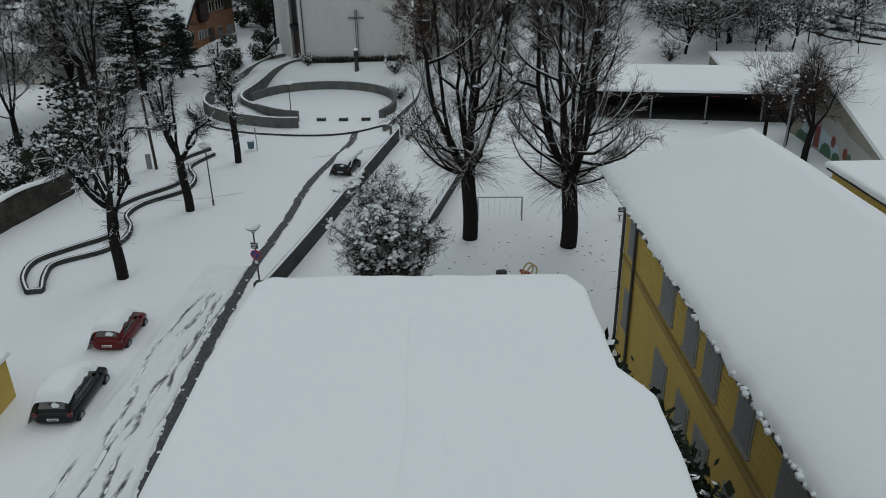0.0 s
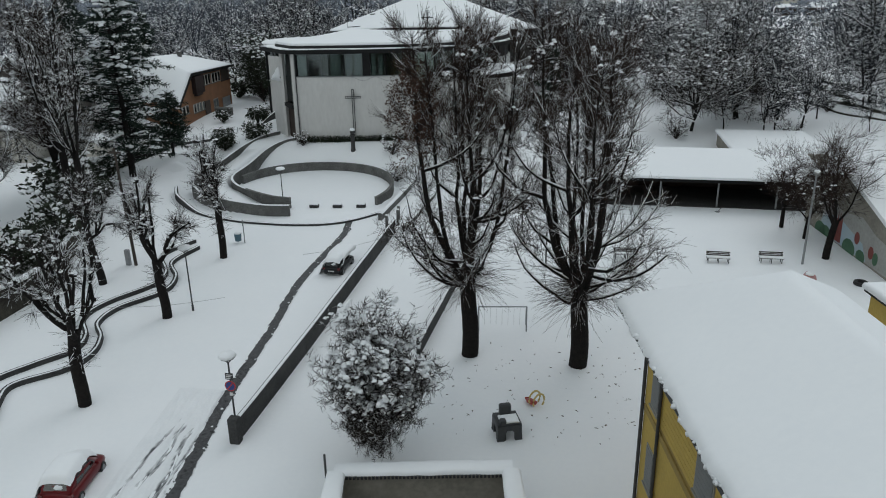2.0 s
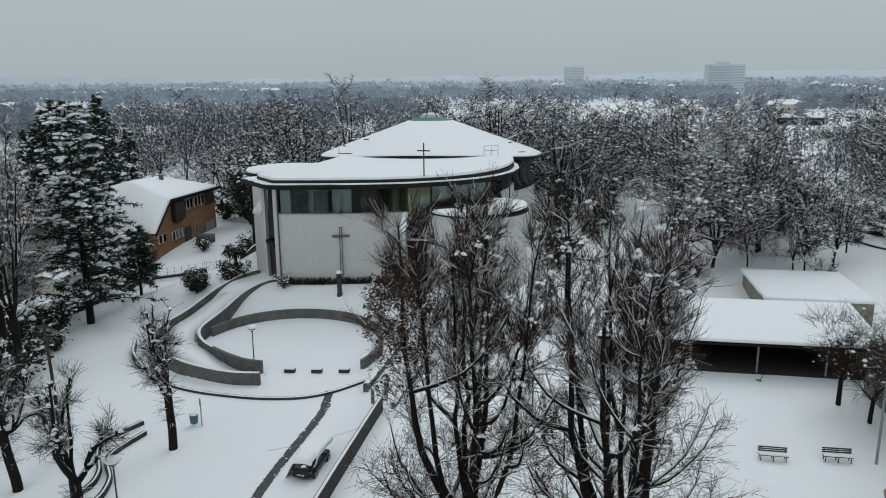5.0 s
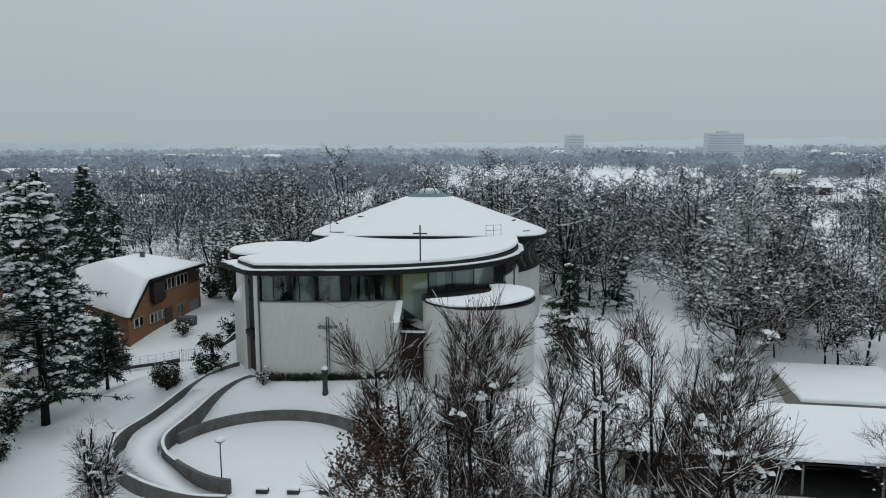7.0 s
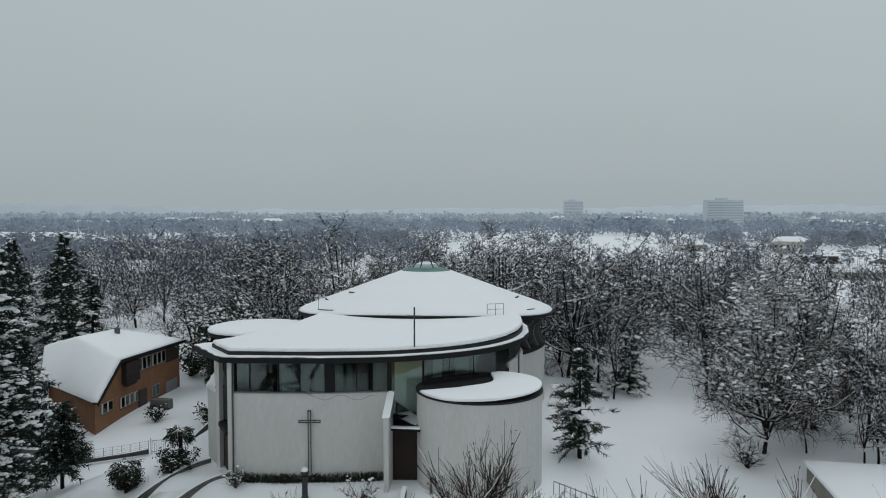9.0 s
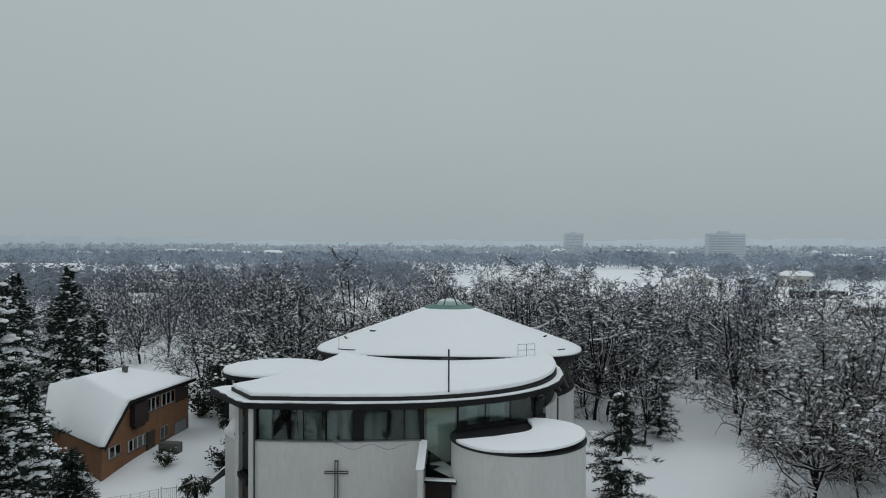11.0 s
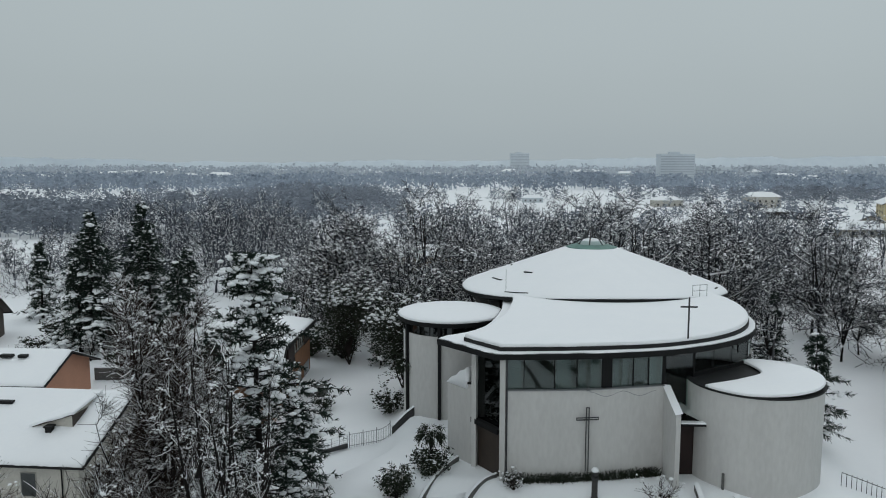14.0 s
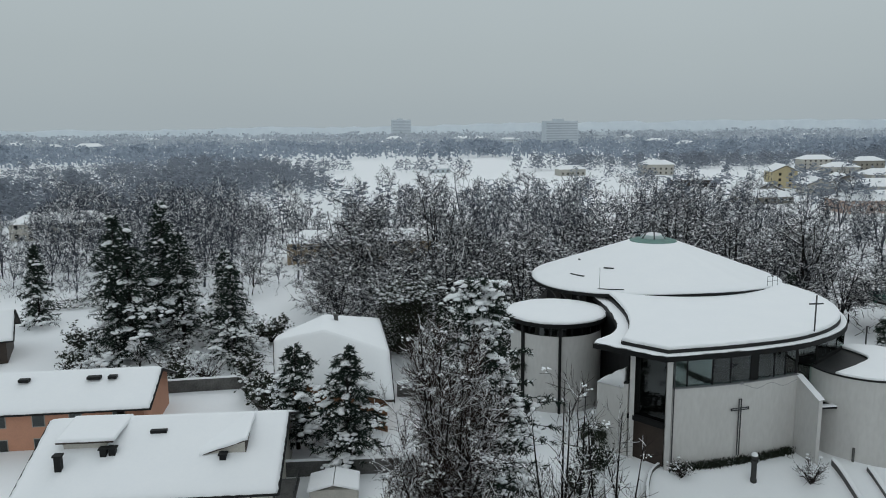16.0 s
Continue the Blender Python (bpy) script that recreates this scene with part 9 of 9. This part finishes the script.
# fallen twigs and leaves under the limes
rg = np.random.default_rng(41)
lx2 = np.column_stack([rg.uniform(-9, 5, 160), rg.uniform(43, 56, 160)])
lp = np.array([(x, y, ground_z(x, y) + 0.02) for x, y in lx2])
tagged(part_np("fallen_leaves", *cards(rg, lp, 0.10, 0.05), RUSTLEAF), "scattered fallen leaves and twigs on the snow", "leaves", kind="stuff")

# ---------------------------------------------------------------- fence, gate, garden terraces
fence = thing("garden_fence", "low wire garden fence on a concrete footing", "fence", kind="structure")
fp = dense([(-65.0, 107.0), (-61.3, 111.6), (-55.9, 116.0)], 1.0, False)
part("footing", wall_along(fp, 0.3, 1.5, lambda x, y: ground_z(x, y) + 0.6), DARKCONC, fence)
for x, y in fp:
    part("fence_post", tube([(x, y, ground_z(x, y) + 0.4), (x, y, ground_z(x, y) + 1.7)], 0.03, 6), GREYMETAL, fence)
for h in (0.8, 1.05, 1.3, 1.65):
    part("fence_wire", tube([(x, y, ground_z(x, y) + h) for x, y in fp], 0.014, 4), GREYMETAL, fence)
gate = thing("metal_gate", "plain grey metal gate with thin upright bars", "gate")
g0, g1 = Vector((-55.7, 116.2)), Vector((-51.3, 118.3))
for k in range(25):
    p = g0.lerp(g1, k / 24)
    z = ground_z(p.x, p.y)
    big = k in (0, 8, 16, 24)
    part("gate_post" if big else "bar", tube([(p.x, p.y, z), (p.x, p.y, z + (1.9 if big else 1.6))], 0.05 if big else 0.018, 6), GREYMETAL, gate)
for h in (0.25, 1.6):
    part("rail", tube([(*g0.lerp(g1, i / 8), ground_z(*g0.lerp(g1, i / 8)) + h) for i in range(9)], 0.03, 6), GREYMETAL, gate)
fw = thing("gate_wall", "low grey wall beside the gate", "wall", kind="structure")
fw2 = dense([(-51.1, 118.4), (-46.3, 120.0)], 0.8, False)
part("wall_face", wall_along(fw2, 0.35, 2.0, lambda x, y: ground_z(x, y) + 1.0), DARKCONC, fw)
part("wall_snow", ridge_snow(fw2, 0.4, lambda x, y: ground_z(x, y) + 1.0, 0.15, 2), SNOW, fw, "strip of snow", smooth=True)
rail = thing("church_railing", "dark iron railing beside the drum", "railing")
for k in range(14):
    x, y = -7.0 + k * 0.5, 103.6 + k * 0.1
    part("bar", tube([(x, y, ground_z(x, y)), (x, y, ground_z(x, y) + 1.3)], 0.03, 6), IRON, rail)
part("top_rail", tube([(-7.0, 103.6, ground_z(-7, 103.6) + 1.3), (-0.5, 104.9, ground_z(-0.5, 104.9) + 1.3)], 0.035, 6), IRON, rail)
for k in range(4):
    st = thing("bike_stand", "short grey post beside the church drum", "post", Matrix.Translation((-18.2 + 1.5 * k, 101.4 + 0.5 * k, ground_z(-18 + 1.5 * k, 101.4) - 0.1)), "posts by the drum")
    part("shaft", box(-0.1, 0.1, -0.1, 0.1, 0, 1.6, 0.02), CONCRETE, st)
tg = random.Random(3)
for k in range(4):
    x0, y0 = 36.0 + 5.2 * k, 141.0 + 2.5 * k
    tr_ = thing("terrace_wall", "dark stepped garden terrace wall with snow on it", "wall", kind="structure")
    pth = spline([(x0 + dx + tg.uniform(-1.3, 1.3), y0 + dy) for dx, dy in ((-1.0, 36), (0.8, 30), (2.5, 24), (3.2, 18), (5.0, 12), (7.6, 6), (9.0, 1), (12.0, -5))], 4)
    hk = tg.uniform(0.35, 0.75)
    zt = lambda x, y, hk=hk: ground_z(x, y) + hk * (0.7 + 0.5 * noise.noise(Vector((x * 0.3, y * 0.3, 1.0))))
    part("wall_face", wall_along(pth, 0.5, 1.0, zt), OLDWALL, tr_)
    part("wall_snow", ridge_snow([(x + 0.3, y) for x, y in pth], 0.8, lambda x, y: zt(x, y) - 0.1, 0.28, k), SNOW, tr_, "cap of snow", smooth=True)
    for q in range(7):
        bx, by = pth[tg.randrange(len(pth))]
        replant(low if q % 2 else twigbush, bx - tg.uniform(-0.6, 1.6), by, tg.uniform(0, 360), tg.uniform(0.5, 1.1))
gsh = thing("garden_shed", "green-sided garden shed with a flat snowy roof", "shed", pose(39.0, 176.0, ground_z(39, 176), 0, 0, -12))
part("wall", box(-4.0, 4.0, -2, 2, -0.3, 2.6), COPPER, gsh, "green boarded side")
part("roof_snow", snow_slab([(-4.3, -2.3), (4.3, -2.3), (4.3, 2.3), (-4.3, 2.3)], 2.6, 0.4, 0.5, 0.05, 4), SNOW, gsh, "thick snow", smooth=True)

# villa gardens: hedge, garden furniture under snow
hedge = thing("garden_hedge", "row of small clipped dark conifers", "hedge")
for k in range(14):
    hx, hy = -139.0 + k * 1.05, 187.0 + k * 0.26
    rgk = np.random.default_rng(300 + k)
    C = np.column_stack([rgk.normal(size=(90, 2)) * 0.28, rgk.uniform(0.1, 2.2, 90)]) + np.array([hx, hy, ground_z(hx, hy)])
    part_np("hedge_plant", *cards(rgk, C, 0.22), BOXLEAF, hedge)
tall = thing("evergreen_hedge", "tall dark evergreen hedge behind the cedar, dusted with snow", "hedge")
for k, (hx, hy) in enumerate(dense([(-64.0, 87.0), (-63.2, 92.0), (-62.8, 98.0), (-62.7, 106.0), (-62.5, 113.5)], 0.85, False)):
    rgk = np.random.default_rng(400 + k)
    base, hh = np.array([hx, hy, ground_z(hx, hy) - 0.1]), 2.3 + rgk.uniform(-0.25, 0.3)
    C = rgk.uniform(-1, 1, (520, 3))
    C = C / np.max(np.abs(C), axis=1, keepdims=True) ** 0.8 * np.array([0.55, 0.62, hh / 2]) * rgk.uniform(0.75, 1.08, (520, 1)) + np.array([0, 0, hh / 2])
    bush_ = part_np("hedge_plant", *cards(rgk, C + base, 0.15), BOXLEAF, tall)
    D = np.column_stack([rgk.uniform(-0.5, 0.5, (22, 2)), hh + rgk.normal(size=22) * 0.1]) + base
    tagged(part_np("caught_snow", *clumps(rgk, D, rgk.uniform(0.06, 0.2, 22), 0.4), SNOW, bush_, "dabs of snow", smooth=True), kind="stuff")
for x, y, w in ((-110.0, 140.0, 1.3), (-106.0, 143.5, 1.7), (-101.0, 138.0, 1.1)):
    tb = thing("garden_table", "round garden table heaped with snow", "table", Matrix.Translation((x, y, ground_z(x, y))))
    part("tabletop", revolve([(w, 0.72), (w, 0.8), (0.02, 0.8)], n=20), DARKWOOD, tb)
    part("leg", tube([(0, 0, -0.1), (0, 0, 0.75)], 0.12, 8), DARKWOOD, tb)
    part("snow_cap", revolve([(w, 0.8), (w * 1.0, 0.95), (w * 0.8, 1.1), (0.02, 1.14)], n=20), SNOW, tb, "mound of snow", smooth=True)

# ---------------------------------------------------------------- far houses and towers
def far_house(x, y, w, d, h, turn, mat, label, z=None):
    g = ground_z(x, y)
    hs = thing("far_house", label, "house", pose(x, y, g, 0, 0, turn))
    part("wall", box(-w / 2, w / 2, -d / 2, d / 2, -1, h), mat, hs)
    rz = h + d * 0.22
    rv = [(-w / 2 - 1, -d / 2 - 1, h - 0.2), (w / 2 + 1, -d / 2 - 1, h - 0.2), (w / 2 + 1, d / 2 + 1, h - 0.2), (-w / 2 - 1, d / 2 + 1, h - 0.2), (-w / 2 + d * 0.35, 0, rz), (w / 2 - d * 0.35, 0, rz)]
    part("roof", (rv, [(0, 1, 5, 4), (2, 3, 4, 5), (1, 2, 5), (3, 0, 4), (3, 2, 1, 0)]), SNOW, hs, "snow-covered hip roof")
    n = max(2, int(w / 4))
    for fl in range(max(1, int(h / 3))):
        for k in range(n):
            xx = -w / 2 + (k + 0.5) * w / n
            part("window", box(xx - 0.6, xx + 0.6, -d / 2 - 0.06, -d / 2 + 0.02, fl * 3 + 1.0, fl * 3 + 2.4), DARKMETAL, hs, "dark window")
    return hs



def gable_house(x, y, w, d, h, turn, mat, label):
    """A house whose gable faces the park, with deep snowy eaves."""
    hs = thing("far_house", label, "house", pose(x, y, ground_z(x, y), 0, 0, turn))
    rz = h + w * 0.24
    wv = [(sx * w / 2, sy * d / 2, z) for sy in (-1, 1) for sx, z in ((-1, -1.0), (1, -1.0), (1, h), (0, rz), (-1, h))]
    wv = [(0.0 if i % 5 == 3 else p[0], p[1], p[2]) for i, p in enumerate(wv)]
    part("wall", (wv, [(0, 1, 2, 3, 4), (9, 8, 7, 6, 5), (0, 5, 6, 1), (1, 6, 7, 2), (2, 7, 8, 3), (3, 8, 9, 4), (4, 9, 5, 0)]), mat, hs)
    for sx in (-1, 1):
        ev = [(0.0, -d / 2 - 1.2, rz + 0.1), (0.0, d / 2 + 1.2, rz + 0.1), (sx * (w / 2 + 1.4), d / 2 + 1.2, h - 0.6), (sx * (w / 2 + 1.4), -d / 2 - 1.2, h - 0.6)]
        top = [(px, py, pz + 0.5) for px, py, pz in ev]
        part("roof_slope", (ev + top, [(0, 1, 2, 3), (7, 6, 5, 4), (0, 3, 7, 4), (1, 5, 6, 2), (2, 6, 7, 3)]), SNOW, hs, "snow-covered roof slope")
        part("verge", tube([(0.0, -d / 2 - 1.25, rz + 0.05), (sx * (w / 2 + 1.4), -d / 2 - 1.25, h - 0.65)], 0.22, 5), DARKWOOD, hs, "dark verge")
    for fl in range(max(1, int(h / 3.2))):
        for xx in (-w * 0.22, w * 0.22):
            part("window", box(xx - 0.7, xx + 0.7, -d / 2 - 0.06, -d / 2 + 0.02, fl * 3.2 + 1.0, fl * 3.2 + 2.6), DARKMETAL, hs, "dark window")
        for k in range(3):
            yy = -d / 2 + (k + 0.5) * d / 3
            part("window", box(-w / 2 - 0.06, -w / 2 + 0.02, yy - 0.7, yy + 0.7, fl * 3.2 + 1.0, fl * 3.2 + 2.6), DARKMETAL, hs, "dark window")
    return hs


gable_house(169, 458, 13, 24, 10, -16, PALEYELLOW, "pale yellow three-storey gabled house under snow")
far_house(140, 584, 24, 14, 8, -6, CREAM, "cream house with a snowy hip roof among fields")
far_house(75, 588, 20, 12, 5, 8, CREAM, "long low cream house under snow")
far_house(282, 612, 24, 15, 9, -8, CREAM, "cream house among snowy gardens")
far_house(318, 600, 22, 14, 8, 4, BEIGE, "beige house beyond the field")
far_house(113, 372, 24, 14, 3.5, 5, BEIGE, "low beige house with a broad snowy roof")
gable_house(128, 400, 12, 16, 4.5, -8, BEIGE, "low gabled beige house under thick snow")
gable_house(163, 412, 13, 20, 5.5, -14, CREAM, "cream gabled house under thick snow")
gable_house(186, 425, 12, 18, 6.5, -14, BEIGE, "gabled beige house with a snowy roof")
far_house(196, 398, 44, 16, 5.5, 2, CREAM, "long cream apartment house with a flat snowy roof")
far_house(141, 331, 34, 16, 5.5, 0, PALEPINK, "pink house with a broad snowy roof")
far_house(224, 446, 24, 14, 8, 4, CREAM, "cream house with a long snowy roof")
far_house(127, 468, 12, 9, 4.5, -4, DARKWOOD, "dark timber farm shed under snow")
far_house(112, 470, 11, 8, 4.5, 6, DARKWOOD, "small dark timber farm shed under snow")
far_house(245, 520, 20, 14, 8, -8, CREAM, "cream farmhouse under snow")
far_house(212, 400, 22, 13, 8, 9, PALEPINK, "pink two-storey house under snow")
far_house(-20, 640, 16, 10, 4, 4, MISTWALL, "farm barn at the field's edge, paled for haze")
far_house(-72, 242, 42, 12, 6, 3, OCHREWALL, "ochre country house glimpsed through bare trees")
far_house(-45, 214, 14, 9, 4.5, -12, BEIGE, "low outbuilding among bare trees")
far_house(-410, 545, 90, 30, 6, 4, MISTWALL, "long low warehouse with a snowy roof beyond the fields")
far_house(-178, 300, 30, 14, 6, 10, CREAM, "low cream building at the edge of the fields")
fr = random.Random(12)
for k in range(26):
    x, y = fr.uniform(-900, 900), fr.uniform(1000, 1900)
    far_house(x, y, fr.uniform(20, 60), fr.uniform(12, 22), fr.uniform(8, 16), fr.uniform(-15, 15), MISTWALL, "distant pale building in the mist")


def tower(x, y, w, d, h, label, floors):
    t = thing("tower_block", label, "tower block", pose(x, y, 0, 0, 0, 8))
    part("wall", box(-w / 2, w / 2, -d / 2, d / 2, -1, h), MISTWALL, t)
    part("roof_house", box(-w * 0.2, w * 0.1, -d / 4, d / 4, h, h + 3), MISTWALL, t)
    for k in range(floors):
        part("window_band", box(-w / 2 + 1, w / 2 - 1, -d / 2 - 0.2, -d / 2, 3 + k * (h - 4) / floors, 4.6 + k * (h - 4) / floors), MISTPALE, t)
    return t


tower(196, 1130, 50, 18, 47, "broad slab tower block dim in the mist", 12)
tower(-15, 2050, 50, 22, 60, "distant tower block dim in the mist", 14)
tower(330, 1500, 90, 30, 26, "long low factory dim in the mist", 4)

# wooded rise that closes the view, its mist put into the pale colour
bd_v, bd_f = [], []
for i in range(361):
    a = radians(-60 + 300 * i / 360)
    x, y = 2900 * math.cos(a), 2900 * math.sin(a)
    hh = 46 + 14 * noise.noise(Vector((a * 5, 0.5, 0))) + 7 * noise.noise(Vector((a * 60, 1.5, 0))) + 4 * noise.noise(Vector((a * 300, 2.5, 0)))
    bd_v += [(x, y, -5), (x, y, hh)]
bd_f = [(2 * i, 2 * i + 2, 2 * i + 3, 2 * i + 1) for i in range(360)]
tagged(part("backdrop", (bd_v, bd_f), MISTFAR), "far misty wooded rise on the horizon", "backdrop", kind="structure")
